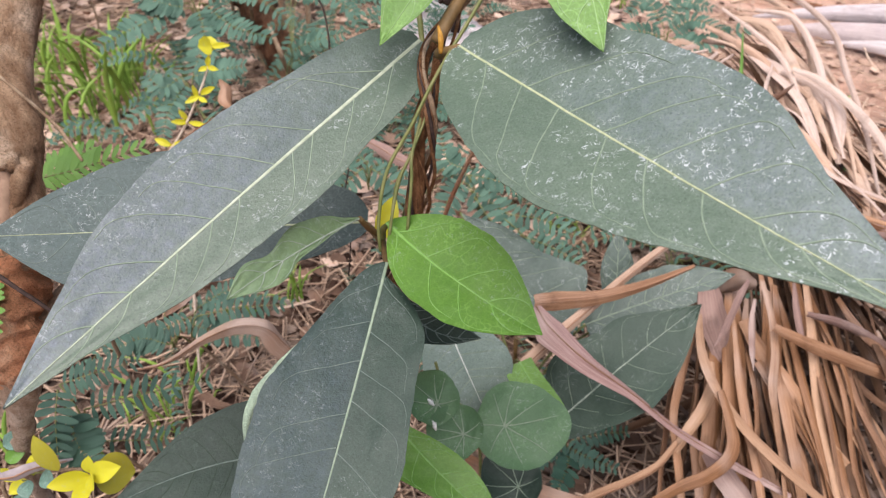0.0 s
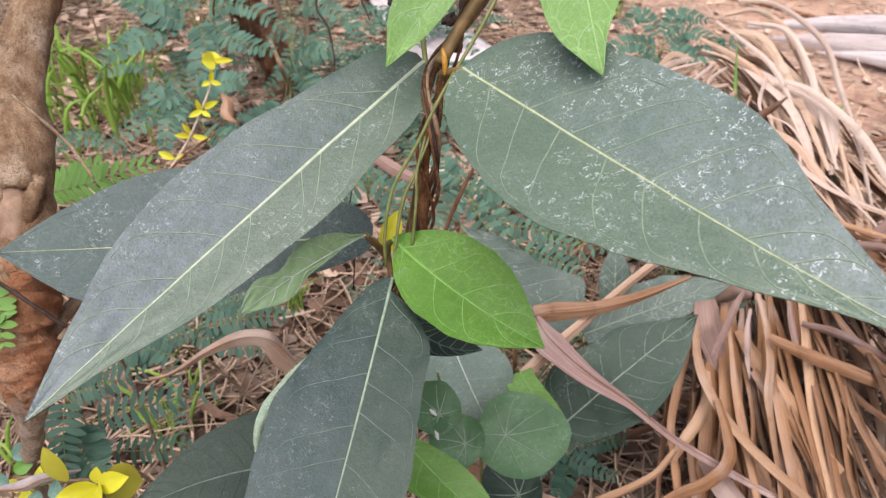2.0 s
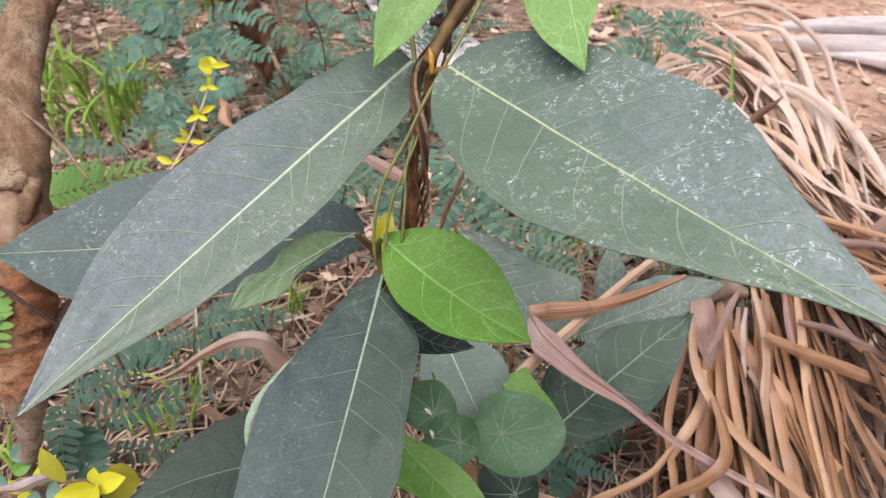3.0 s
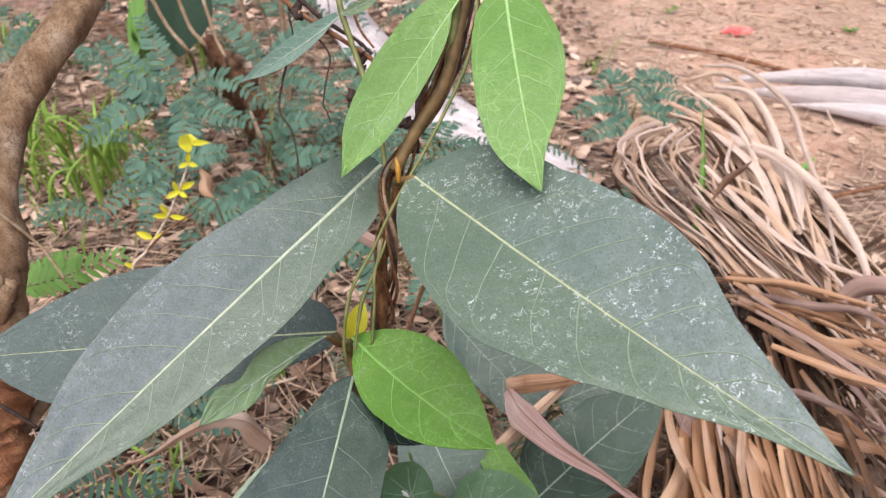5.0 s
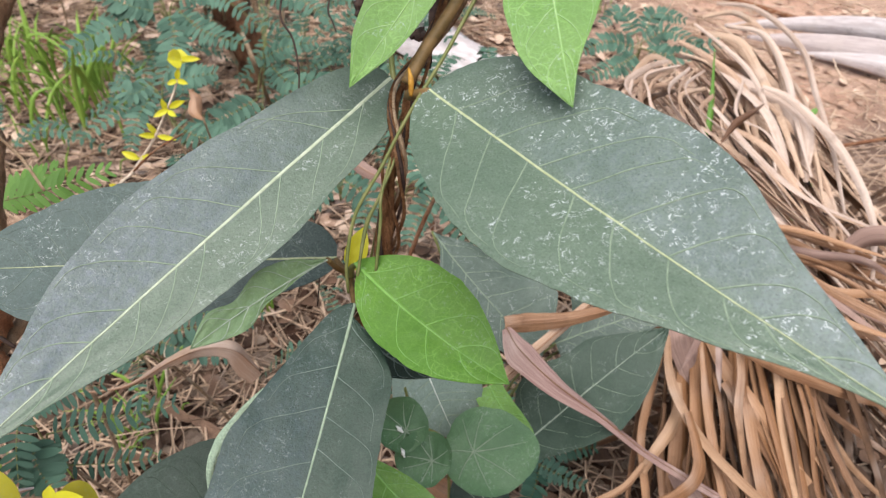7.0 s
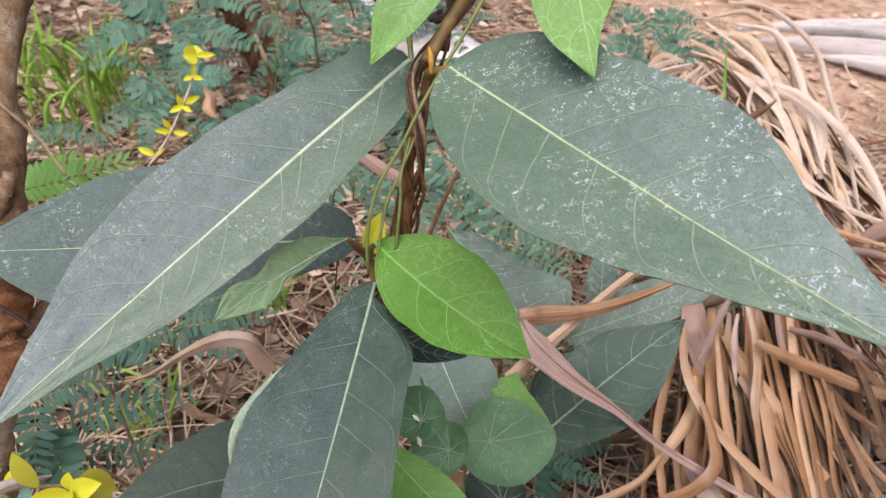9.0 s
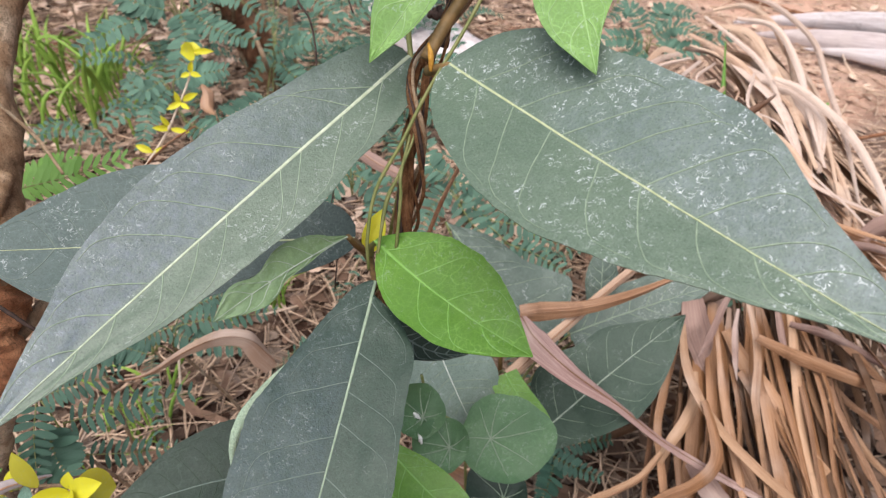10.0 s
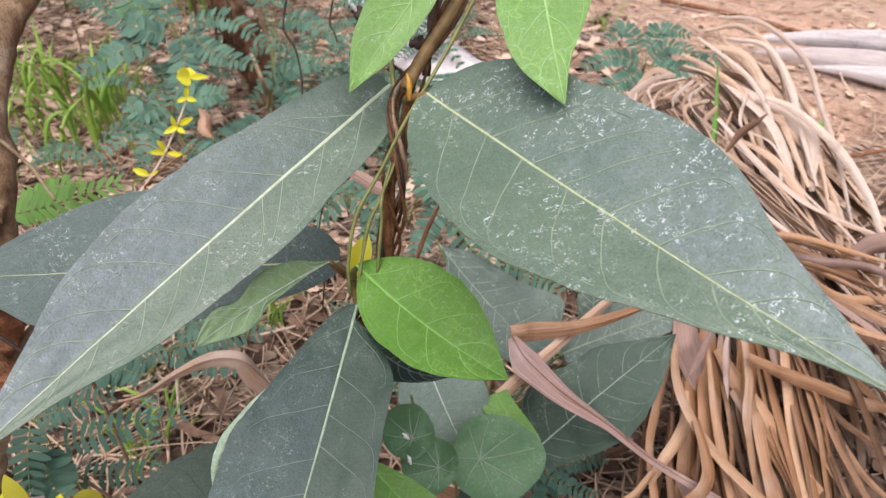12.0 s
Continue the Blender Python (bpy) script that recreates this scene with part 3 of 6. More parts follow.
scatter("straw_litter", "loose dry straw and stalks lying on the soil", "straw", STRAW, 8600, 3, around(-1.1, 0.3, 0.2, 2.3, 1.2), straw_bit)
scatter("straw_litter", "thin dry stalks scattered over the bare soil", "straw", PALE_STRAW, 6500, 13, around(0.4, 2.6, 0.5, 3.6), straw_bit)
scatter("leaf_litter", "crumbled brown dead leaves on the soil", "leaf litter", CHIPS, 2800, 4, around(-1.15, 0.5, 0.2, 2.6, 1.1), chip_bit)
scatter("leaf_litter", "bleached chips of dead leaf among the seedlings", "leaf litter", PALE_CHIPS, 2100, 24, around(-1.1, 0.4, 0.8, 2.5), chip_bit)
scatter("leaf_litter", "few brown crumbs of dead leaf on the bare soil", "leaf litter", CHIPS, 700, 34, around(0.5, 2.4, 0.7, 3.4), crumb_bit)
scatter("leaf_litter", "pale chips of dead leaf on the bare soil", "leaf litter", PALE_CHIPS, 5200, 14, around(0.45, 2.6, 0.6, 3.6), crumb_bit)


# ---- small tree ----
def build_tree():
    tree = thing("small_tree", "slender grey-brown tree trunk with reddish mud on its bark", "tree", (-0.25, 0.40, 0.0))
    o = np.array(tree.location)
    upper = [np.array(p) - o for p in ((-0.155, 0.558, 0.608), (-0.173, 0.496, 0.577), (-0.190, 0.456, 0.552), (-0.201, 0.437, 0.537), (-0.211, 0.422, 0.524), (-0.220, 0.409, 0.510), (-0.226, 0.397, 0.495), (-0.230, 0.375, 0.472), (-0.228, 0.361, 0.454), (-0.227, 0.352, 0.439), (-0.226, 0.345, 0.427), (-0.227, 0.333, 0.407), (-0.231, 0.323, 0.385))]
    stem("trunk", tree, upper, (0.0100, 0.0104, 0.0108, 0.0110, 0.0112, 0.0116, 0.0124, 0.0148, 0.0168, 0.0160, 0.0138, 0.0146, 0.0155), TRUNK, "bent grey-brown trunk", 20, 130, 0.22, 1)
    stem("bark_ridge", tree, [np.array(p) - o for p in ((-0.185, 0.477, 0.571), (-0.198, 0.452, 0.553), (-0.208, 0.433, 0.539), (-0.218, 0.418, 0.527))], (0.0014, 0.0018, 0.0017, 0.0009), BARK_PALE, "pale bare streak along the bark", 8, 30, 0.6, 21)
    stem("wood_scar", tree, [np.array(p) - o for p in ((-0.226, 0.342, 0.437), (-0.227, 0.333, 0.426), (-0.228, 0.324, 0.407))], (0.0070, 0.0078, 0.0070), SCAR, "pale bare wood where the bark has come away", 12, 24, 0.15, 22)
    stem("bark_lip", tree, [np.array(p) - o for p in ((-0.213, 0.341, 0.439), (-0.215, 0.333, 0.433), (-0.220, 0.329, 0.420))], (0.0050, 0.0046, 0.0026), TRUNK, "rolled lip of bark beside the scar", 10, 24, 0.5, 23)
    stem("bark_lip", tree, [np.array(p) - o for p in ((-0.239, 0.341, 0.439), (-0.234, 0.333, 0.433), (-0.232, 0.329, 0.422))], (0.0060, 0.0062, 0.0030), TRUNK, "", 10, 24, 0.6, 24)
    stem("bark_lip", tree, [np.array(p) - o for p in ((-0.241, 0.344, 0.444), (-0.226, 0.337, 0.441), (-0.215, 0.339, 0.442))], (0.0050, 0.0052, 0.0045), TRUNK, "", 10, 24, 0.6, 25)
    lower = [np.array(p) - o for p in ((-0.229, 0.331, 0.401), (-0.232, 0.319, 0.380), (-0.235, 0.310, 0.359), (-0.236, 0.302, 0.340), (-0.239, 0.299, 0.319), (-0.246, 0.301, 0.296), (-0.258, 0.307, 0.261), (-0.278, 0.321, 0.214))]
    stem("trunk_base", tree, lower[:5], (0.0155, 0.0172, 0.0176, 0.0160, 0.0100), CLAY, "trunk crusted with reddish mud", 20, 70, 0.5, 2)
    stem("trunk_foot", tree, lower[3:] + [np.array([lower[-1][0], lower[-1][1] + 0.02, -0.03])], (0.0125, 0.0110, 0.0075, 0.0055, 0.0050, 0.006), FOOT_BARK, "paler foot of the trunk", 14, 50, 0.3, 5)
    stem("branch_stub", tree, [np.array(p) - o for p in ((-0.230, 0.307, 0.346), (-0.224, 0.317, 0.352), (-0.217, 0.328, 0.358), (-0.210, 0.343, 0.362))], (0.0055, 0.0045, 0.004, 0.0036), TWIG, "short pale side branch", 8, 16, 0.2, 3)
    return tree


build_tree()


# ---- climbing vine ----
def build_vine():
    vine = thing("climbing_vine", "climbing vine with large dusty grey-green leaves on twisted stems", "vine", (-0.03, 0.33, 0.0))
    o = np.array(vine.location)
    axis = [np.array(p) - o for p in ((0.057, 0.446, 0.609), (0.038, 0.406, 0.575), (0.024, 0.373, 0.542), (0.006, 0.348, 0.516), (-0.005, 0.331, 0.501), (-0.007, 0.317, 0.480), (-0.010, 0.308, 0.460), (-0.013, 0.300, 0.438), (-0.017, 0.295, 0.413))]
    low = axis[-1]
    axis += [low + np.array([-0.030, 0.004, -0.06]), low + np.array([-0.050, 0.012, -0.16]), np.array([low[0] - 0.055, low[1] + 0.03, -0.02])]
    line = spline(axis, 90)
    _, s, u = frames_along(line)
    strands = [(0.0022 + 0.00045 * k, 0.9 * k, 7.0 + 1.3 * ((k * 3) % 4), 0.0014 - 0.00007 * k, STEM_DARK if k in (3, 7) else TWIG if k == 5 else STEM_BROWN) for k in range(10)]
    for k, (off, start, turns, r, m) in enumerate(strands):
        pts = [line[i] + off * (math.cos(start + turns * i / 45) * s[i] + math.sin(start + turns * i / 45) * u[i]) * (1 + 0.35 * noise.noise((i * 0.11, k, 2.0))) for i in range(0, 90, 2)]
        stem("stem", vine, pts, (r * 0.9, r, r * 1.05), m, "twisted brown woody vine stem" if m is STEM_BROWN else "", 7, 130, 0.4, k)
    stem("stem", vine, [np.array(p) - o for p in ((0.043, 0.416, 0.608), (0.034, 0.386, 0.574), (0.022, 0.353, 0.543), (0.006, 0.333, 0.523), (-0.003, 0.323, 0.510))], (0.0027, 0.0028, 0.0030, 0.0030), STEM_OLIVE, "smooth olive-brown young stem", 10, 40, 0.08, 11)
    stem("stem", vine, [np.array(p) - o for p in ((0.040, 0.386, 0.590), (0.035, 0.354, 0.559), (0.018, 0.327, 0.531), (-0.002, 0.303, 0.505), (-0.013, 0.291, 0.487), (-0.024, 0.282, 0.469), (-0.028, 0.274, 0.449), (-0.028, 0.273, 0.433))], (0.0009, 0.0009, 0.0008, 0.0008, 0.0008, 0.0007), STEM_GREEN, "thin yellowish green stem", 8, 60, 0.08, 12)
    stem("stem", vine, [np.array(p) - o for p in ((0.029, 0.380, 0.576), (0.026, 0.368, 0.558), (0.022, 0.358, 0.536))], (0.0024, 0.0024, 0.0022), STEM_GREEN, "green stem in the bundle", 8, 20, 0.08, 13)
    stem("stem", vine, [np.array(p) - o for p in ((-0.005, 0.325, 0.491), (-0.008, 0.312, 0.479), (-0.015, 0.299, 0.466), (-0.020, 0.293, 0.457), (-0.023, 0.284, 0.444), (-0.025, 0.276, 0.430))], (0.0006, 0.0006, 0.0007, 0.0011, 0.0007, 0.0007), STEM_GREEN, "thin green stem with a node", 8, 30, 0.15, 14)
    stem("stem", vine, [np.array(p) - o for p in ((-0.007, 0.324, 0.486), (-0.011, 0.310, 0.475), (-0.014, 0.297, 0.467), (-0.014, 0.291, 0.459), (-0.016, 0.281, 0.439))], (0.0006, 0.0007, 0.0008, 0.0008, 0.0008), STEM_GREEN, "", 8, 30, 0.08, 15)
    stem("petiole", vine, [np.array(p) - o for p in ((-0.001, 0.344, 0.496), (-0.004, 0.345, 0.499), (-0.009, 0.346, 0.501))], (0.0026, 0.0022, 0.0018), STEM_OLIVE, "short olive leaf stalk", 8, 12)
    stem("petiole", vine, [np.array(p) - o for p in ((-0.002, 0.320, 0.506), (0.002, 0.313, 0.510), (0.007, 0.307, 0.514))], (0.0026, 0.0022, 0.0018), STEM_OLIVE, "", 8, 12)
    stem("petiole", vine, [np.array(p) - o for p in ((-0.030, 0.301, 0.421), (-0.034, 0.289, 0.434), (-0.037, 0.280, 0.446))], (0.0018, 0.0015, 0.0012), STEM_OLIVE, "", 8, 12)
    stem("petiole", vine, [np.array(p) - o for p in ((-0.030, 0.301, 0.418), (-0.034, 0.307, 0.419), (-0.038, 0.315, 0.418))], (0.0020, 0.0018, 0.0016), STEM_OLIVE, "", 8, 12)
    stem("petiole", vine, [np.array(p) - o for p in ((-0.029, 0.297, 0.423), (-0.028, 0.293, 0.431), (-0.025, 0.288, 0.437))], (0.0018, 0.0015, 0.0013), STEM_GREEN, "", 8, 12)
    stem("petiole", vine, [np.array(p) - o for p in ((-0.029, 0.296, 0.421), (-0.027, 0.283, 0.424), (-0.025, 0.271, 0.426))], (0.0018, 0.0017, 0.0015), STEM_OLIVE, "", 8, 12)
    stem("petiole", vine, [np.array(p) - o for p in ((0.036, 0.386, 0.578), (0.034, 0.379, 0.580), (0.032, 0.372, 0.579))], (0.0016, 0.0014, 0.0013), STEM_GREEN, "", 8, 12)
    stem("petiole", vine, [np.array(p) - o for p in ((0.037, 0.392, 0.585), (0.043, 0.376, 0.591), (0.049, 0.362, 0.593))], (0.0016, 0.0014, 0.0013), STEM_GREEN, "", 8, 12)
    stem("petiole", vine, [np.array(p) - o for p in ((-0.031, 0.287, 0.381), (-0.040, 0.256, 0.357), (-0.053, 0.237, 0.339))], (0.0016, 0.0014, 0.0013), STEM_OLIVE, "", 8, 12)
    stem("petiole", vine, [np.array(p) - o for p in ((-0.032, 0.284, 0.352), (-0.031, 0.280, 0.331), (-0.029, 0.279, 0.313))], (0.0016, 0.0014, 0.0013), STEM_GREEN, "", 8, 12)
    stem("bud", vine, [np.array(p) - o for p in ((-0.001, 0.313, 0.509), (-0.001, 0.315, 0.515), (-0.002, 0.319, 0.519))], (0.0010, 0.0014, 0.0005), BUD, "small orange bud at the node", 7, 10, 0.3, 5)
    big = dict(material=DUSTY, rib=RIB_PALE, vein=RIB_SOFT, pairs=9, rows=64, cols=19, slope=0.13, vein_width=0.0006)
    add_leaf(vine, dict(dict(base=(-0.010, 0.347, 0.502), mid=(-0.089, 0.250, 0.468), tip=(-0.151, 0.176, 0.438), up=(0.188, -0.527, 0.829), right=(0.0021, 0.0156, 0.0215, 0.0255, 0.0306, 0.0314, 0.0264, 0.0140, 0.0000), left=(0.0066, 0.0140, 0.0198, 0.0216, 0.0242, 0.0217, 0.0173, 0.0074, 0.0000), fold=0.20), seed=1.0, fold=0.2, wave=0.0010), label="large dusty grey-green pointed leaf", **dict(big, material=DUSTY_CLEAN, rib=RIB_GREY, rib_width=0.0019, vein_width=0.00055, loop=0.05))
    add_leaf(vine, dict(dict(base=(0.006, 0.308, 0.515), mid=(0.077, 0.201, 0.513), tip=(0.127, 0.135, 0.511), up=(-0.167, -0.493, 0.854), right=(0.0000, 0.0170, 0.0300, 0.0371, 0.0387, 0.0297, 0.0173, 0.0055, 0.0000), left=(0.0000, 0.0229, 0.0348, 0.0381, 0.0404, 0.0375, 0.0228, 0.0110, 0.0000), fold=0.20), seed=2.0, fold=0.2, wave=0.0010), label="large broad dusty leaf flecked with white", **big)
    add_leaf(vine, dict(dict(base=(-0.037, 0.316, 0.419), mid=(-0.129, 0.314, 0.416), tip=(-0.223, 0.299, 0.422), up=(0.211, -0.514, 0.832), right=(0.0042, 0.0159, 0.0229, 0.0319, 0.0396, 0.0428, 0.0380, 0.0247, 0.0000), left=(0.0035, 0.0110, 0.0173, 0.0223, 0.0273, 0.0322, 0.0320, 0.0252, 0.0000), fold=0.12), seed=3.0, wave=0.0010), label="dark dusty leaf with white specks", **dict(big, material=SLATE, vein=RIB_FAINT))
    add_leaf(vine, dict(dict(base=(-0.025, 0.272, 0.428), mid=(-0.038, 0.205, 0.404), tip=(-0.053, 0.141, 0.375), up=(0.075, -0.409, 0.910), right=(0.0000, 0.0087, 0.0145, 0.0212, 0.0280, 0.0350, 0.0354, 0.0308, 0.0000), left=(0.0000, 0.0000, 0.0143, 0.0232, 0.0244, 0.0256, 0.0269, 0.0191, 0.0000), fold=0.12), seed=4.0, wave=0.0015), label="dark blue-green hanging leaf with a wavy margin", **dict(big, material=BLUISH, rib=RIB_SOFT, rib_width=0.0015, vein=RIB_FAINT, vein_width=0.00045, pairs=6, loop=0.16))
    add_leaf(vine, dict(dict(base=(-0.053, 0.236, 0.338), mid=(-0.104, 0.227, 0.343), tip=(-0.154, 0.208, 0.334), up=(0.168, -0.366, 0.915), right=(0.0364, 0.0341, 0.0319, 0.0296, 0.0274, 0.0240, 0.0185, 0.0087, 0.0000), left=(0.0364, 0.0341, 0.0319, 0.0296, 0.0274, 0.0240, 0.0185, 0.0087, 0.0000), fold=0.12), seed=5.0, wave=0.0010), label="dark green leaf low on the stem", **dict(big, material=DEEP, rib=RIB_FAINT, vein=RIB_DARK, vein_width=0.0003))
    margin = [np.array(p) - o for p in ((-0.061, 0.235, 0.412), (-0.070, 0.227, 0.406), (-0.076, 0.218, 0.401), (-0.079, 0.208, 0.395), (-0.080, 0.200, 0.387))]
    add_ribbon("rolled_margin", vine, margin, 0.0062, PALE, "leaf margin rolled to its pale underside", keel=0.3, seed=3, taper=(0.2, 1.0, 0.1))
    add_leaf(vine, dict(dict(base=(-0.037, 0.280, 0.446), mid=(-0.060, 0.248, 0.451), tip=(-0.082, 0.220, 0.450), up=(0.050, -0.893, 0.447), right=(0.0002, 0.0017, 0.0039, 0.0078, 0.0098, 0.0099, 0.0053, 0.0071, 0.0000), left=(0.0000, 0.0000, 0.0005, 0.0010, 0.0023, 0.0032, 0.0069, 0.0050, 0.0000), fold=0.12), seed=7.0, wave=0.0012), MIDGREEN, RIB_DULL, RIB_DULL, "narrow mid-green young leaf seen edge-on", 5, 0.0008, 0.00032)
    add_leaf(vine, dict(dict(base=(-0.026, 0.287, 0.439), mid=(0.005, 0.252, 0.434), tip=(0.039, 0.219, 0.433), up=(-0.010, -0.500, 0.866), right=(0.0000, 0.0019, 0.0086, 0.0149, 0.0186, 0.0192, 0.0180, 0.0109, 0.0000), left=(0.0009, 0.0075, 0.0151, 0.0214, 0.0244, 0.0246, 0.0213, 0.0129, 0.0000), fold=0.12), seed=8.0, wave=0.0007), FRESH, RIB_FRESH, RIB_FRESH, "fresh bright green pointed leaf", 4, 0.0016, 0.0007, loop=0.22, slope=0.22)
    add_leaf(vine, dict(dict(base=(-0.029, 0.280, 0.313), mid=(0.002, 0.253, 0.295), tip=(0.031, 0.232, 0.283), up=(-0.003, -0.365, 0.931), right=(0.0332, 0.0291, 0.0249, 0.0208, 0.0166, 0.0125, 0.0083, 0.0042, 0.0000), left=(0.0000, 0.0020, 0.0057, 0.0095, 0.0125, 0.0139, 0.0130, 0.0088, 0.0000), fold=0.12), seed=9.0, wave=0.0012), FRESH, RIB_FRESH, RIB_FRESH, "bright green leaf low on the stem", 5, 0.0014, 0.0006)
    add_leaf(vine, dict(dict(base=(0.032, 0.373, 0.579), mid=(0.005, 0.342, 0.550), tip=(-0.027, 0.311, 0.513), up=(0.009, -0.826, 0.563), right=(0.0078, 0.0101, 0.0122, 0.0144, 0.0167, 0.0174, 0.0164, 0.0124, 0.0000), left=(0.0000, 0.0000, 0.0008, 0.0049, 0.0076, 0.0089, 0.0091, 0.0070, 0.0000), fold=0.12), seed=10.0, wave=0.0008), YOUNG, RIB_YOUNG, RIB_YOUNG, "light green hanging young leaf", 5, 0.0011, 0.0005, loop=0.2)
    add_leaf(vine, dict(dict(base=(0.049, 0.363, 0.593), mid=(0.051, 0.301, 0.563), tip=(0.057, 0.259, 0.532), up=(-0.114, -0.815, 0.568), right=(0.0000, 0.0025, 0.0084, 0.0144, 0.0173, 0.0186, 0.0182, 0.0135, 0.0000), left=(0.0045, 0.0084, 0.0121, 0.0160, 0.0198, 0.0199, 0.0149, 0.0056, 0.0000), fold=0.12), seed=11.0, wave=0.0009), YOUNG, RIB_YOUNG, RIB_YOUNG, "light green hanging young leaf with whitish veins", 6, 0.0018, 0.0005, loop=0.2)
    return vine


build_vine()


# ---- thin dry climber ----
def build_dry_climber():
    plant = thing("dry_climber", "thin climber with dark dry tendrils and narrow grey-green leaves", "climber", (-0.05, 0.42, 0.0))
    o = np.array(plant.location)
    w = lambda *pts: [np.array(p) - o for p in pts]
    stem("stem", plant, w((-0.037, 0.447, 0.589), (-0.034, 0.429, 0.561), (-0.027, 0.415, 0.540), (-0.017, 0.393, 0.516), (-0.011, 0.373, 0.495), (-0.012, 0.355, 0.450)) + [np.array((-0.0, -0.02, 0.2)), np.array((0.01, 0.0, -0.02))], (0.0018, 0.0018, 0.0016, 0.0014, 0.0014, 0.0016), STEM_GREEN, "thin green stem", 7, 50)
    stem("tendril", plant, w((-0.062, 0.426, 0.556), (-0.060, 0.417, 0.543), (-0.066, 0.406, 0.525), (-0.068, 0.396, 0.511), (-0.062, 0.390, 0.502), (-0.059, 0.382, 0.489), (-0.059, 0.375, 0.478)), (0.0007, 0.0006, 0.0005, 0.0004), STEM_DARK, "dark dry tendril", 5, 50, 0.4, 1)
    stem("tendril", plant, w((-0.050, 0.421, 0.548), (-0.040, 0.413, 0.536), (-0.042, 0.405, 0.525), (-0.044, 0.398, 0.514), (-0.042, 0.395, 0.510), (-0.040, 0.392, 0.505)), (0.0006, 0.0005, 0.0004), STEM_DARK, "", 5, 40, 0.4, 2)
    stem("twig", plant, w((-0.067, 0.431, 0.564), (-0.056, 0.426, 0.556), (-0.038, 0.424, 0.544), (-0.023, 0.423, 0.534), (-0.011, 0.417, 0.526)), (0.0016, 0.0014, 0.0012), TWIG_RED, "thin dry twig", 6, 30, 0.5, 3)
    stem("twig", plant, w((-0.059, 0.441, 0.561), (-0.045, 0.434, 0.550), (-0.026, 0.426, 0.540), (-0.017, 0.422, 0.533)), (0.0014, 0.0012, 0.0010), STEM_DARK, "", 6, 30, 0.6, 4)
    stem("twig", plant, w((-0.028, 0.436, 0.554), (-0.023, 0.429, 0.544), (-0.016, 0.424, 0.536)), (0.0009, 0.0008, 0.0007), TWIG_RED, "", 6, 20, 0.4, 5)
    stem("dry_stalk", plant, w((0.013, 0.396, 0.549), (0.010, 0.383, 0.529), (0.008, 0.373, 0.514), (0.006, 0.368, 0.497)), (0.0020, 0.0030, 0.0016, 0.0022), STEM_DARK, "shrivelled dark stalk", 7, 30, 0.7, 6)
    for k, (a, b) in enumerate((((-0.002, 0.371, 0.511), (0.006, 0.372, 0.513)), ((-0.026, 0.421, 0.532), (-0.021, 0.417, 0.526)), ((-0.062, 0.427, 0.557), (-0.054, 0.424, 0.554)), ((-0.030, 0.396, 0.512), (-0.027, 0.401, 0.520)))):
        a, b = np.array(a) - o, np.array(b) - o
        stem("dry_flower", plant, [a, 0.7 * a + 0.3 * b + 0.002, 0.4 * a + 0.6 * b - 0.001, b], (0.001, 0.0028, 0.0016, 0.0022), STEM_DARK, "tiny dried dark flower cluster", 6, 18, 1.4, 20 + k)
    add_leaf(plant, dict(dict(base=(-0.034, 0.424, 0.554), mid=(-0.057, 0.410, 0.541), tip=(-0.087, 0.396, 0.528), up=(0.140, -0.871, 0.470), right=(0.0026, 0.0038, 0.0049, 0.0060, 0.0068, 0.0070, 0.0063, 0.0041, 0.0000), left=(0.0000, 0.0000, 0.0008, 0.0021, 0.0032, 0.0042, 0.0047, 0.0034, 0.0000), fold=0.12), seed=12.0, wave=0.0006), TEAL, RIB_DULL, RIB_DULL, "narrow grey-green leaf", 6, 0.0009, 0.0004, 30, 9)
    add_leaf(plant, dict(dict(base=(-0.034, 0.425, 0.555), mid=(-0.025, 0.421, 0.559), tip=(-0.009, 0.420, 0.567), up=(0.071, -0.898, 0.433), right=(0.0001, 0.0007, 0.0013, 0.0019, 0.0025, 0.0031, 0.0036, 0.0024, 0.0000), left=(0.0005, 0.0008, 0.0012, 0.0015, 0.0019, 0.0023, 0.0023, 0.0016, 0.0000), fold=0.12), seed=13.0, wave=0.0004), MIDGREEN, RIB_DULL, RIB_DULL, "small narrow green leaf", 4, 0.0008, 0.0004, 24, 7)
    return plant


build_dry_climber()


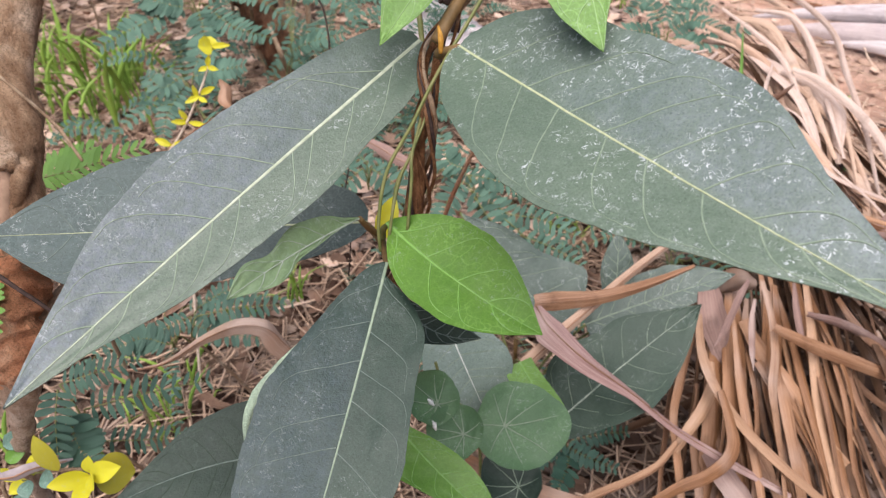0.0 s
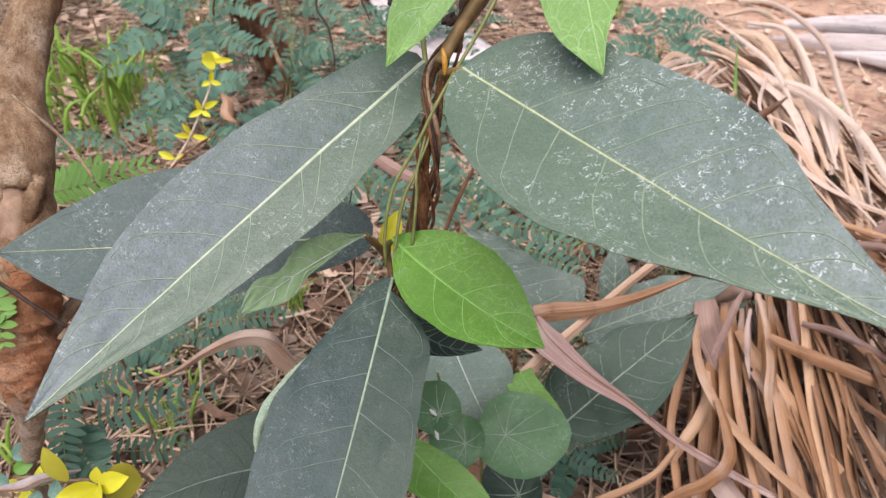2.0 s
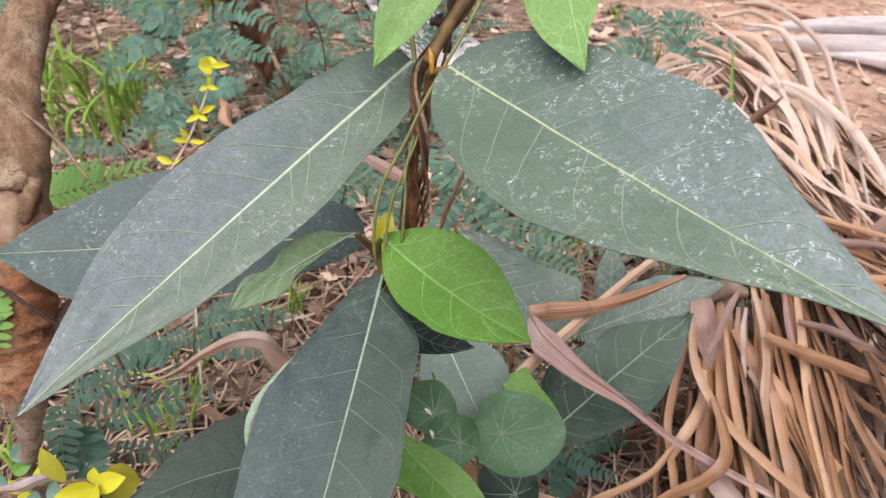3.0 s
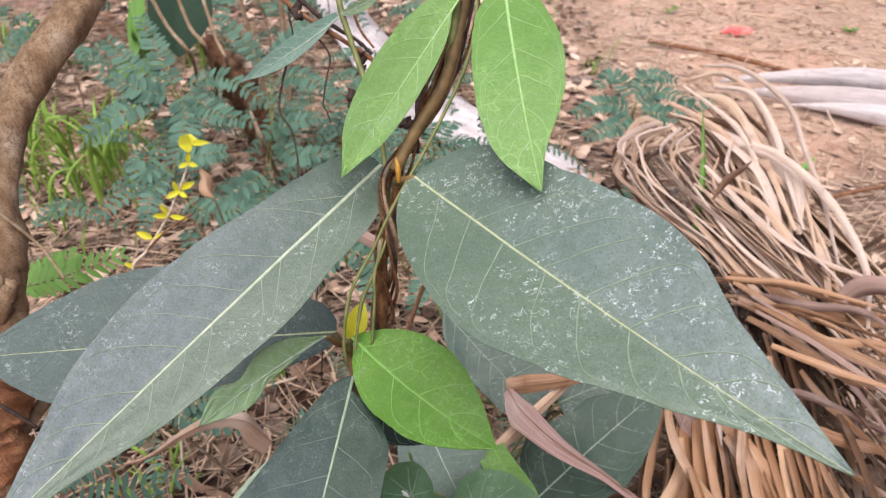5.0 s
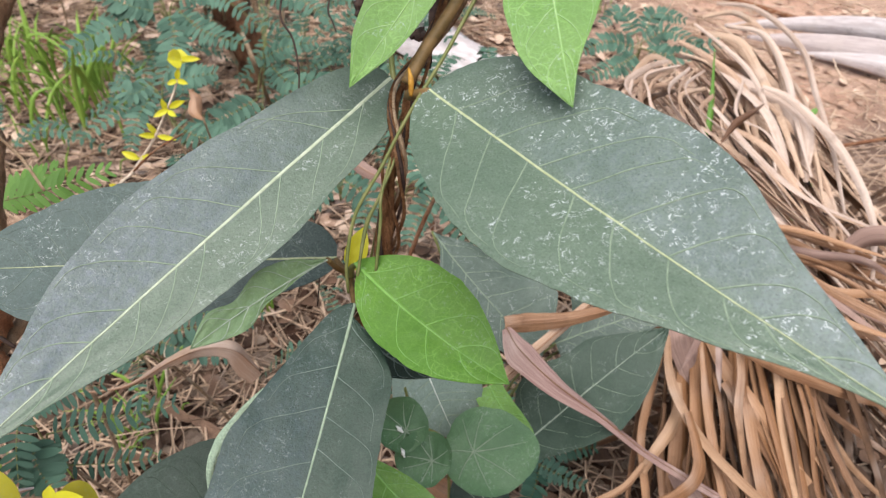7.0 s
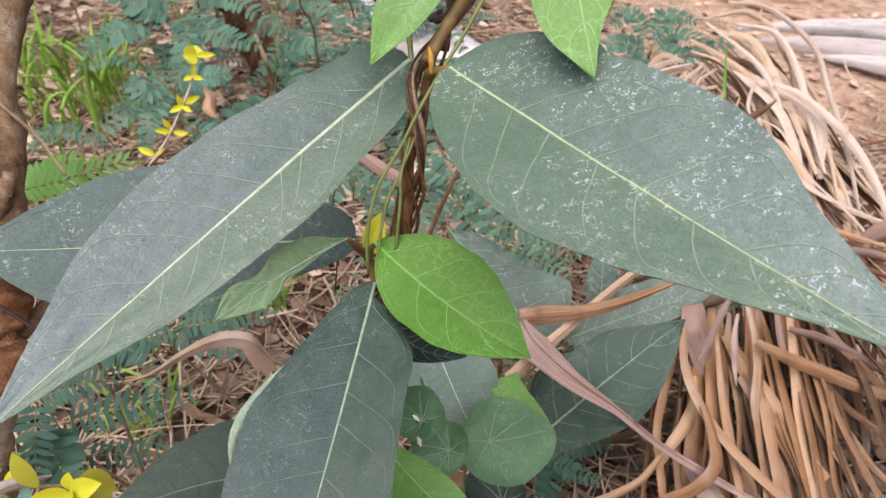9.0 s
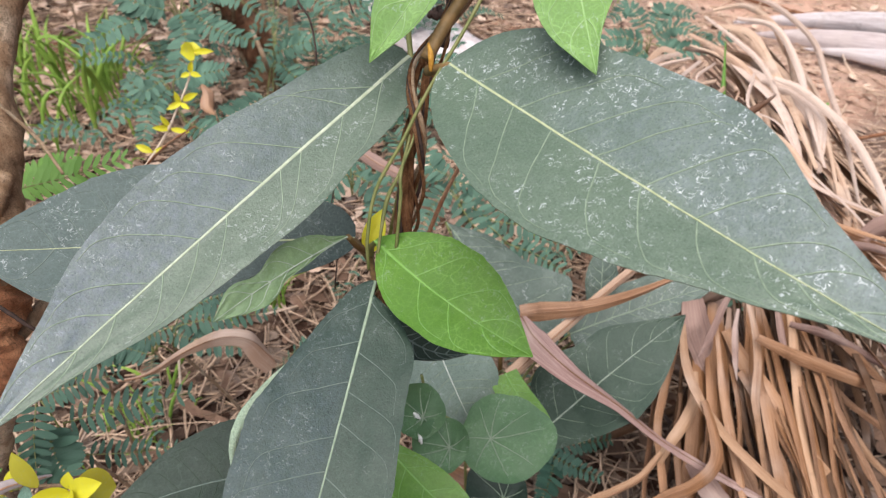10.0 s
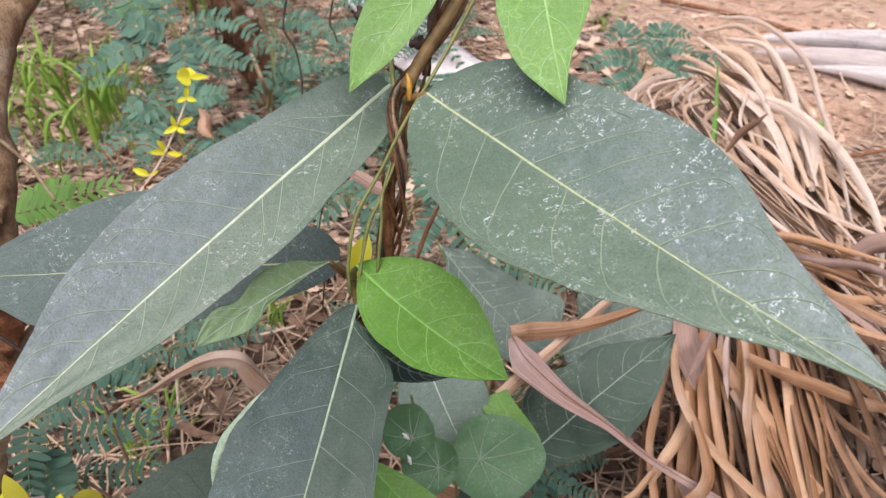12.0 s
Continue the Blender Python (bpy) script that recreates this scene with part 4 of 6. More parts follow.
# ---- low seedlings behind the vine ----
def round_leaf(parent, centre, up, radius, material, label, seed, point=0.12, heading=0.0):
    """A shield-shaped leaf with veins that ray out from where its stalk meets it."""
    n = Vector(up).normalized()
    x = Vector((1, 0, 0))
    x = (x - n * x.dot(n)).normalized()
    x = Matrix.Rotation(heading, 3, n) @ x
    y = n.cross(x)
    c = Vector(centre)
    rings, sides = 9, 40
    verts, uvs, faces = [(0, 0, -0.0015)], [(0.5, 0.5)], []

    def reach(a):
        return radius * (1 + point * max(0.0, math.cos(a)) ** 6 + 0.09 * noise.noise((math.cos(a) * 1.3, math.sin(a) * 1.3, seed)) + 0.03 * noise.noise((math.cos(a) * 4, math.sin(a) * 4, seed)))

    def spot(a, f):
        r = reach(a) * f
        z = -0.0015 + 0.004 * f * f + 0.0022 * f * f * math.sin(3 * a + seed) + 0.001 * noise.noise((f * 4, a * 2, seed))
        return x * (r * math.cos(a) - 0.3 * radius * (1 - f)) + y * r * math.sin(a) + n * z

    for i in range(1, rings + 1):
        for j in range(sides):
            a = math.tau * j / sides
            verts.append(tuple(spot(a, i / rings)))
            uvs.append((0.5 + 0.5 * i / rings * math.cos(a), 0.5 + 0.5 * i / rings * math.sin(a)))
    verts[0] = tuple(spot(0, 0.0))
    faces += [(0, 1 + j, 1 + (j + 1) % sides) for j in range(sides)]
    faces += [(1 + (i - 1) * sides + j, 1 + i * sides + j, 1 + i * sides + (j + 1) % sides, 1 + (i - 1) * sides + (j + 1) % sides) for i in range(1, rings) for j in range(sides)]
    m = len(verts)
    verts += [tuple(Vector(v) - n * 0.0004) for v in verts]
    uvs += uvs
    faces += [tuple(m + k for k in f[::-1]) for f in list(faces)]
    e = 1 + (rings - 1) * sides
    faces += [(e + j, m + e + j, m + e + (j + 1) % sides, e + (j + 1) % sides) for j in range(sides)]
    ob = part("leaf", mesh("leaf", verts, faces, material, uvs, True, 40), parent, label, Matrix.Translation(c - parent.location))
    for k in range(8):
        a = math.tau * (k + 0.15 * math.sin(k * 3 + seed)) / 8
        pts = [spot(a + 0.10 * math.sin(f * 2 + k), f) + n * 0.0003 for f in np.linspace(0.0, 0.86, 9)]
        v, f, uv = tube(pts, (0.00045, 0.0003, 0.00015), 5, 12)
        part("vein", mesh("vein", v, f, RIB_SOFT, uv), ob)
    return ob


def build_seedlings():
    low = thing("round_leaved_climber", "low climber with round shield-shaped green leaves", "climber", (0.03, 0.34, 0.0))
    o = np.array(low.location)
    w = lambda *pts: [np.array(p) - o for p in pts]
    round_leaf(low, (0.0505, 0.340, 0.2355), (-0.05, -0.50, 0.86), 0.0298, MIDGREEN_DULL, "round dull green leaf with rays of pale veins", 1.0, 0.20, 0.0)
    round_leaf(low, (0.0085, 0.328, 0.2440), (0.10, -0.60, 0.78), 0.0180, MIDGREEN_DULL, "small round green leaf with a white smear", 2.0, 0.1, 2.8)
    round_leaf(low, (-0.007, 0.341, 0.261), (0.35, -0.60, 0.70), 0.0180, MIDGREEN_DULL, "small round green leaf", 3.0, 0.1, 2.4)
    # near-black green paints in the shade of the leaf above
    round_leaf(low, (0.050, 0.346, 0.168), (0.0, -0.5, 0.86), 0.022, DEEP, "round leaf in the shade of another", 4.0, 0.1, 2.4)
    stem("stem", low, w((-0.005, 0.369, 0.266), (0.002, 0.362, 0.240), (0.022, 0.361, 0.222), (0.027, 0.358, 0.185)) + [np.array((0.0, 0.02, 0.08)), np.array((0.0, 0.02, -0.02))], (0.0010, 0.0012, 0.0014), STEM_GREEN, "thin green stem", 6, 40)
    stem("petiole", low, w((0.024, 0.364, 0.217), (0.033, 0.351, 0.225), (0.042, 0.348, 0.230)), (0.0010, 0.0009, 0.0009), TWIG_RED, "reddish leaf stalk", 6, 12)
    stem("petiole", low, w((0.021, 0.362, 0.223), (0.012, 0.344, 0.240), (0.006, 0.331, 0.244)), (0.0010, 0.0009, 0.0009), STEM_GREEN, "", 6, 12)
    stem("petiole", low, w((0.003, 0.362, 0.240), (-0.003, 0.351, 0.254), (-0.007, 0.343, 0.260)), (0.0010, 0.0009, 0.0009), STEM_GREEN, "", 6, 12)

    stem("smear", low, w((-0.0100, 0.3400, 0.2614), (-0.0078, 0.3390, 0.2594), (-0.0056, 0.3382, 0.2574)), (0.0006, 0.0015, 0.0005), CHALK, "chalky white smear", 7, 14, 1.2, 3)
    stem("smear", low, w((-0.0066, 0.3290, 0.2532), (-0.0056, 0.3270, 0.2512), (-0.0046, 0.3256, 0.2482)), (0.0005, 0.0013, 0.0007), CHALK, "", 7, 14, 1.2, 5)

    sapling = thing("broadleaf_sapling", "low sapling with broad dull grey-green leaves", "sapling", (0.06, 0.44, 0.0))
    o = np.array(sapling.location)
    broad = dict(rib=RIB_SOFT, vein=RIB_SOFT, pairs=7, rib_width=0.0014, vein_width=0.0006, rows=40, cols=13)
    add_leaf(sapling, dict(dict(base=(0.000, 0.424, 0.261), mid=(0.015, 0.393, 0.240), tip=(0.032, 0.371, 0.210), up=(-0.018, -0.444, 0.896), right=(0.0068, 0.0120, 0.0172, 0.0225, 0.0275, 0.0307, 0.0284, 0.0177, 0.0000), left=(0.0000, 0.0047, 0.0142, 0.0218, 0.0283, 0.0324, 0.0330, 0.0248, 0.0000), fold=0.12), seed=21.0, wave=0.0015), PALE_GREY, label="grey dusty broad leaf in shade", **dict(broad, rib=RIB_WHITE))
    add_leaf(sapling, dict(dict(base=(0.056, 0.398, 0.237), mid=(0.069, 0.377, 0.227), tip=(0.089, 0.357, 0.217), up=(-0.077, -0.422, 0.903), right=(0.0120, 0.0127, 0.0134, 0.0140, 0.0147, 0.0150, 0.0148, 0.0106, 0.0000), left=(0.0091, 0.0092, 0.0093, 0.0094, 0.0095, 0.0096, 0.0091, 0.0070, 0.0000), fold=0.12), seed=22.0, wave=0.0008), FRESH, label="bright green young leaf", **dict(broad, rib=RIB_FRESH, vein=RIB_FRESH))
    add_leaf(sapling, dict(dict(base=(0.085, 0.407, 0.150), mid=(0.142, 0.431, 0.198), tip=(0.206, 0.461, 0.238), up=(-0.143, -0.433, 0.890), right=(0.0092, 0.0153, 0.0214, 0.0283, 0.0358, 0.0405, 0.0346, 0.0210, 0.0000), left=(0.0000, 0.0112, 0.0272, 0.0389, 0.0398, 0.0339, 0.0324, 0.0163, 0.0000), fold=0.12), seed=23.0, wave=0.0030), FOREST, label="broad dark green leaf with pale midrib", **dict(broad, rib=RIB_DULL, vein_width=0.0004))
    add_leaf(sapling, dict(dict(base=(0.015, 0.546, 0.268), mid=(0.060, 0.513, 0.225), tip=(0.111, 0.481, 0.182), up=(-0.047, -0.480, 0.876), right=(0.0000, 0.0000, 0.0050, 0.0169, 0.0235, 0.0249, 0.0245, 0.0222, 0.0000), left=(0.0000, 0.0032, 0.0121, 0.0206, 0.0266, 0.0316, 0.0441, 0.0485, 0.0000), fold=0.12), seed=24.0, wave=0.0025), GREYLEAF, label="broad dull green leaf with chalky smears", **broad)
    add_leaf(sapling, dict(dict(base=(0.126, 0.503, 0.177), mid=(0.186, 0.509, 0.202), tip=(0.252, 0.514, 0.226), up=(-0.173, -0.474, 0.863), right=(0.0163, 0.0170, 0.0176, 0.0183, 0.0188, 0.0182, 0.0161, 0.0106, 0.0000), left=(0.0063, 0.0109, 0.0155, 0.0201, 0.0241, 0.0264, 0.0248, 0.0151, 0.0000), fold=0.12), seed=25.0, wave=0.0030), GREYLEAF, label="broad dull green leaf", **broad)
    add_leaf(sapling, dict(dict(base=(0.153, 0.515, 0.176), mid=(0.154, 0.528, 0.211), tip=(0.156, 0.554, 0.245), up=(-0.144, -0.494, 0.857), right=(0.0037, 0.0057, 0.0076, 0.0096, 0.0115, 0.0137, 0.0138, 0.0086, 0.0000), left=(0.0054, 0.0072, 0.0089, 0.0107, 0.0125, 0.0143, 0.0140, 0.0091, 0.0000), fold=0.12), seed=26.0, wave=0.0020), GREYLEAF, label="narrow dull green leaf", **broad)
    # the bright leaf's shadow is put into this one's deep colour
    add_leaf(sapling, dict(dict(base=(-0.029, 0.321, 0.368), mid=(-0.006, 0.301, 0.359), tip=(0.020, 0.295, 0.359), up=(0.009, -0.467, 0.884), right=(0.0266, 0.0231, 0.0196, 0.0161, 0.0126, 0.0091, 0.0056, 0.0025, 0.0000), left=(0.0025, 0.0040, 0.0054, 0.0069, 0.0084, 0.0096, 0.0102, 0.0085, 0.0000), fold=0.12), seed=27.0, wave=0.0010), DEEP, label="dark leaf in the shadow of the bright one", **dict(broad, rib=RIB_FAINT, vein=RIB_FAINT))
    trunk = np.array((0.0, 0.02, 0.0))
    for spec in (dict(base=(0.000, 0.424, 0.261), mid=(0.015, 0.393, 0.240), tip=(0.032, 0.371, 0.210), up=(-0.018, -0.444, 0.896), right=(0.0068, 0.0120, 0.0172, 0.0225, 0.0275, 0.0307, 0.0284, 0.0177, 0.0000), left=(0.0000, 0.0047, 0.0142, 0.0218, 0.0283, 0.0324, 0.0330, 0.0248, 0.0000), fold=0.12), dict(base=(0.056, 0.398, 0.237), mid=(0.069, 0.377, 0.227), tip=(0.089, 0.357, 0.217), up=(-0.077, -0.422, 0.903), right=(0.0120, 0.0127, 0.0134, 0.0140, 0.0147, 0.0150, 0.0148, 0.0106, 0.0000), left=(0.0091, 0.0092, 0.0093, 0.0094, 0.0095, 0.0096, 0.0091, 0.0070, 0.0000), fold=0.12), dict(base=(0.085, 0.407, 0.150), mid=(0.142, 0.431, 0.198), tip=(0.206, 0.461, 0.238), up=(-0.143, -0.433, 0.890), right=(0.0092, 0.0153, 0.0214, 0.0283, 0.0358, 0.0405, 0.0346, 0.0210, 0.0000), left=(0.0000, 0.0112, 0.0272, 0.0389, 0.0398, 0.0339, 0.0324, 0.0163, 0.0000), fold=0.12), dict(base=(0.015, 0.546, 0.268), mid=(0.060, 0.513, 0.225), tip=(0.111, 0.481, 0.182), up=(-0.047, -0.480, 0.876), right=(0.0000, 0.0000, 0.0050, 0.0169, 0.0235, 0.0249, 0.0245, 0.0222, 0.0000), left=(0.0000, 0.0032, 0.0121, 0.0206, 0.0266, 0.0316, 0.0441, 0.0485, 0.0000), fold=0.12), dict(base=(0.126, 0.503, 0.177), mid=(0.186, 0.509, 0.202), tip=(0.252, 0.514, 0.226), up=(-0.173, -0.474, 0.863), right=(0.0163, 0.0170, 0.0176, 0.0183, 0.0188, 0.0182, 0.0161, 0.0106, 0.0000), left=(0.0063, 0.0109, 0.0155, 0.0201, 0.0241, 0.0264, 0.0248, 0.0151, 0.0000), fold=0.12), dict(base=(0.153, 0.515, 0.176), mid=(0.154, 0.528, 0.211), tip=(0.156, 0.554, 0.245), up=(-0.144, -0.494, 0.857), right=(0.0037, 0.0057, 0.0076, 0.0096, 0.0115, 0.0137, 0.0138, 0.0086, 0.0000), left=(0.0054, 0.0072, 0.0089, 0.0107, 0.0125, 0.0143, 0.0140, 0.0091, 0.0000), fold=0.12), dict(base=(-0.029, 0.321, 0.368), mid=(-0.006, 0.301, 0.359), tip=(0.020, 0.295, 0.359), up=(0.009, -0.467, 0.884), right=(0.0266, 0.0231, 0.0196, 0.0161, 0.0126, 0.0091, 0.0056, 0.0025, 0.0000), left=(0.0025, 0.0040, 0.0054, 0.0069, 0.0084, 0.0096, 0.0102, 0.0085, 0.0000), fold=0.12)):
        b = np.array(spec["base"]) - o
        top = trunk + np.array((0, 0, 0.6 * b[2]))
        stem("petiole", sapling, [top, 0.5 * (top + b) + np.array((0, 0.01, 0.005)), b], (0.0015, 0.0012, 0.0010), STEM_GREEN, "", 6, 14)
    stem("stem", sapling, [trunk + np.array((0, 0, -0.02)), trunk + np.array((0.004, 0.004, 0.08)), trunk + np.array((0.0, 0.0, 0.2))], (0.0035, 0.0030, 0.0018), STEM_OLIVE, "slender woody stem", 8, 16)


PALE_GREY = leaf_material("grey_green_shaded_leaf", (0.120, 0.180, 0.138), (0.165, 0.225, 0.178), 0.6, 0.22, 0.5, 0.15, threads=0.3)
MIDGREEN_DULL = leaf_material("dull_round_leaf", (0.042, 0.105, 0.040), (0.068, 0.148, 0.056), 0.25, 0.04, 0.5, 0.15, threads=0.3, grain=0.5)
build_seedlings()


# ---- pinnate undergrowth ----
def leaflet_mesh(name, material, length=1.0, width=0.36):
    """An oblong leaflet, 1 long along x, slightly folded; scaled for use."""
    verts, uvs = [], []
    for i in range(7):
        f = i / 6
        w = 0.5 * width * (math.sin(math.pi * min(0.985, 0.05 + 0.93 * f)) ** 0.55)
        for j in (-1, 0, 1):
            verts.append((length * f, w * j, 0.10 * w * abs(j) - 0.10 * f * f * length))
            uvs.append((f, 0.5 + 0.5 * j))
    faces = [(3 * i + j, 3 * i + 3 + j, 3 * i + 4 + j, 3 * i + 1 + j) for i in range(6) for j in range(2)]
    return mesh(name, verts, faces, material, uvs)


LEAFLETS = {}


def frond(parent, points, pairs, size, material, up=(0, -0.5, 0.85), joined=True, seed=0, ratio=0.36, angle=80, label="", taper=0.45, name="frond"):
    """A feather-shaped leaf: a thin rachis with pairs of oblong leaflets."""
    rng = random.Random(seed)
    line = spline(points, 40)
    o = line[0]
    v, f, uv = tube(line - o, (size * 0.045, size * 0.035, size * 0.02), 5, 24)
    ob = part(name, mesh(name, v, f, STEM_GREEN, uv), parent, label, Matrix.Translation(Vector(o) - parent.location))
    key = (material.name, ratio)
    if key not in LEAFLETS:
        LEAFLETS[key] = leaflet_mesh("leaflet", material, 1.0, ratio)
    base = LEAFLETS[key]
    shape = np.array([tuple(q.co) for q in base.vertices])
    quads = [tuple(p.vertices) for p in base.polygons]
    verts, faces, uvs = [], [], []
    t = np.gradient(line, axis=0)
    for k in range(pairs):
        p = 0.10 + 0.88 * k / (pairs - 1)
        i = min(39, int(p * 39))
        d = t[i] / np.linalg.norm(t[i])
        n = np.array(up, float) + 0.12 * np.array([rng.uniform(-1, 1) for _ in range(3)])
        n -= d * (n @ d)
        n /= np.linalg.norm(n)
        side = np.cross(n, d)
        for sign in (1, -1):
            if rng.random() < 0.02:
                continue
            a = radians(angle - 18 * p + rng.uniform(-5, 5))
            x = math.cos(a) * d + sign * math.sin(a) * side + n * rng.uniform(-0.12, 0.16)
            x /= np.linalg.norm(x)
            y = np.cross(n, x)
            y /= np.linalg.norm(y)
            z = np.cross(x, y)
            scale = size * (1 - taper * abs(p - 0.42) ** 1.5 * 2.2) * rng.uniform(0.9, 1.08)
            m = np.array([x, y, z]).T * scale
            spot = line[i] - o + n * size * 0.03
            if joined:
                q = len(verts)
                verts += list(shape @ m.T + spot)
                faces += [tuple(q + c for c in g) for g in quads]
                uvs += [(0.5, 0.5)] * len(shape)
            else:
                mat4 = Matrix([[*m[0], spot[0]], [*m[1], spot[1]], [*m[2], spot[2]], [0, 0, 0, 1]])
                part("leaflet", base, ob, "", mat4)
    if joined:
        tagged(part("foliage", mesh("foliage", verts, faces, material, uvs), ob), kind="stuff")
    return ob


def pinnate_plant(label, at, fronds, material, size, pairs, joined=False, seed=0, up=(0, -0.5, 0.85), ratio=0.36, angle=80):
    """A low plant of several feathered leaves on a thin stem."""
    plant = thing("pinnate_seedling", label, "undergrowth plant", at, "feathery undergrowth")
    o = np.array(at, float)
    tops = [np.array(f[0]) - o for f in fronds]
    top = np.mean(tops, axis=0) - np.array((0, 0, 0.02))
    stem("stem", plant, [np.array((0, 0, -0.02)), 0.5 * top + np.array((0.006, 0, 0)), top], (0.0022, 0.0018, 0.0013), TWIG, "", 6, 16)
    for k, pts in enumerate(fronds):
        p = np.array(pts[0]) - o
        stem("leaf_stalk", plant, [top - np.array((0, 0, 0.01)), 0.5 * (top + p) + np.array((0, 0, 0.006)), p], (0.0009, 0.0007, 0.0006), STEM_GREEN, "", 5, 10)
        frond(plant, [np.array(q) for q in pts], pairs + (k * 5 + seed) % 3 - 1, size * (0.9 + 0.08 * ((k * 7 + seed) % 4)), material, up, joined, seed * 31 + k, ratio, angle)
    return plant


pinnate_plant("bright green feathery leaf beside the trunk", (-0.27, 0.47, 0.0), [
    [(-0.255, 0.407, 0.387), (-0.227, 0.419, 0.389), (-0.194, 0.435, 0.394)], [(-0.259, 0.412, 0.379), (-0.246, 0.428, 0.386), (-0.230, 0.443, 0.390)]],
    FERN_BRIGHT, 0.0140, 13, seed=1, ratio=0.31, up=(0.1, -0.75, 0.65), angle=62)
pinnate_plant("dark blue-green feathery seedling by the tree", (-0.20, 0.40, 0.0), [
    [(-0.243, 0.350, 0.240), (-0.206, 0.356, 0.248), (-0.161, 0.369, 0.249)], [(-0.265, 0.367, 0.246), (-0.242, 0.372, 0.252), (-0.214, 0.384, 0.252)],
    [(-0.238, 0.350, 0.207), (-0.212, 0.357, 0.200), (-0.181, 0.366, 0.195)]],
    FERN_DARK, 0.0125, 12, seed=2, ratio=0.31, up=(0, -0.6, 0.8))
pinnate_plant("dark feathery leaf drooping beside the tree foot", (-0.22, 0.36, 0.0), [
    [(-0.251, 0.344, 0.266), (-0.250, 0.329, 0.254), (-0.246, 0.312, 0.240)], [(-0.249, 0.341, 0.245), (-0.241, 0.327, 0.235), (-0.230, 0.316, 0.229)]],
    FERN_DARK, 0.0165, 9, seed=12, ratio=0.33, up=(0, -0.6, 0.8))
pinnate_plant("dark feathery seedling under the large leaf", (-0.16, 0.52, 0.0), [
    [(-0.211, 0.492, 0.197), (-0.177, 0.497, 0.202), (-0.140, 0.506, 0.198)], [(-0.221, 0.489, 0.193), (-0.191, 0.484, 0.185), (-0.150, 0.473, 0.188)],
    [(-0.216, 0.492, 0.197), (-0.241, 0.476, 0.192), (-0.266, 0.455, 0.180)], [(-0.214, 0.504, 0.196), (-0.192, 0.521, 0.201), (-0.160, 0.533, 0.201)],
    [(-0.225, 0.456, 0.198), (-0.248, 0.459, 0.202), (-0.271, 0.445, 0.200)]],
    FERN_DARK, 0.0125, 13, seed=3, ratio=0.36)
pinnate_plant("dark feathery seedling in the shade of the dry palm", (0.12, 0.52, 0.0), [
    [(0.118, 0.477, 0.043), (0.138, 0.464, 0.042), (0.162, 0.451, 0.042)], [(0.118, 0.480, 0.047), (0.095, 0.467, 0.047), (0.077, 0.448, 0.038)], [(0.123, 0.473, 0.038), (0.115, 0.449, 0.040), (0.104, 0.426, 0.042)],
    [(0.125, 0.486, 0.039), (0.152, 0.490, 0.044), (0.182, 0.498, 0.038)]],
    FERN_DARK, 0.0130, 10, seed=4, ratio=0.45)
pinnate_plant("blue-green feathery seedling behind the stems", (0.02, 0.72, 0.0), [
    [(-0.091, 0.741, 0.194), (-0.115, 0.721, 0.184), (-0.140, 0.728, 0.194)], [(-0.085, 0.744, 0.199), (-0.105, 0.765, 0.209), (-0.119, 0.785, 0.220)], [(-0.079, 0.741, 0.194), (-0.053, 0.721, 0.184), (-0.058, 0.697, 0.170)]],
    FERN_FAR, 0.019, 9, seed=5, joined=True)
pinnate_plant("blue-green feathery seedling behind the stems", (0.10, 0.78, 0.0), [
    [(0.024, 0.763, 0.157), (0.056, 0.743, 0.147), (0.088, 0.723, 0.137)], [(0.024, 0.767, 0.162), (0.004, 0.743, 0.147), (-0.009, 0.715, 0.126)], [(0.030, 0.771, 0.168), (0.064, 0.767, 0.162), (0.097, 0.759, 0.152)],
    [(0.036, 0.738, 0.158), (0.062, 0.711, 0.137), (0.111, 0.691, 0.128)], [(0.024, 0.784, 0.168), (0.004, 0.800, 0.173), (-0.003, 0.830, 0.196)], [(0.075, 0.727, 0.142), (0.113, 0.714, 0.143), (0.149, 0.695, 0.133)],
    [(0.092, 0.695, 0.133), (0.123, 0.679, 0.129), (0.152, 0.660, 0.120)]],
    FERN_FAR, 0.019, 10, seed=6, joined=True)
pinnate_plant("tall blue-green feathery seedling", (-0.28, 0.95, 0.0), [
    [(-0.341, 1.010, 0.288), (-0.392, 0.967, 0.274), (-0.436, 0.933, 0.258)], [(-0.333, 1.014, 0.294), (-0.387, 1.029, 0.314), (-0.429, 1.061, 0.343)], [(-0.318, 1.010, 0.288), (-0.271, 0.963, 0.274), (-0.215, 0.935, 0.269)],
    [(-0.318, 1.014, 0.294), (-0.261, 1.007, 0.304), (-0.196, 0.966, 0.280)], [(-0.322, 0.996, 0.285), (-0.309, 0.956, 0.261), (-0.319, 0.909, 0.226)], [(-0.338, 0.997, 0.285), (-0.372, 0.992, 0.296), (-0.421, 0.996, 0.318)],
    [(-0.333, 1.010, 0.288), (-0.359, 1.050, 0.330), (-0.385, 1.087, 0.366)]],
    FERN_FAR, 0.021, 15, seed=7, joined=True)
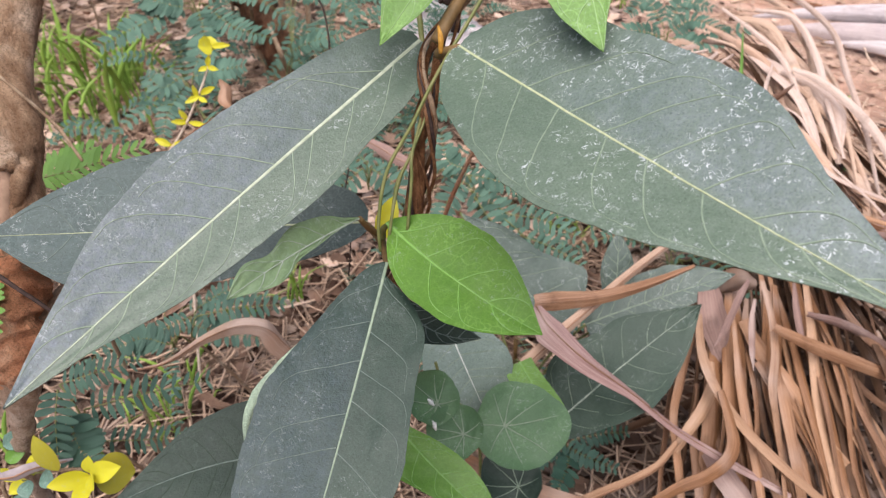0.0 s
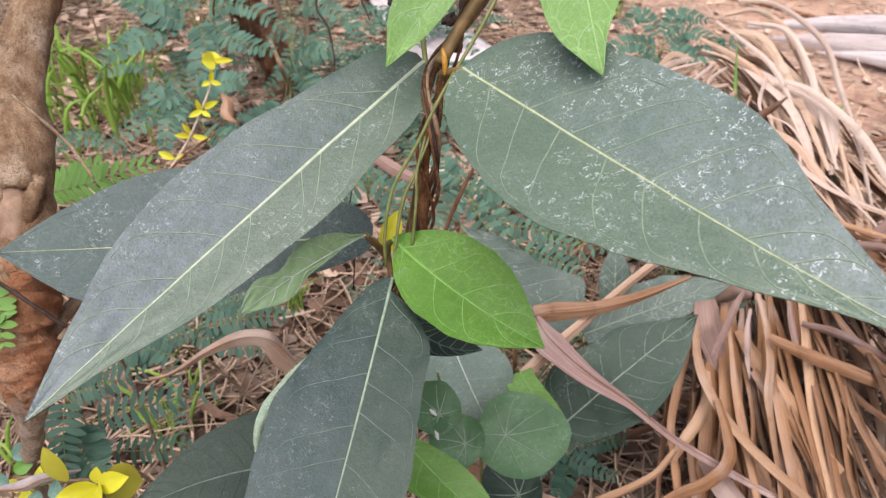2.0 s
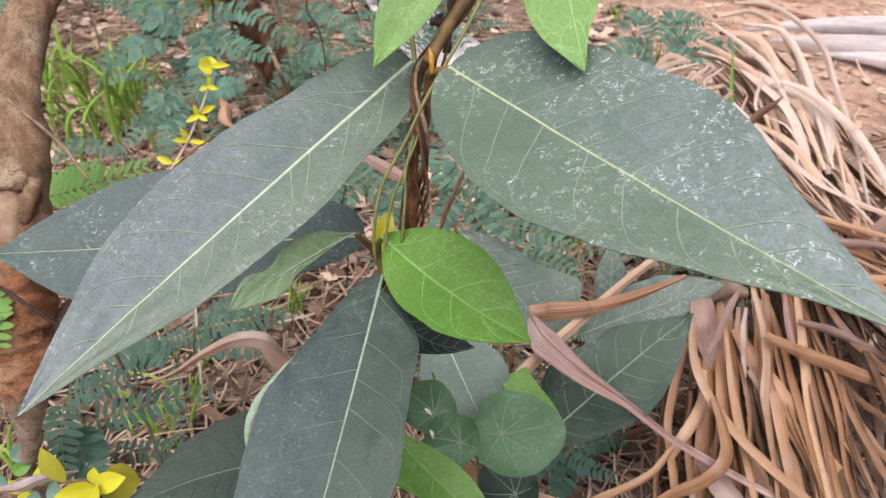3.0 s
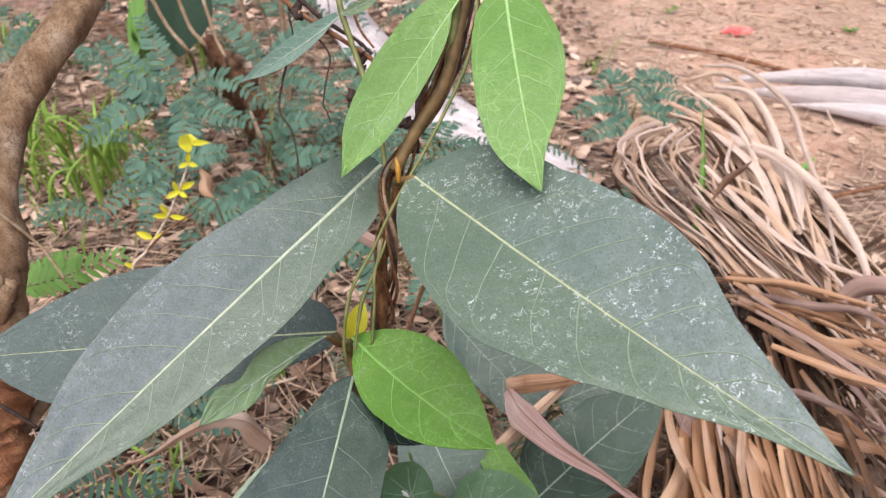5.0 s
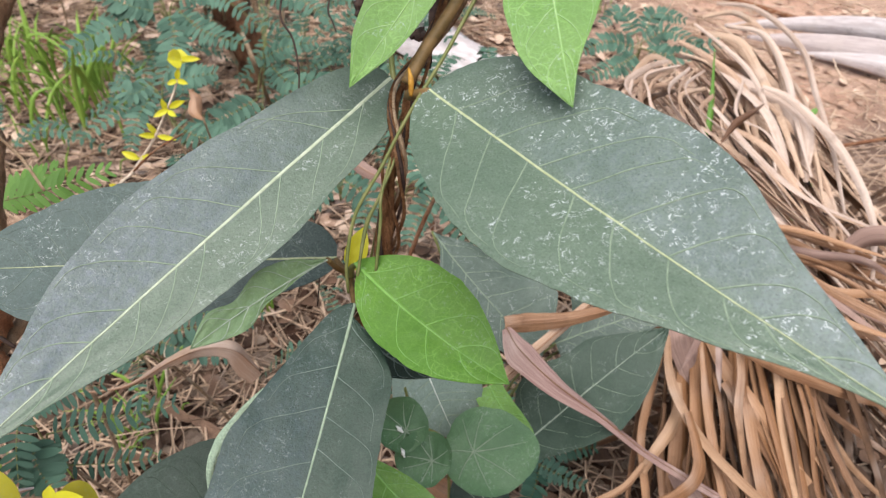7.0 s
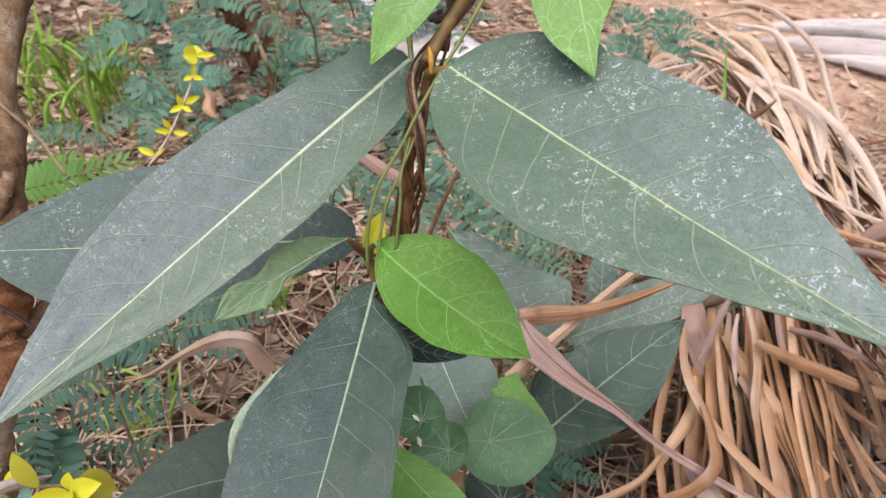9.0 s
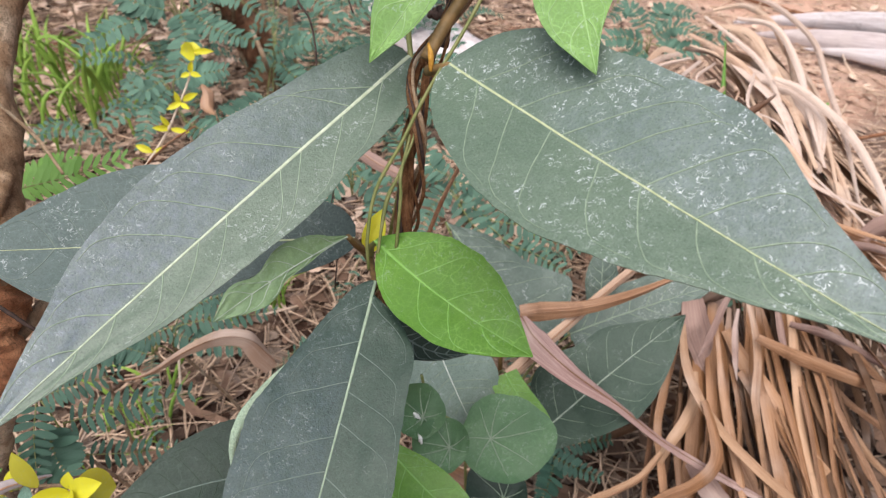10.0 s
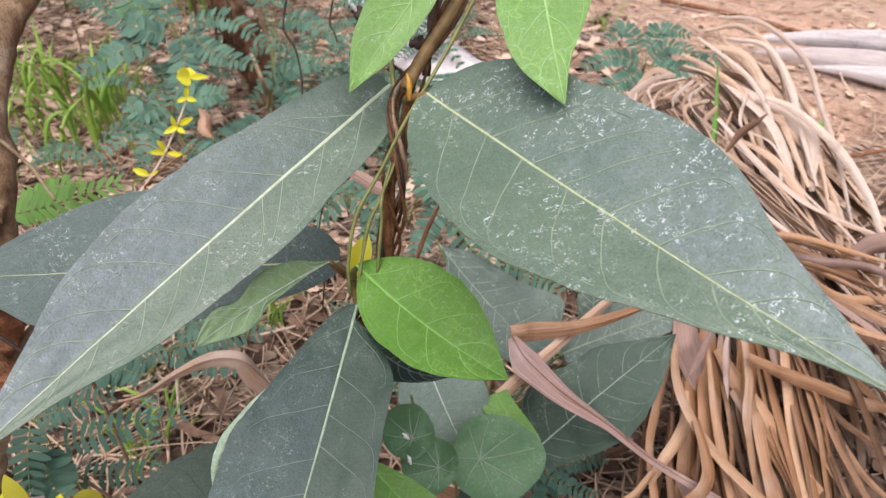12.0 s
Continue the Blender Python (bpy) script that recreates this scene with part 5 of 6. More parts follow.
pinnate_plant("blue-green feathery seedling by the old stump", (-0.12, 1.05, 0.0), [
    [(-0.230, 1.121, 0.279), (-0.263, 1.146, 0.314), (-0.299, 1.175, 0.340)], [(-0.221, 1.121, 0.279), (-0.186, 1.144, 0.314), (-0.154, 1.167, 0.332)], [(-0.211, 1.102, 0.268), (-0.166, 1.082, 0.275), (-0.123, 1.048, 0.262)],
    [(-0.201, 0.996, 0.216), (-0.166, 0.964, 0.205), (-0.118, 0.958, 0.216)], [(-0.209, 1.001, 0.223), (-0.175, 0.999, 0.240), (-0.134, 0.993, 0.251)], [(-0.205, 0.916, 0.204), (-0.238, 0.887, 0.195), (-0.277, 0.859, 0.187)], [(-0.198, 0.908, 0.192), (-0.212, 0.853, 0.181), (-0.244, 0.825, 0.173)]],
    FERN_FAR, 0.021, 14, seed=8, joined=True)
pinnate_plant("blue-green feathery seedling by the old stump", (-0.26, 0.85, 0.0), [
    [(-0.316, 0.864, 0.249), (-0.334, 0.848, 0.242), (-0.354, 0.856, 0.254)], [(-0.309, 0.860, 0.243), (-0.324, 0.824, 0.224), (-0.331, 0.793, 0.195)], [(-0.302, 0.864, 0.249), (-0.274, 0.867, 0.255), (-0.239, 0.870, 0.260)], [(-0.280, 0.810, 0.223), (-0.241, 0.785, 0.221), (-0.201, 0.787, 0.226)]],
    FERN_FAR, 0.018, 13, seed=9, joined=True)
pinnate_plant("grey-green feathery seedling behind the dry palm", (0.42, 1.22, 0.0), [
    [(0.346, 1.163, 0.180), (0.298, 1.160, 0.191), (0.248, 1.132, 0.184)], [(0.356, 1.168, 0.187), (0.390, 1.167, 0.206), (0.430, 1.118, 0.206)], [(0.349, 1.182, 0.191), (0.325, 1.213, 0.219), (0.294, 1.194, 0.207)],
    [(0.353, 1.153, 0.183), (0.392, 1.128, 0.184), (0.457, 1.120, 0.210)], [(0.343, 1.148, 0.176), (0.311, 1.121, 0.169), (0.261, 1.094, 0.163)], [(0.359, 1.182, 0.191), (0.381, 1.211, 0.218), (0.424, 1.196, 0.214)]],
    FERN_FAR, 0.021, 14, seed=10, joined=True)
pinnate_plant("small green feathery leaf on a twig by the tree", (-0.33, 0.36, 0.0), [[(-0.254, 0.307, 0.397), (-0.239, 0.304, 0.392), (-0.230, 0.297, 0.383)], [(-0.251, 0.305, 0.395), (-0.236, 0.297, 0.383), (-0.230, 0.287, 0.371)]], FERN_BRIGHT, 0.0095, 7, seed=11, ratio=0.5)


def wild_seedling(x, y, tall, count, seed, size=0.020, material=FERN_FAR):
    """A feathery seedling with its leaves thrown out all round."""
    rng = random.Random(seed)
    base = np.array((x, y, height_at(x, y)))
    fronds = []
    for k in range(count):
        a = math.tau * (k + rng.uniform(-0.3, 0.3)) / count
        z = tall * rng.uniform(0.45, 1.0)
        out = np.array((math.cos(a), math.sin(a), 0.0))
        reach = rng.uniform(0.09, 0.16)
        p = base + (0, 0, z) + out * 0.02
        fronds.append([tuple(p), tuple(p + out * reach * 0.5 + (0, 0, 0.02)), tuple(p + out * reach + (0, 0, rng.uniform(-0.05, 0.01)))])
    return pinnate_plant("blue-green feathery seedling in the undergrowth", tuple(base), fronds, material, size * 0.8, 13, True, seed, (0, -0.3, 0.95), ratio=0.42)


for k, (x, y, tall, count, size) in enumerate(((-0.72, 1.55, 0.20, 9, 0.024), (-0.35, 1.75, 0.22, 9, 0.026), (-0.05, 1.55, 0.18, 8, 0.024), (-0.55, 1.95, 0.22, 9, 0.028), (0.12, 1.15, 0.14, 7, 0.020), (-0.02, 0.86, 0.12, 7, 0.017),
        (0.24, 0.92, 0.12, 7, 0.018), (-0.62, 1.02, 0.12, 6, 0.018), (-0.20, 1.30, 0.18, 8, 0.022), (0.08, 0.66, 0.09, 6, 0.014), (-0.06, 0.60, 0.08, 6, 0.013), (0.28, 0.74, 0.09, 6, 0.016), (-0.95, 1.75, 0.2, 8, 0.026), (-0.30, 0.62, 0.10, 6, 0.013), (-0.45, 1.25, 0.16, 9, 0.022), (-0.12, 1.12, 0.15, 8, 0.02), (-0.82, 1.25, 0.14, 7, 0.02), (0.02, 1.85, 0.2, 9, 0.026), (-0.25, 2.1, 0.24, 9, 0.03), (-0.8, 2.1, 0.24, 9, 0.03), (-0.33, 0.98, 0.17, 8, 0.02), (0.16, 0.80, 0.12, 7, 0.017))):
    wild_seedling(x, y, tall, count, 300 + k, size)
for k in range(8):
    spread = random.Random(900 + k)
    wild_seedling(spread.uniform(-0.42, 0.05), spread.uniform(1.1, 1.85), spread.uniform(0.05, 0.11), 7, 700 + k, spread.uniform(0.018, 0.025))


# ---- grass ----
def grass_tuft(label, at, blades, height, spread, seed, lean=(0, 0)):
    rng = random.Random(seed)
    verts, faces, uvs = [], [], []
    for _ in range(blades):
        a, h = rng.uniform(0, math.tau), height * rng.uniform(0.45, 1.0)
        root = np.array([rng.gauss(0, spread * 0.35), rng.gauss(0, spread * 0.35), -0.01])
        out = np.array([math.cos(a), math.sin(a), 0]) * h * rng.uniform(0.10, 0.85) + np.array([lean[0], lean[1], 0]) * h
        pts = [root, root + 0.35 * out + (0, 0, 0.6 * h), root + out + (0, 0, h * rng.uniform(0.65, 1.0))]
        v, f, uv = ribbon(pts, h * rng.uniform(0.025, 0.058), 9, 0.4, rng.uniform(-0.8, 0.8), 0.0003, (0.7, 1.0, 0.08), 3, rng.random() * 9)
        o = len(verts)
        verts += list(v)
        uvs += uv
        faces += [tuple(o + k for k in q) for q in f]
    x, y = at
    ob = new("grass_tuft", mesh("grass_tuft", verts, faces, GRASS, uvs))
    ob.location = (x, y, height_at(x, y))
    return tagged(ob, label, "grass", "grass tufts", "stuff")


for k, (spot, count, tall, wide) in enumerate((((-0.604, 1.258, 0.000), 15, 0.21, 0.20), ((-0.699, 1.329, 0.000), 14, 0.18, 0.20), ((-0.795, 1.458, 0.000), 14, 0.14, 0.09), ((-0.604, 1.398, 0.000), 12, 0.12, 0.08), ((-0.292, 0.544, 0.000), 8, 0.13, 0.03), ((-0.284, 0.580, 0.000), 6, 0.12, 0.03), ((-0.603, 1.156, 0.000), 10, 0.15, 0.22), ((-0.612, 1.326, 0.000), 8, 0.18, 0.24), ((-0.190, 0.743, 0.000), 9, 0.10, 0.03), ((-0.234, 0.711, 0.000), 6, 0.08, 0.04), ((0.165, 0.877, 0.000), 7, 0.09, 0.04), ((-1.030, 2.024, 0.000), 14, 0.16, 0.12), ((-0.557, 1.917, 0.000), 10, 0.14, 0.1), ((-0.428, 0.483, 0.000), 8, 0.12, 0.04), ((-0.296, 0.518, 0.000), 7, 0.09, 0.05), ((0.435, 1.796, 0.000), 5, 0.10, 0.05))):
    grass_tuft("tuft of bright green grass growing through the litter", spot[:2], int((1.9 if spot[1] > 0.9 else 1.1) * count), tall, wide, 40 + k)


blade = thing("grass_blade", "single tall green grass blade among dry palm", "grass", (0.345, 0.803, 0.178))
o = np.array(blade.location)
add_ribbon("blade", blade, [np.array(p) - o for p in ((0.338, 0.786, 0.152), (0.347, 0.808, 0.187), (0.356, 0.843, 0.239), (0.356, 0.881, 0.298))], 0.011, FERN_BRIGHT, "", keel=0.5, seed=2, taper=(0.7, 1.0, 0.8, 0.1))


# ---- yellow-leaved shoots ----
def small_leaf(parent, base, tip, width, material, up=(0, -0.7, 0.7), label="", seed=0.0, name="leaf", cols=7, rows=14):
    b, t = np.array(base, float), np.array(tip, float)
    n = np.array(up, float)
    mid = 0.5 * (b + t) + 0.06 * np.linalg.norm(t - b) * n / np.linalg.norm(n)
    blade = Blade(b, mid, t, n, (width / 2, 0.85, 1.0), (width / 2, 0.85, 1.0), 0.30, 0.0006, seed)
    grid, normals, uvs = [], [], []
    for i in range(rows):
        s = 0.01 + 0.98 * i / (rows - 1)
        for j in range(cols):
            v = 2 * j / (cols - 1) - 1
            grid.append(blade.at(s, v))
            normals.append(blade.normal(s))
            uvs.append((s, 0.5 + 0.5 * v))
    v, f, uv = solid(np.array(grid) - b, rows, cols, normals, 0.0003, uvs)
    return part(name, mesh(name, v, f, material, uv, True, 40), parent, label, Matrix.Translation(Vector(b) - parent.location))


def build_yellow_shoots():
    shoot = thing("yellow_leaved_shoot", "slender upright shoot with small bright yellow leaves", "shoot", (-0.27, 0.58, 0.0))
    o = np.array(shoot.location)
    way = ((-0.202, 0.642, 0.378), (-0.208, 0.629, 0.357), (-0.220, 0.619, 0.333), (-0.234, 0.611, 0.310), (-0.251, 0.604, 0.288), (-0.266, 0.597, 0.267))
    stem("stem", shoot, [np.array(p) - o for p in way] + [np.array((0.01, 0.05, 0.18)), np.array((0, 0, -0.02))], (0.0009, 0.0012, 0.0014, 0.0016), BARK_PALE, "thin pale twig", 7, 50)
    stem("twig", shoot, [np.array(p) - o for p in ((-0.251, 0.604, 0.288), (-0.226, 0.600, 0.312), (-0.199, 0.598, 0.330))], (0.0012, 0.0010, 0.0007), TWIG_RED, "dry side twig", 6, 16)
    pairs = (((-0.202, 0.642, 0.378), (-0.211, 0.632, 0.382), 0.018), ((-0.203, 0.642, 0.378), (-0.184, 0.637, 0.381), 0.006), ((-0.206, 0.642, 0.374), (-0.201, 0.654, 0.393), 0.019), ((-0.206, 0.632, 0.363), (-0.213, 0.626, 0.362), 0.008), ((-0.206, 0.632, 0.363), (-0.195, 0.626, 0.363), 0.008), ((-0.206, 0.632, 0.363), (-0.203, 0.633, 0.374), 0.008),
        ((-0.214, 0.621, 0.341), (-0.225, 0.610, 0.339), 0.009), ((-0.214, 0.622, 0.342), (-0.198, 0.618, 0.351), 0.010), ((-0.215, 0.620, 0.340), (-0.205, 0.610, 0.340), 0.008), ((-0.216, 0.620, 0.340), (-0.218, 0.619, 0.352), 0.008),
        ((-0.227, 0.615, 0.318), (-0.240, 0.607, 0.323), 0.009), ((-0.227, 0.615, 0.318), (-0.207, 0.605, 0.320), 0.008), ((-0.227, 0.615, 0.320), (-0.233, 0.613, 0.332), 0.008), ((-0.244, 0.607, 0.299), (-0.259, 0.609, 0.305), 0.011), ((-0.245, 0.607, 0.298), (-0.234, 0.608, 0.304), 0.005), ((-0.263, 0.600, 0.272), (-0.273, 0.598, 0.278), 0.008))
    for k, (a, b, w) in enumerate(pairs):
        if k == 2:
            b = tuple(0.45 * q + 0.55 * r for q, r in zip(a, b))
        small_leaf(shoot, a, b, (0.95 if k < 3 else 0.62) * w, YELLOW, (0.1, -0.8, 0.5), "small bright yellow leaf" if k else "larger folded yellow leaf", k * 1.7)

    low = thing("yellow_leaved_shoot", "low sprig with bright yellow leaves near the ground", "shoot", (-0.22, 0.30, 0.0))
    o = np.array(low.location)
    stem("stem", low, [np.array(p) - o for p in ((-0.216, 0.294, 0.250), (-0.245, 0.300, 0.240), (-0.276, 0.303, 0.227))] + [np.array((-0.05, 0.03, 0.05)), np.array((-0.03, 0.04, -0.02))], (0.0010, 0.0016, 0.0020), TWIG, "thin grey twig", 7, 30)
    leaves = (((-0.226, 0.282, 0.264), (-0.235, 0.287, 0.290), 0.0125, OLIVE), ((-0.216, 0.292, 0.247), (-0.191, 0.286, 0.263), 0.014, YELLOW), ((-0.216, 0.292, 0.246), (-0.235, 0.278, 0.254), 0.012, YELLOW), ((-0.216, 0.293, 0.247), (-0.215, 0.296, 0.260), 0.009, YELLOW), ((-0.217, 0.296, 0.244), (-0.196, 0.306, 0.232), 0.027, OLIVE), ((-0.215, 0.291, 0.248), (-0.205, 0.274, 0.256), 0.008, YELLOW), ((-0.256, 0.298, 0.238), (-0.255, 0.303, 0.252), 0.007, YELLOW), ((-0.259, 0.296, 0.236), (-0.266, 0.285, 0.237), 0.010, YELLOW), ((-0.216, 0.291, 0.245), (-0.215, 0.267, 0.246), 0.012, YELLOW), ((-0.267, 0.296, 0.236), (-0.277, 0.301, 0.241), 0.008, YELLOW))
    for k, (a, b, w, m) in enumerate(leaves):
        small_leaf(low, a, b, w, m, (0.0, -0.7, 0.7), "" if m is YELLOW else "olive-yellow ageing leaf", 30 + k * 1.3)
    return low


build_yellow_shoots()

yellow_dead = thing("yellowed_leaf", "yellowed leaf caught behind the vine stems", "leaf", (-0.030, 0.349, 0.389))
small_leaf(yellow_dead, (-0.035, 0.346, 0.385), (-0.027, 0.362, 0.405), 0.013, YELLOW, (0, -0.8, 0.5), "", 3.3, "blade")


# ---- dry palm heap ----
def build_palm_heap():
    rng = random.Random(21)
    heap = thing("dry_palm_frond", "heap of dry brown palm leaflets curling over one another", "palm frond", (0.35, 0.55, 0.0))
    o = np.array(heap.location)

    def mix(a, b, f):
        return np.array(a) * (1 - f) + np.array(b) * f

    def family(count, a, b, c, width, jit, lift, arch, material=PALM):
        for k in range(count):
            f = (k + rng.uniform(-0.5, 0.5) + 0.5) / count
            j = lambda q: np.array([rng.gauss(0, jit * q), rng.gauss(0, jit * q), rng.uniform(-lift, lift)])
            p0, p1, p2 = mix(*a, f) + j(0.6), mix(*b, f) + j(0.7) + (0, 0, arch), mix(*c, f) + j(1.3)
            for p in (p0, p1, p2):
                p[2] = max(p[2], 0.012)
            w = width * rng.uniform(0.6, 1.3)
            coat = material if material is not PALM else rng.choice((PALM_TAWNY, PALM_PALE, PALM_PALE, PALM_PALE) if arch > 0.01 else (PALM, PALM, PALM_DULL, PALM_DULL, PALM_PINK))
            if rng.random() < 0.2:
                p2 = mix(p1, p2, rng.uniform(0.65, 1.0))
            add_ribbon("leaflet", heap, [p0 - o, mix(p0, p1, 0.5) + (0, 0, arch * 0.4) - o, p1 - o, mix(p1, p2, 0.55) + j(0.12) - o, p2 - o], w, coat, "", count=24, keel=rng.uniform(0.1, 0.5), twist=rng.uniform(-0.8, 0.8), seed=rng.random() * 50, taper=(0.55, 0.9, 1.0, 0.8, rng.uniform(0.15, 0.5)), sway=0.002)

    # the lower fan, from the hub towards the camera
    family(18, ((0.238, 0.528, 0.175), (0.395, 0.628, 0.175)), ((0.206, 0.420, 0.135), (0.381, 0.462, 0.145)), ((0.199, 0.348, 0.060), (0.416, 0.351, 0.080)), 0.0085, 0.013, 0.012, 0.004, PALM_DARK)
    family(11, ((0.237, 0.520, 0.185), (0.371, 0.607, 0.190)), ((0.208, 0.412, 0.145), (0.362, 0.444, 0.150)), ((0.200, 0.342, 0.070), (0.398, 0.351, 0.080)), 0.0112, 0.006, 0.010, 0.004)
    family(12, ((0.236, 0.512, 0.192), (0.350, 0.560, 0.186)), ((0.213, 0.432, 0.155), (0.345, 0.452, 0.150)), ((0.200, 0.352, 0.075), (0.370, 0.362, 0.080)), 0.0180, 0.007, 0.008, 0.004, PALM_UMBER)
    # the upper sweep, falling away to the side
    family(26, ((0.323, 1.108, 0.160), (0.556, 1.304, 0.160)), ((0.334, 0.664, 0.210), (0.506, 0.870, 0.190)), ((0.418, 0.437, 0.200), (0.553, 0.728, 0.120)), 0.0092, 0.014, 0.012, 0.012)
    family(22, ((0.353, 1.118, 0.120), (0.525, 1.224, 0.130)), ((0.343, 0.737, 0.160), (0.489, 0.794, 0.160)), ((0.363, 0.438, 0.160), (0.581, 0.666, 0.100)), 0.0105, 0.028, 0.018, 0.004, PALM_DARK)
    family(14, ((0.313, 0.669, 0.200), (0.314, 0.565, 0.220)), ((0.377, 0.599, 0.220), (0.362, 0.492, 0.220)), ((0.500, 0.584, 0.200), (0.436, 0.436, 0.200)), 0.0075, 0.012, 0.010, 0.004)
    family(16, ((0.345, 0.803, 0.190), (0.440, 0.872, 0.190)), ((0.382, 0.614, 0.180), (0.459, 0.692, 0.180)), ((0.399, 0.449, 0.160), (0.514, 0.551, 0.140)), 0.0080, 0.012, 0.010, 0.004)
    # what lies beneath, near-black to paint the shade between the leaflets
    family(30, ((0.234, 0.600, 0.100), (0.524, 0.740, 0.100)), ((0.251, 0.494, 0.080), (0.501, 0.622, 0.080)), ((0.259, 0.393, 0.030), (0.524, 0.500, 0.040)), 0.0105, 0.035, 0.02, 0.0, PALM_DARK)
    family(22, ((0.688, 0.963, 0.060), (0.538, 0.692, 0.070)), ((0.439, 0.781, 0.070), (0.372, 0.597, 0.070)), ((0.294, 0.750, 0.040), (0.212, 0.459, 0.040)), 0.012, 0.04, 0.02, 0.0, PALM_DARK)
    # arches and loops at the butt of the frond
    for pts in (
        ((0.383, 0.973, 0.307), (0.427, 0.965, 0.304), (0.458, 0.917, 0.285), (0.464, 0.846, 0.259), (0.454, 0.756, 0.231), (0.440, 0.663, 0.209)),
        ((0.371, 0.953, 0.299), (0.410, 0.928, 0.289), (0.431, 0.875, 0.269), (0.431, 0.810, 0.247), (0.413, 0.705, 0.218)),
        ((0.348, 0.944, 0.295), (0.384, 0.914, 0.284), (0.408, 0.866, 0.266), (0.410, 0.802, 0.244), (0.401, 0.705, 0.218)),
        ((0.303, 0.892, 0.275), (0.268, 0.887, 0.273), (0.251, 0.850, 0.260), (0.260, 0.804, 0.245), (0.295, 0.750, 0.229), (0.336, 0.690, 0.214)),
        ((0.316, 0.886, 0.272), (0.279, 0.871, 0.267), (0.267, 0.835, 0.254), (0.278, 0.792, 0.241), (0.318, 0.738, 0.226), (0.356, 0.673, 0.211)),
        ((0.329, 0.882, 0.271), (0.297, 0.864, 0.265), (0.292, 0.823, 0.251), (0.314, 0.776, 0.236), (0.351, 0.720, 0.221), (0.385, 0.635, 0.204)),
        ((0.351, 0.882, 0.271), (0.329, 0.859, 0.263), (0.337, 0.813, 0.248), (0.362, 0.757, 0.231), (0.389, 0.681, 0.212), (0.401, 0.587, 0.197)),
        ((0.266, 0.870, 0.267), (0.254, 0.824, 0.251), (0.273, 0.770, 0.234), (0.314, 0.699, 0.216), (0.343, 0.616, 0.201)),
        ((0.362, 0.858, 0.263), (0.350, 0.821, 0.250), (0.368, 0.776, 0.236), (0.394, 0.714, 0.220), (0.413, 0.631, 0.203), (0.430, 0.530, 0.192)),
        ((0.388, 0.876, 0.269), (0.420, 0.838, 0.256), (0.444, 0.765, 0.233), (0.447, 0.687, 0.214), (0.425, 0.591, 0.197)),
        ((0.357, 0.812, 0.247), (0.386, 0.749, 0.229), (0.422, 0.688, 0.214), (0.485, 0.637, 0.204)),
        ((0.304, 0.787, 0.239), (0.341, 0.707, 0.218), (0.369, 0.624, 0.202), (0.387, 0.531, 0.192)),
    ):
        for k in range(4):
            m = (PALM_BLEACHED, PALM_PALE, PALM_PALE, PALM_DARK)[k]
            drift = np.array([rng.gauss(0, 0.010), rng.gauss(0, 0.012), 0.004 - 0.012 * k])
            add_ribbon("leaflet", heap, [np.array(p) - o + drift + np.array([rng.gauss(0, 0.005) for _ in range(3)]) for p in pts], rng.uniform(0.0045, 0.0105), m, "", count=30, keel=rng.uniform(0.05, 0.6), twist=rng.uniform(-0.8, 0.8), seed=rng.random() * 60, taper=(0.5, 0.9, 1.0, 0.8, 0.4), sway=0.004)
    # strands laid over the fan, from the hub downwards
    def strand(width, material, tip, *way):
        seed = 900 * width + way[0][0] * 100
        add_ribbon("leaflet", heap, [np.array(p) - o for p in way], width, material, "", keel=0.34 + 0.2 * math.sin(seed * 3.0), twist=0.5 * math.sin(seed * 7.0), seed=seed, taper=(0.55, 0.95, 1.0, 0.9, tip), count=40, cols=7, sway=0.002)

    strand(0.0112, PALM, 0.60, (0.213, 0.478, 0.190), (0.199, 0.445, 0.170), (0.190, 0.418, 0.155), (0.189, 0.393, 0.141), (0.188, 0.366, 0.126), (0.185, 0.333, 0.109))
    strand(0.0108, PALM_TAWNY, 0.60, (0.225, 0.454, 0.180), (0.223, 0.436, 0.170), (0.212, 0.419, 0.160), (0.199, 0.406, 0.152), (0.185, 0.390, 0.144))
    strand(0.0108, PALM_TAWNY, 0.60, (0.213, 0.476, 0.214), (0.211, 0.453, 0.200), (0.215, 0.433, 0.188), (0.224, 0.413, 0.177), (0.238, 0.393, 0.166), (0.256, 0.374, 0.156), (0.282, 0.363, 0.136), (0.316, 0.358, 0.105))
    strand(0.0084, PALM, 0.60, (0.246, 0.483, 0.205), (0.245, 0.450, 0.185), (0.244, 0.426, 0.171), (0.244, 0.401, 0.157), (0.246, 0.377, 0.143), (0.245, 0.338, 0.123))
    strand(0.0117, PALM_UMBER, 0.60, (0.220, 0.417, 0.186), (0.225, 0.396, 0.174), (0.225, 0.380, 0.166), (0.217, 0.368, 0.159), (0.199, 0.358, 0.154), (0.177, 0.351, 0.151), (0.149, 0.338, 0.144))
    strand(0.0089, PALM_TAWNY, 0.60, (0.273, 0.507, 0.224), (0.276, 0.480, 0.207), (0.274, 0.455, 0.192), (0.267, 0.429, 0.177), (0.266, 0.403, 0.162), (0.265, 0.376, 0.148), (0.260, 0.336, 0.127))
    strand(0.0178, PALM, 0.60, (0.260, 0.492, 0.193), (0.272, 0.469, 0.178), (0.290, 0.442, 0.161), (0.313, 0.427, 0.133), (0.327, 0.412, 0.111), (0.332, 0.390, 0.091), (0.327, 0.361, 0.073))
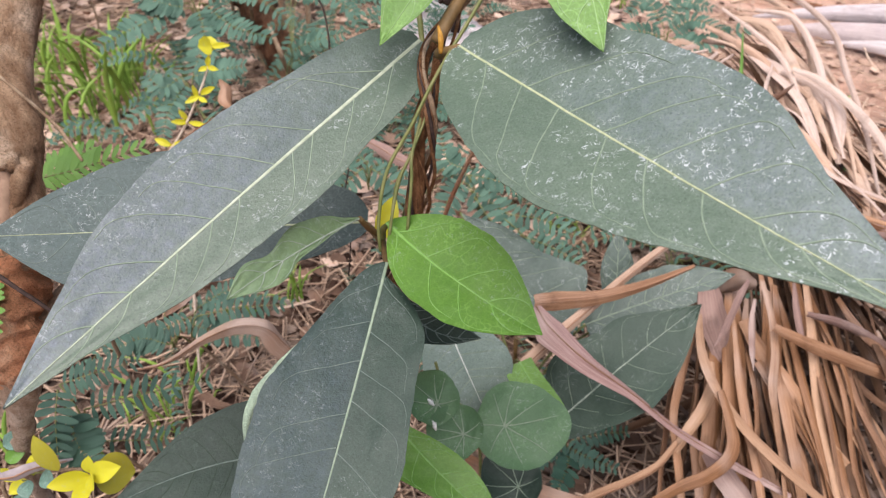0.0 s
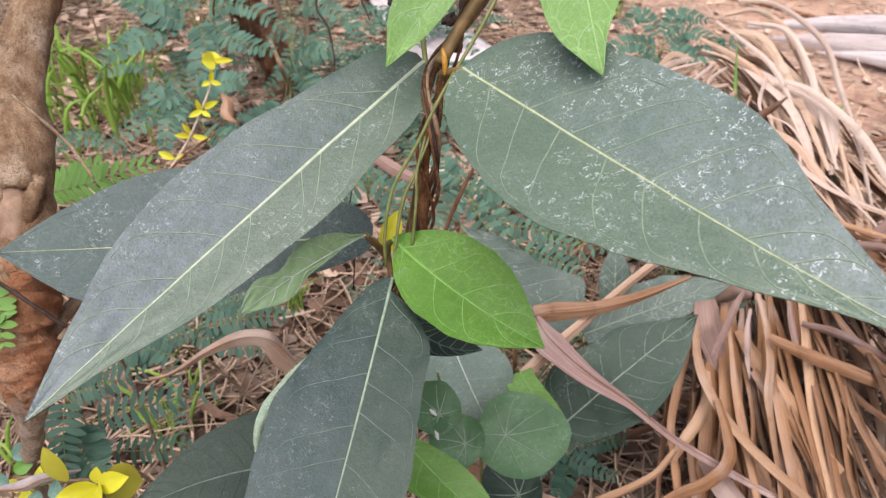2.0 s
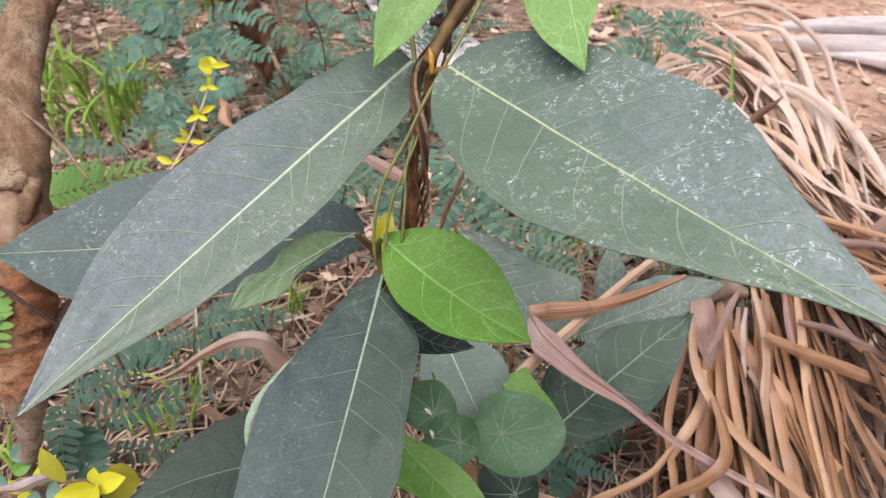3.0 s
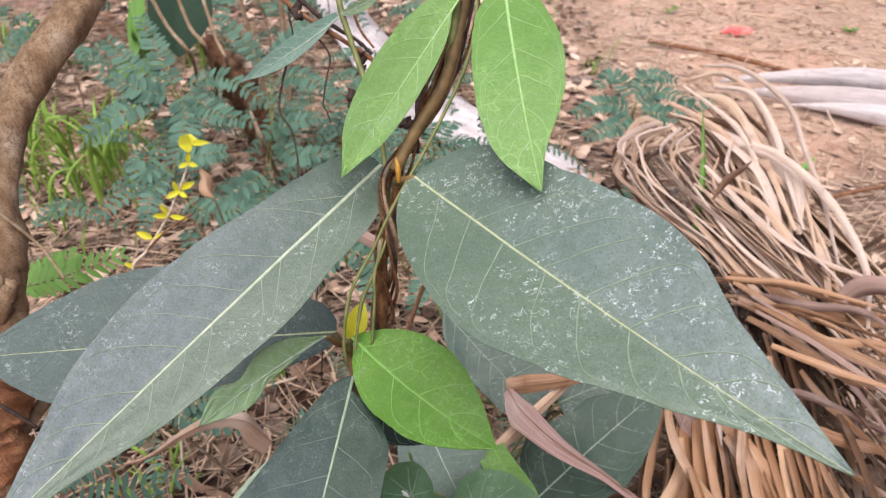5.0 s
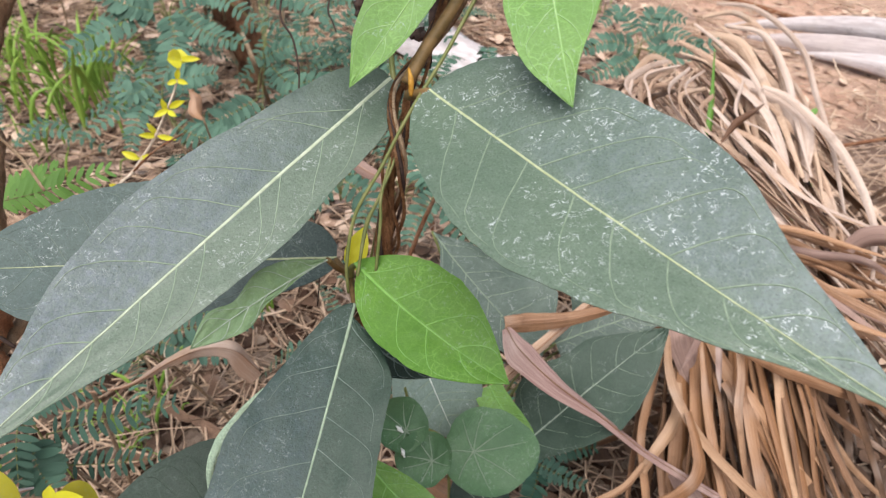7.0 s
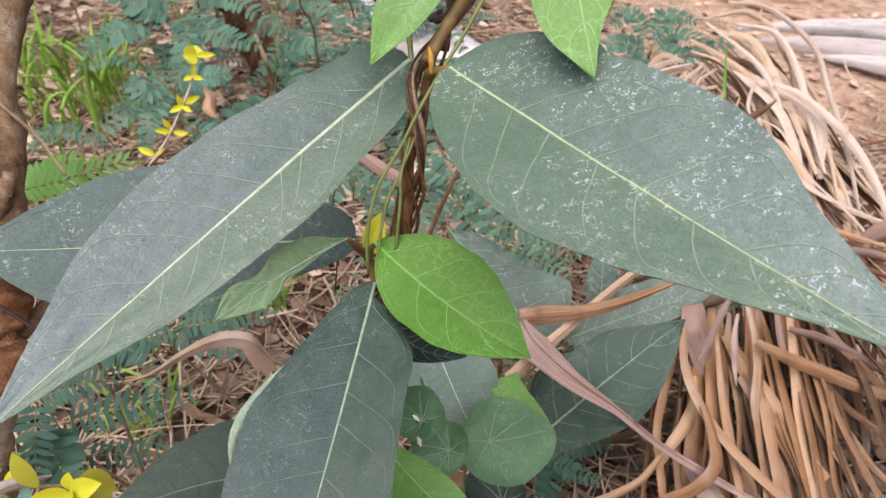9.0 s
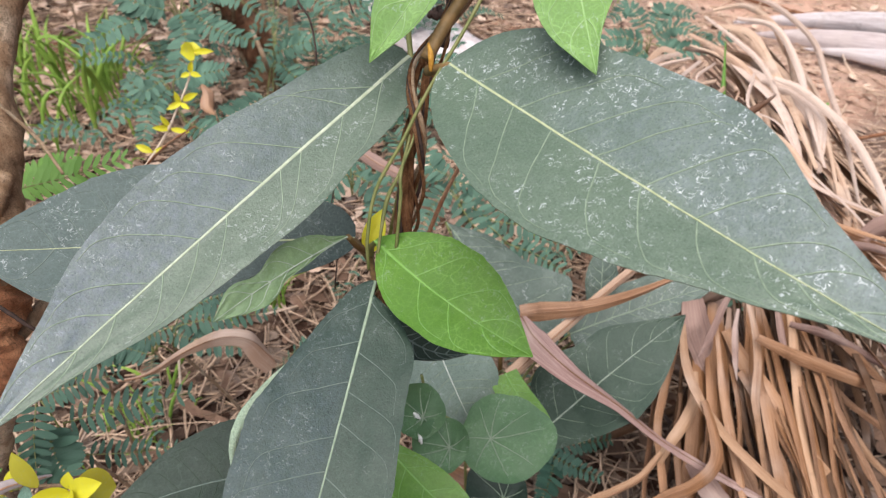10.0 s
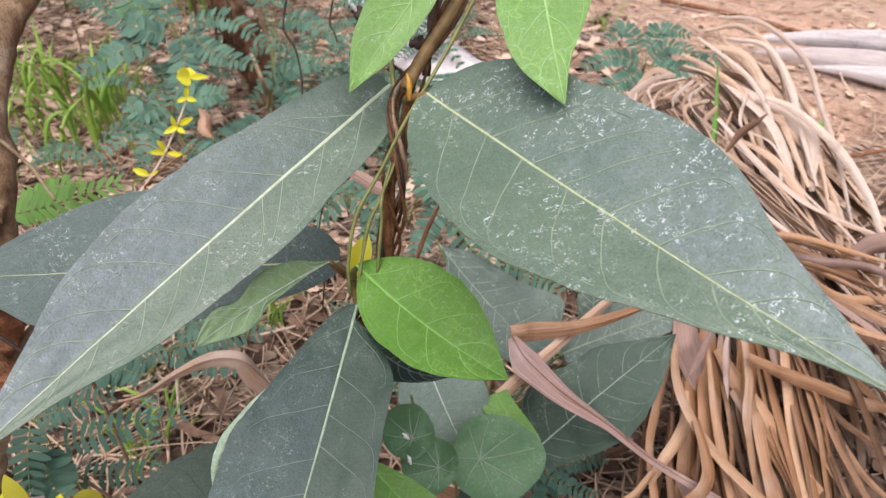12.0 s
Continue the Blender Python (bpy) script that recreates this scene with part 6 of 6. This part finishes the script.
    strand(0.0117, PALM_TAWNY, 0.60, (0.317, 0.516, 0.215), (0.318, 0.485, 0.190), (0.316, 0.454, 0.167), (0.316, 0.427, 0.147), (0.319, 0.401, 0.126), (0.324, 0.359, 0.091))
    strand(0.0136, PALM, 0.60, (0.265, 0.459, 0.176), (0.281, 0.434, 0.162), (0.302, 0.417, 0.138), (0.314, 0.397, 0.114), (0.316, 0.362, 0.086))
    strand(0.0122, PALM, 0.60, (0.270, 0.460, 0.213), (0.311, 0.458, 0.191), (0.355, 0.467, 0.165), (0.406, 0.478, 0.137), (0.473, 0.493, 0.104))
    strand(0.0084, PALM_PINK, 0.60, (0.307, 0.482, 0.208), (0.351, 0.493, 0.184), (0.391, 0.497, 0.160), (0.448, 0.501, 0.123))
    strand(0.0079, PALM, 0.60, (0.346, 0.511, 0.201), (0.371, 0.498, 0.173), (0.397, 0.492, 0.149), (0.444, 0.482, 0.109))
    strand(0.0070, PALM_DULL, 0.60, (0.338, 0.479, 0.156), (0.354, 0.450, 0.122), (0.373, 0.427, 0.090), (0.393, 0.396, 0.051))
    strand(0.0070, PALM_DULL, 0.60, (0.355, 0.489, 0.146), (0.372, 0.464, 0.114), (0.393, 0.440, 0.080), (0.429, 0.417, 0.037))
    strand(0.0079, PALM_DULL, 0.60, (0.326, 0.473, 0.162), (0.334, 0.438, 0.129), (0.342, 0.407, 0.100), (0.347, 0.373, 0.070))
    strand(0.0061, PALM_DULL, 0.60, (0.363, 0.488, 0.139), (0.390, 0.479, 0.112), (0.430, 0.475, 0.081), (0.487, 0.472, 0.040))
    strand(0.0098, PALM_TAWNY, 0.60, (0.324, 0.411, 0.125), (0.338, 0.403, 0.108), (0.352, 0.391, 0.089), (0.351, 0.367, 0.072))
    strand(0.0196, PALM_PINK, 0.60, (0.213, 0.396, 0.137), (0.227, 0.376, 0.127), (0.238, 0.357, 0.117), (0.246, 0.335, 0.105))
    strand(0.0103, PALM_DULL, 0.60, (0.225, 0.450, 0.157), (0.229, 0.418, 0.138), (0.232, 0.390, 0.122), (0.231, 0.352, 0.102))
    strand(0.0094, PALM_DULL, 0.60, (0.217, 0.452, 0.156), (0.209, 0.419, 0.137), (0.208, 0.391, 0.121), (0.205, 0.353, 0.100))
    strand(0.0117, PALM, 0.60, (0.243, 0.468, 0.173), (0.245, 0.439, 0.155), (0.254, 0.407, 0.137), (0.264, 0.380, 0.122), (0.273, 0.350, 0.105))
    strand(0.0117, PALM, 0.60, (0.274, 0.441, 0.154), (0.287, 0.412, 0.138), (0.302, 0.393, 0.111), (0.313, 0.365, 0.082))
    strand(0.0084, PALM_DULL, 0.60, (0.195, 0.452, 0.156), (0.186, 0.419, 0.137), (0.179, 0.391, 0.121), (0.172, 0.353, 0.100))
    strand(0.0103, PALM_DULL, 0.60, (0.307, 0.473, 0.162), (0.307, 0.442, 0.138), (0.300, 0.410, 0.119), (0.286, 0.358, 0.093))
    strand(0.0075, PALM, 0.60, (0.258, 0.414, 0.143), (0.252, 0.386, 0.128), (0.241, 0.349, 0.107))
    strand(0.0061, PALM_TAWNY, 0.60, (0.355, 0.464, 0.135), (0.379, 0.453, 0.110), (0.402, 0.439, 0.082), (0.441, 0.429, 0.047))
    strand(0.0065, PALM_PINK, 0.05, (0.264, 0.491, 0.217), (0.257, 0.465, 0.201), (0.253, 0.439, 0.185))
    strand(0.0070, PALM_PINK, 0.05, (0.302, 0.508, 0.221), (0.302, 0.486, 0.204), (0.304, 0.468, 0.188))
    strand(0.0079, PALM_PINK, 0.05, (0.257, 0.498, 0.232), (0.241, 0.475, 0.218), (0.220, 0.449, 0.202))
    add_ribbon("bract", heap, [np.array(p) - o for p in ((0.229, 0.502, 0.218), (0.234, 0.486, 0.196), (0.243, 0.469, 0.174), (0.253, 0.450, 0.148))], 0.0299, PALM_PINK, "broad pinkish dry bract", keel=0.35, twist=0.1, seed=8, taper=(0.7, 1.0, 0.75, 0.06), count=30)
    add_ribbon("bract", heap, [np.array(p) - o for p in ((0.240, 0.512, 0.206), (0.257, 0.518, 0.214), (0.274, 0.516, 0.212))], 0.022, PALM_DARK, "dark curled bract at the hub", keel=0.8, twist=0.4, seed=9, taper=(0.6, 1.0, 0.4))
    for pts, w in ((((0.290, 0.580, 0.256), (0.349, 0.575, 0.251), (0.421, 0.546, 0.245)), 0.0065), (((0.305, 0.499, 0.242), (0.347, 0.472, 0.239), (0.391, 0.445, 0.237)), 0.0075)):
        add_ribbon("leaflet", heap, [np.array(p) - o for p in pts], w, PALM, "", keel=0.5, twist=0.8, seed=w * 700, taper=(0.7, 1.0, 0.4))
    add_ribbon("leaf_tip", heap, [np.array(p) - o for p in ((0.325, 0.724, 0.259), (0.344, 0.735, 0.277), (0.364, 0.737, 0.298))], 0.014, DEAD_TIP, "dark upturned dry tip", keel=0.6, seed=4, taper=(0.2, 0.8, 0.1))
    add_ribbon("leaf_tip", heap, [np.array(p) - o for p in ((0.417, 0.583, 0.193), (0.426, 0.597, 0.214), (0.445, 0.586, 0.235), (0.475, 0.560, 0.233))], 0.024, PALM_PINK, "broad pale curled leaf end", keel=0.6, twist=0.9, seed=5, taper=(0.3, 1.0, 0.6))
    add_ribbon("bract", heap, [np.array(p) - o for p in ((0.378, 0.915, 0.258), (0.420, 0.870, 0.247), (0.447, 0.811, 0.231), (0.448, 0.755, 0.201))], 0.030, PALM_BLEACHED, "bleached broad bract", keel=0.7, twist=0.3, seed=6, taper=(0.5, 1.0, 0.2))
    add_ribbon("bract", heap, [np.array(p) - o for p in ((0.404, 0.862, 0.255), (0.435, 0.835, 0.252), (0.445, 0.788, 0.240), (0.433, 0.727, 0.209))], 0.020, PALM_BLEACHED, "bleached broad bract", keel=0.5, twist=0.4, seed=17, taper=(0.3, 0.9, 1.0, 0.25), count=30)
    add_ribbon("bract", heap, [np.array(p) - o for p in ((0.372, 0.944, 0.264), (0.388, 0.879, 0.261), (0.409, 0.810, 0.253), (0.416, 0.756, 0.231), (0.410, 0.715, 0.209))], 0.022, PALM_BLEACHED, "bleached broad bract", keel=0.5, twist=0.4, seed=16, taper=(0.3, 0.9, 1.0, 0.25), count=30)
    stem("stalk", heap, [np.array(p) - o for p in ((0.599, 0.992, 0.100), (0.660, 1.011, 0.100), (0.783, 1.034, 0.110))], (0.003, 0.003, 0.003), TWIG_RED, "thin brown stalk", 6, 12)
    return heap


build_palm_heap()


# ---- single dry leaves ----
def dry_leaf(label, pts, width, material, **kw):
    ob = thing("dry_leaf", label, "dry leaf", pts[0])
    o = np.array(pts[0])
    v, f, uv = ribbon([np.array(p) - o for p in pts], width, **kw)
    blade = part("blade", mesh("blade", v, f, material, uv, True, 50), ob)
    cols, count = kw.get("cols", 7), kw.get("count", 22)
    rib = [v[i * cols + cols // 2] for i in range(0, count, 2)]
    rv, rf, ruv = tube(rib, (0.0007, 0.0006, 0.0003), 6, 40)
    part("midrib", mesh("midrib", rv, rf, PALM_DULL, ruv), blade, "dull brown midrib")
    return ob


dry_leaf("long brown dry palm leaflet, folded over", ((0.207, 0.495, 0.249), (0.167, 0.478, 0.244), (0.124, 0.464, 0.242), (0.090, 0.458, 0.242), (0.072, 0.454, 0.245)), 0.0145, PALM, keel=0.35, twist=-0.3, seed=1, taper=(0.25, 0.6, 0.8, 1.1, 0.9), round_off=1.0)
dry_leaf("pinkish dry palm leaflet hanging from its fold", ((0.073, 0.453, 0.243), (0.083, 0.434, 0.236), (0.108, 0.408, 0.226), (0.144, 0.397, 0.203), (0.182, 0.391, 0.170), (0.221, 0.380, 0.148), (0.268, 0.357, 0.133)), 0.0215, PALM_ROSE, keel=0.55, twist=0.2, seed=2, taper=(0.35, 1.15, 0.78, 0.36, 0.30, 0.34, 0.22), count=44, cols=9, round_off=1.0)
dry_leaf("pale brown dry palm leaflet leaning on the heap", ((0.191, 0.514, 0.259), (0.151, 0.489, 0.243), (0.102, 0.451, 0.225), (0.065, 0.424, 0.205), (0.042, 0.410, 0.188)), 0.013, PALM_PALE, keel=0.3, seed=3, taper=(0.6, 0.8, 1.25))
dry_leaf("brown dry leaflet bent along the ground", ((0.091, 0.349, 0.106), (0.109, 0.359, 0.119), (0.126, 0.364, 0.126), (0.146, 0.369, 0.133), (0.168, 0.377, 0.143), (0.184, 0.388, 0.158)), 0.0100, PALM_TAWNY, keel=0.4, seed=4, taper=(0.9, 1.0, 0.6), count=34)
dry_leaf("broad brown dry leaf low behind the leaves", ((0.007, 0.394, 0.132), (0.034, 0.372, 0.136), (0.074, 0.342, 0.146), (0.106, 0.332, 0.150)), 0.028, PALM_UMBER, keel=0.3, seed=5, taper=(0.5, 1.0, 0.6))
dry_leaf("curled pinkish-brown dead leaf hanging among seedlings", ((-0.243, 0.400, 0.224), (-0.206, 0.400, 0.232), (-0.175, 0.407, 0.249), (-0.150, 0.413, 0.258), (-0.131, 0.416, 0.254), (-0.121, 0.421, 0.235), (-0.115, 0.423, 0.221)), 0.0160, PALM_TAN, keel=0.85, twist=0.9, seed=6, taper=(0.05, 0.16, 0.42, 0.75, 0.85, 1.2, 1.0), count=44, cols=9, round_off=1.0)
orange_leaf = dry_leaf("orange-brown dead leaf by the yellow shoot", ((-0.230, 0.736, 0.304), (-0.225, 0.730, 0.296), (-0.222, 0.724, 0.288), (-0.216, 0.718, 0.280)), 0.0150, PALM, keel=0.6, twist=0.6, seed=7, taper=(0.2, 0.8, 1.0, 0.2))
stem("stalk", orange_leaf, [np.array(p) for p in ((0.014, -0.018, -0.022), (0.020, 0.010, -0.14), (0.016, 0.030, -0.32))], (0.0010, 0.0012, 0.0014), TWIG, "thin dry stalk", 6, 20)
dry_leaf("pinkish dry strip behind the vine stems", ((-0.083, 0.691, 0.260), (-0.053, 0.672, 0.252), (-0.025, 0.654, 0.246)), 0.014, PALM_PINK, keel=0.3, seed=8, taper=(0.5, 1.0, 0.6))


# ---- sticks, stump, sheath and scraps ----
def stick(label, pts, radii, material, seed=0, rough=0.3):
    ob = thing("stick", label, "stick", pts[0])
    o = np.array(pts[0])
    stem("stick_body", ob, [np.array(p) - o for p in pts], radii, material, "", 8, 30, rough, seed)
    return ob


stick("reddish twig standing behind the vine", ((0.025, 0.425, 0.411), (0.012, 0.427, 0.378), (0.006, 0.428, 0.361), (0.000, 0.428, 0.342), (-0.010, 0.428, 0.306)), (0.0013, 0.0015, 0.0015), TWIG_RED, 1)
stick("thin dry twig leaning against the tree trunk", ((-0.231, 0.364, 0.483), (-0.217, 0.360, 0.470), (-0.204, 0.360, 0.452), (-0.196, 0.354, 0.445), (-0.188, 0.347, 0.436)), (0.0009, 0.0010, 0.0008), TWIG, 2)
stick("thin dark twig crossing the trunk", ((-0.245, 0.308, 0.407), (-0.228, 0.302, 0.399), (-0.213, 0.296, 0.391), (-0.198, 0.293, 0.378)), (0.0010, 0.0012, 0.0010), STEM_DARK, 3)
stick("thin dark hanging fibre", ((-0.054, 0.379, 0.412), (-0.056, 0.370, 0.400), (-0.053, 0.355, 0.381), (-0.054, 0.342, 0.363)), (0.0004, 0.0004, 0.0004), STEM_DARK, 4)
stick("pale dry stalk on the ground", ((0.126, 0.752, 0.020), (0.172, 0.824, 0.020), (0.218, 0.877, 0.020)), (0.003, 0.003, 0.003), TWIG, 5)
stick("brown fallen stick on bare soil", ((0.605, 1.986, 0.020), (0.783, 1.846, 0.020), (0.926, 1.685, 0.020)), (0.006, 0.006, 0.005), TWIG_RED, 6)


def build_stump():
    stump = thing("old_stump", "weathered reddish-brown stump among seedlings", "stump", (-0.344, 1.389, 0.000))
    stem("stump_body", stump, [np.array(p) for p in ((0.05, 0, -0.03), (0.03, 0.0, 0.08), (-0.01, 0.0, 0.17), (-0.04, 0.0, 0.24))], (0.036, 0.031, 0.027, 0.012), STUMP_BARK, "", 14, 40, 0.8, 8)
    for k, (a, b) in enumerate(((0.07, 0.02), (0.09, 0.10), (0.02, -0.09))):
        stem("shoot", stump, [np.array((a, 0.0, -0.02)), np.array(((a + b) / 2, 0.01, 0.16)), np.array((b, 0.02, 0.36))], (0.006, 0.005, 0.004), TWIG, "straight pale brown shoot", 7, 20, 0.2, k)
    return stump


build_stump()


def shell(label, name, pts, width, depth, material, seed, count=36, cols=13, taper=(0.15, 1.0, 0.3)):
    """A boat-shaped sheath lying on the ground."""
    ob = thing(name, label, "palm sheath", pts[0])
    o = np.array(pts[0])
    v, f, uv = ribbon([np.array(p) - o for p in pts], width, count, depth, 0.0, 0.003, taper, cols, seed)
    part("husk", mesh("husk", v, f, material, uv), ob)
    return ob


shell("bleached grey-pink palm sheath lying on the soil", "palm_sheath", ((0.684, 1.662, 0.030), (0.797, 1.612, 0.056), (0.916, 1.547, 0.072), (1.033, 1.449, 0.076), (1.190, 1.368, 0.070)), 0.105, 0.35, SHEATH, 3.0, taper=(0.05, 0.45, 1.0))
# this layer's darker colour stands in for the shade under the sheath
shell("middle layer of the fallen palm sheath, coloured as its shaded underside", "palm_sheath", ((0.720, 1.618, 0.022), (0.812, 1.566, 0.034), (0.918, 1.494, 0.040), (1.030, 1.398, 0.042), (1.180, 1.316, 0.040)), 0.110, 0.3, SHEATH_DARK, 6.0, taper=(0.05, 0.6, 1.0))
shell("bleached torn strip of palm sheath on the soil", "palm_sheath", ((0.800, 1.548, 0.018), (0.905, 1.476, 0.030), (1.020, 1.380, 0.036), (1.170, 1.296, 0.036)), 0.058, 0.4, SHEATH, 8.0, taper=(0.05, 0.8, 1.0))
shell("whitish weathered palm sheath lying behind the vine", "palm_sheath", ((-0.285, 2.516, 0.060), (-0.142, 2.035, 0.060), (0.018, 1.583, 0.060), (0.150, 1.407, 0.050), (0.235, 1.312, 0.036), (0.310, 1.215, 0.022)), 0.19, 0.4, SHEATH, 5.0, taper=(0.7, 1.0, 0.95, 0.35))


def build_scrap():
    scrap = thing("red_scrap", "small crumpled faded red scrap on the soil", "litter", (0.865, 2.057, 0.012))
    pts = [np.array((-0.10, 0.02, 0.0)), np.array((-0.03, 0.0, 0.02)), np.array((0.04, 0.005, 0.012)), np.array((0.10, -0.01, 0.02))]
    pts = [0.42 * p for p in pts]
    v, f, uv = ribbon(pts, 0.028, 20, 0.5, 0.5, 0.001, (0.3, 1.0, 0.5), 7, 2.0)
    part("sheet", mesh("sheet", v, f, RED, uv), scrap)
    return scrap


build_scrap()


def dark_back_leaf():
    plant = thing("broadleaf_seedling", "dark broad-leaved seedling at the back", "seedling", (-0.611, 1.800, 0.000))
    o = np.array(plant.location)
    for k, (a, b, w) in enumerate((((-0.376, 1.308, 0.376), (-0.380, 1.201, 0.267), 0.105), ((-0.479, 1.172, 0.255), (-0.403, 1.179, 0.270), 0.03), ((-0.469, 1.347, 0.340), (-0.462, 1.230, 0.253), 0.03))):
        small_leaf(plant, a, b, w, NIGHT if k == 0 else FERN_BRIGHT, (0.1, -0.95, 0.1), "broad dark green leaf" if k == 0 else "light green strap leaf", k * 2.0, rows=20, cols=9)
    stem("stem", plant, [np.array((0, 0, -0.02)), np.array((0.02, 0.02, 0.2)), np.array((-0.376, 1.308, 0.376)) - o], (0.004, 0.004, 0.003), TWIG, "", 7, 20)
    return plant


dark_back_leaf()


def more_back():
    strap = thing("strap_leaved_plant", "light green strap-leaved plant behind the tree", "undergrowth plant", (-0.662, 1.765, 0.000))
    o = np.array(strap.location)
    root = np.array((0.0, 0.0, -0.01))
    for k, (m, t, w) in enumerate((((-0.453, 1.240, 0.287), (-0.467, 1.275, 0.340), 0.020), ((-0.431, 1.204, 0.271), (-0.446, 1.210, 0.314), 0.016), ((-0.398, 1.138, 0.280), (-0.442, 1.071, 0.285), 0.034), ((-0.437, 1.239, 0.287), (-0.409, 1.243, 0.331), 0.014))):
        m, t = np.array(m) - o, np.array(t) - o
        add_ribbon("strap_leaf", strap, [root, 0.5 * m + np.array((0.01, 0, 0.03)), m, t], w, (FERN_BRIGHT, FERN_BRIGHT, OLIVE_GREEN, FERN_BRIGHT)[k], "", keel=0.3, seed=k + 2.0, taper=(0.4, 0.9, 1.0, 0.2))
    for k, pts in enumerate((((-0.390, 1.155, 0.380), (-0.366, 1.138, 0.335), (-0.335, 1.121, 0.293), (-0.523, 1.734, 0.010)), ((-0.361, 1.188, 0.375), (-0.343, 1.167, 0.326), (-0.318, 1.153, 0.287), (-0.464, 1.662, 0.010)), ((-0.328, 1.210, 0.356), (-0.309, 1.176, 0.305), (-0.292, 1.152, 0.269), (-0.399, 1.563, 0.010)), ((-0.232, 1.000, 0.258), (-0.209, 0.955, 0.227), (-0.253, 1.244, 0.010)))):
        stick("pale brown bare stalk standing in the undergrowth", pts, (0.0028, 0.003, 0.003, 0.003), TWIG, 40 + k)
    low = thing("blue_leaved_weed", "low weed with small bluish oval leaves", "weed", (-0.281, 0.302, 0.210))
    for k, (p, q, w, m) in enumerate((((-0.275, 0.309, 0.253), (-0.260, 0.314, 0.259), 0.012, TEAL), ((-0.274, 0.304, 0.246), (-0.261, 0.307, 0.250), 0.010, FERN_BRIGHT), ((-0.245, 0.293, 0.248), (-0.233, 0.282, 0.249), 0.011, TEAL), ((-0.255, 0.290, 0.244), (-0.251, 0.280, 0.240), 0.011, TEAL), ((-0.271, 0.292, 0.247), (-0.282, 0.296, 0.252), 0.010, TEAL), ((-0.264, 0.283, 0.235), (-0.251, 0.280, 0.230), 0.012, TEAL))):
        small_leaf(low, p, q, w, m, (0.0, -0.7, 0.7), "small bluish leaf" if m is TEAL else "small green leaf", k * 1.9)
    stem("stem", low, [np.array(p) - np.array(low.location) for p in ((-0.272, 0.316, 0.245), (-0.274, 0.305, 0.230), (-0.281, 0.298, 0.204))] + [np.array((-0.01, 0.02, -0.25))], (0.0009, 0.0012, 0.0014), TWIG, "", 6, 24)
    for k, (p, q) in enumerate((((-0.264, 0.283, 0.235), (-0.269, 0.299, 0.231)), ((-0.275, 0.309, 0.253), (-0.273, 0.311, 0.238)), ((-0.274, 0.304, 0.246), (-0.273, 0.308, 0.234)), ((-0.245, 0.293, 0.248), (-0.273, 0.304, 0.229)), ((-0.255, 0.290, 0.244), (-0.274, 0.303, 0.227)), ((-0.271, 0.292, 0.247), (-0.274, 0.304, 0.230)))):
        p, q = np.array(p) - np.array(low.location), np.array(q) - np.array(low.location)
        stem("leaf_stalk", low, [q, 0.5 * (p + q), p], (0.0006, 0.0005, 0.0005), STEM_GREEN, "", 5, 8)
    dry_leaf("mauve-grey shrivelled leaf by the tree foot", ((-0.271, 0.284, 0.253), (-0.254, 0.283, 0.259), (-0.245, 0.288, 0.258), (-0.229, 0.301, 0.250)), 0.0085, MAUVE, keel=0.4, seed=9, taper=(0.5, 1.0, 0.8, 0.15))


OLIVE_GREEN = foliage("olive_green_leaf", (0.10, 0.19, 0.03), (0.17, 0.28, 0.05), 0.2)
more_back()


def weeds():
    rng = random.Random(77)
    for k, (x, y) in enumerate(((0.62, 1.05), (0.72, 1.28), (0.55, 0.92), (0.95, 1.35), (0.86, 1.02), (1.2, 2.1), (0.75, 2.3))):
        plant = thing("small_weed", "tiny green weed on the bare soil", "weed", (x, y, height_at(x, y)), "small weeds")
        for j in range(6):
            a, r = rng.uniform(0, math.tau), rng.uniform(0.018, 0.035)
            b = np.array((x, y, height_at(x, y)))
            small_leaf(plant, b + (0, 0, 0.003), b + (r * math.cos(a), r * math.sin(a), rng.uniform(0.008, 0.03)), 0.45 * r, FERN_BRIGHT, (0, -0.2, 1.0), "", j, cols=5, rows=8)


weeds()
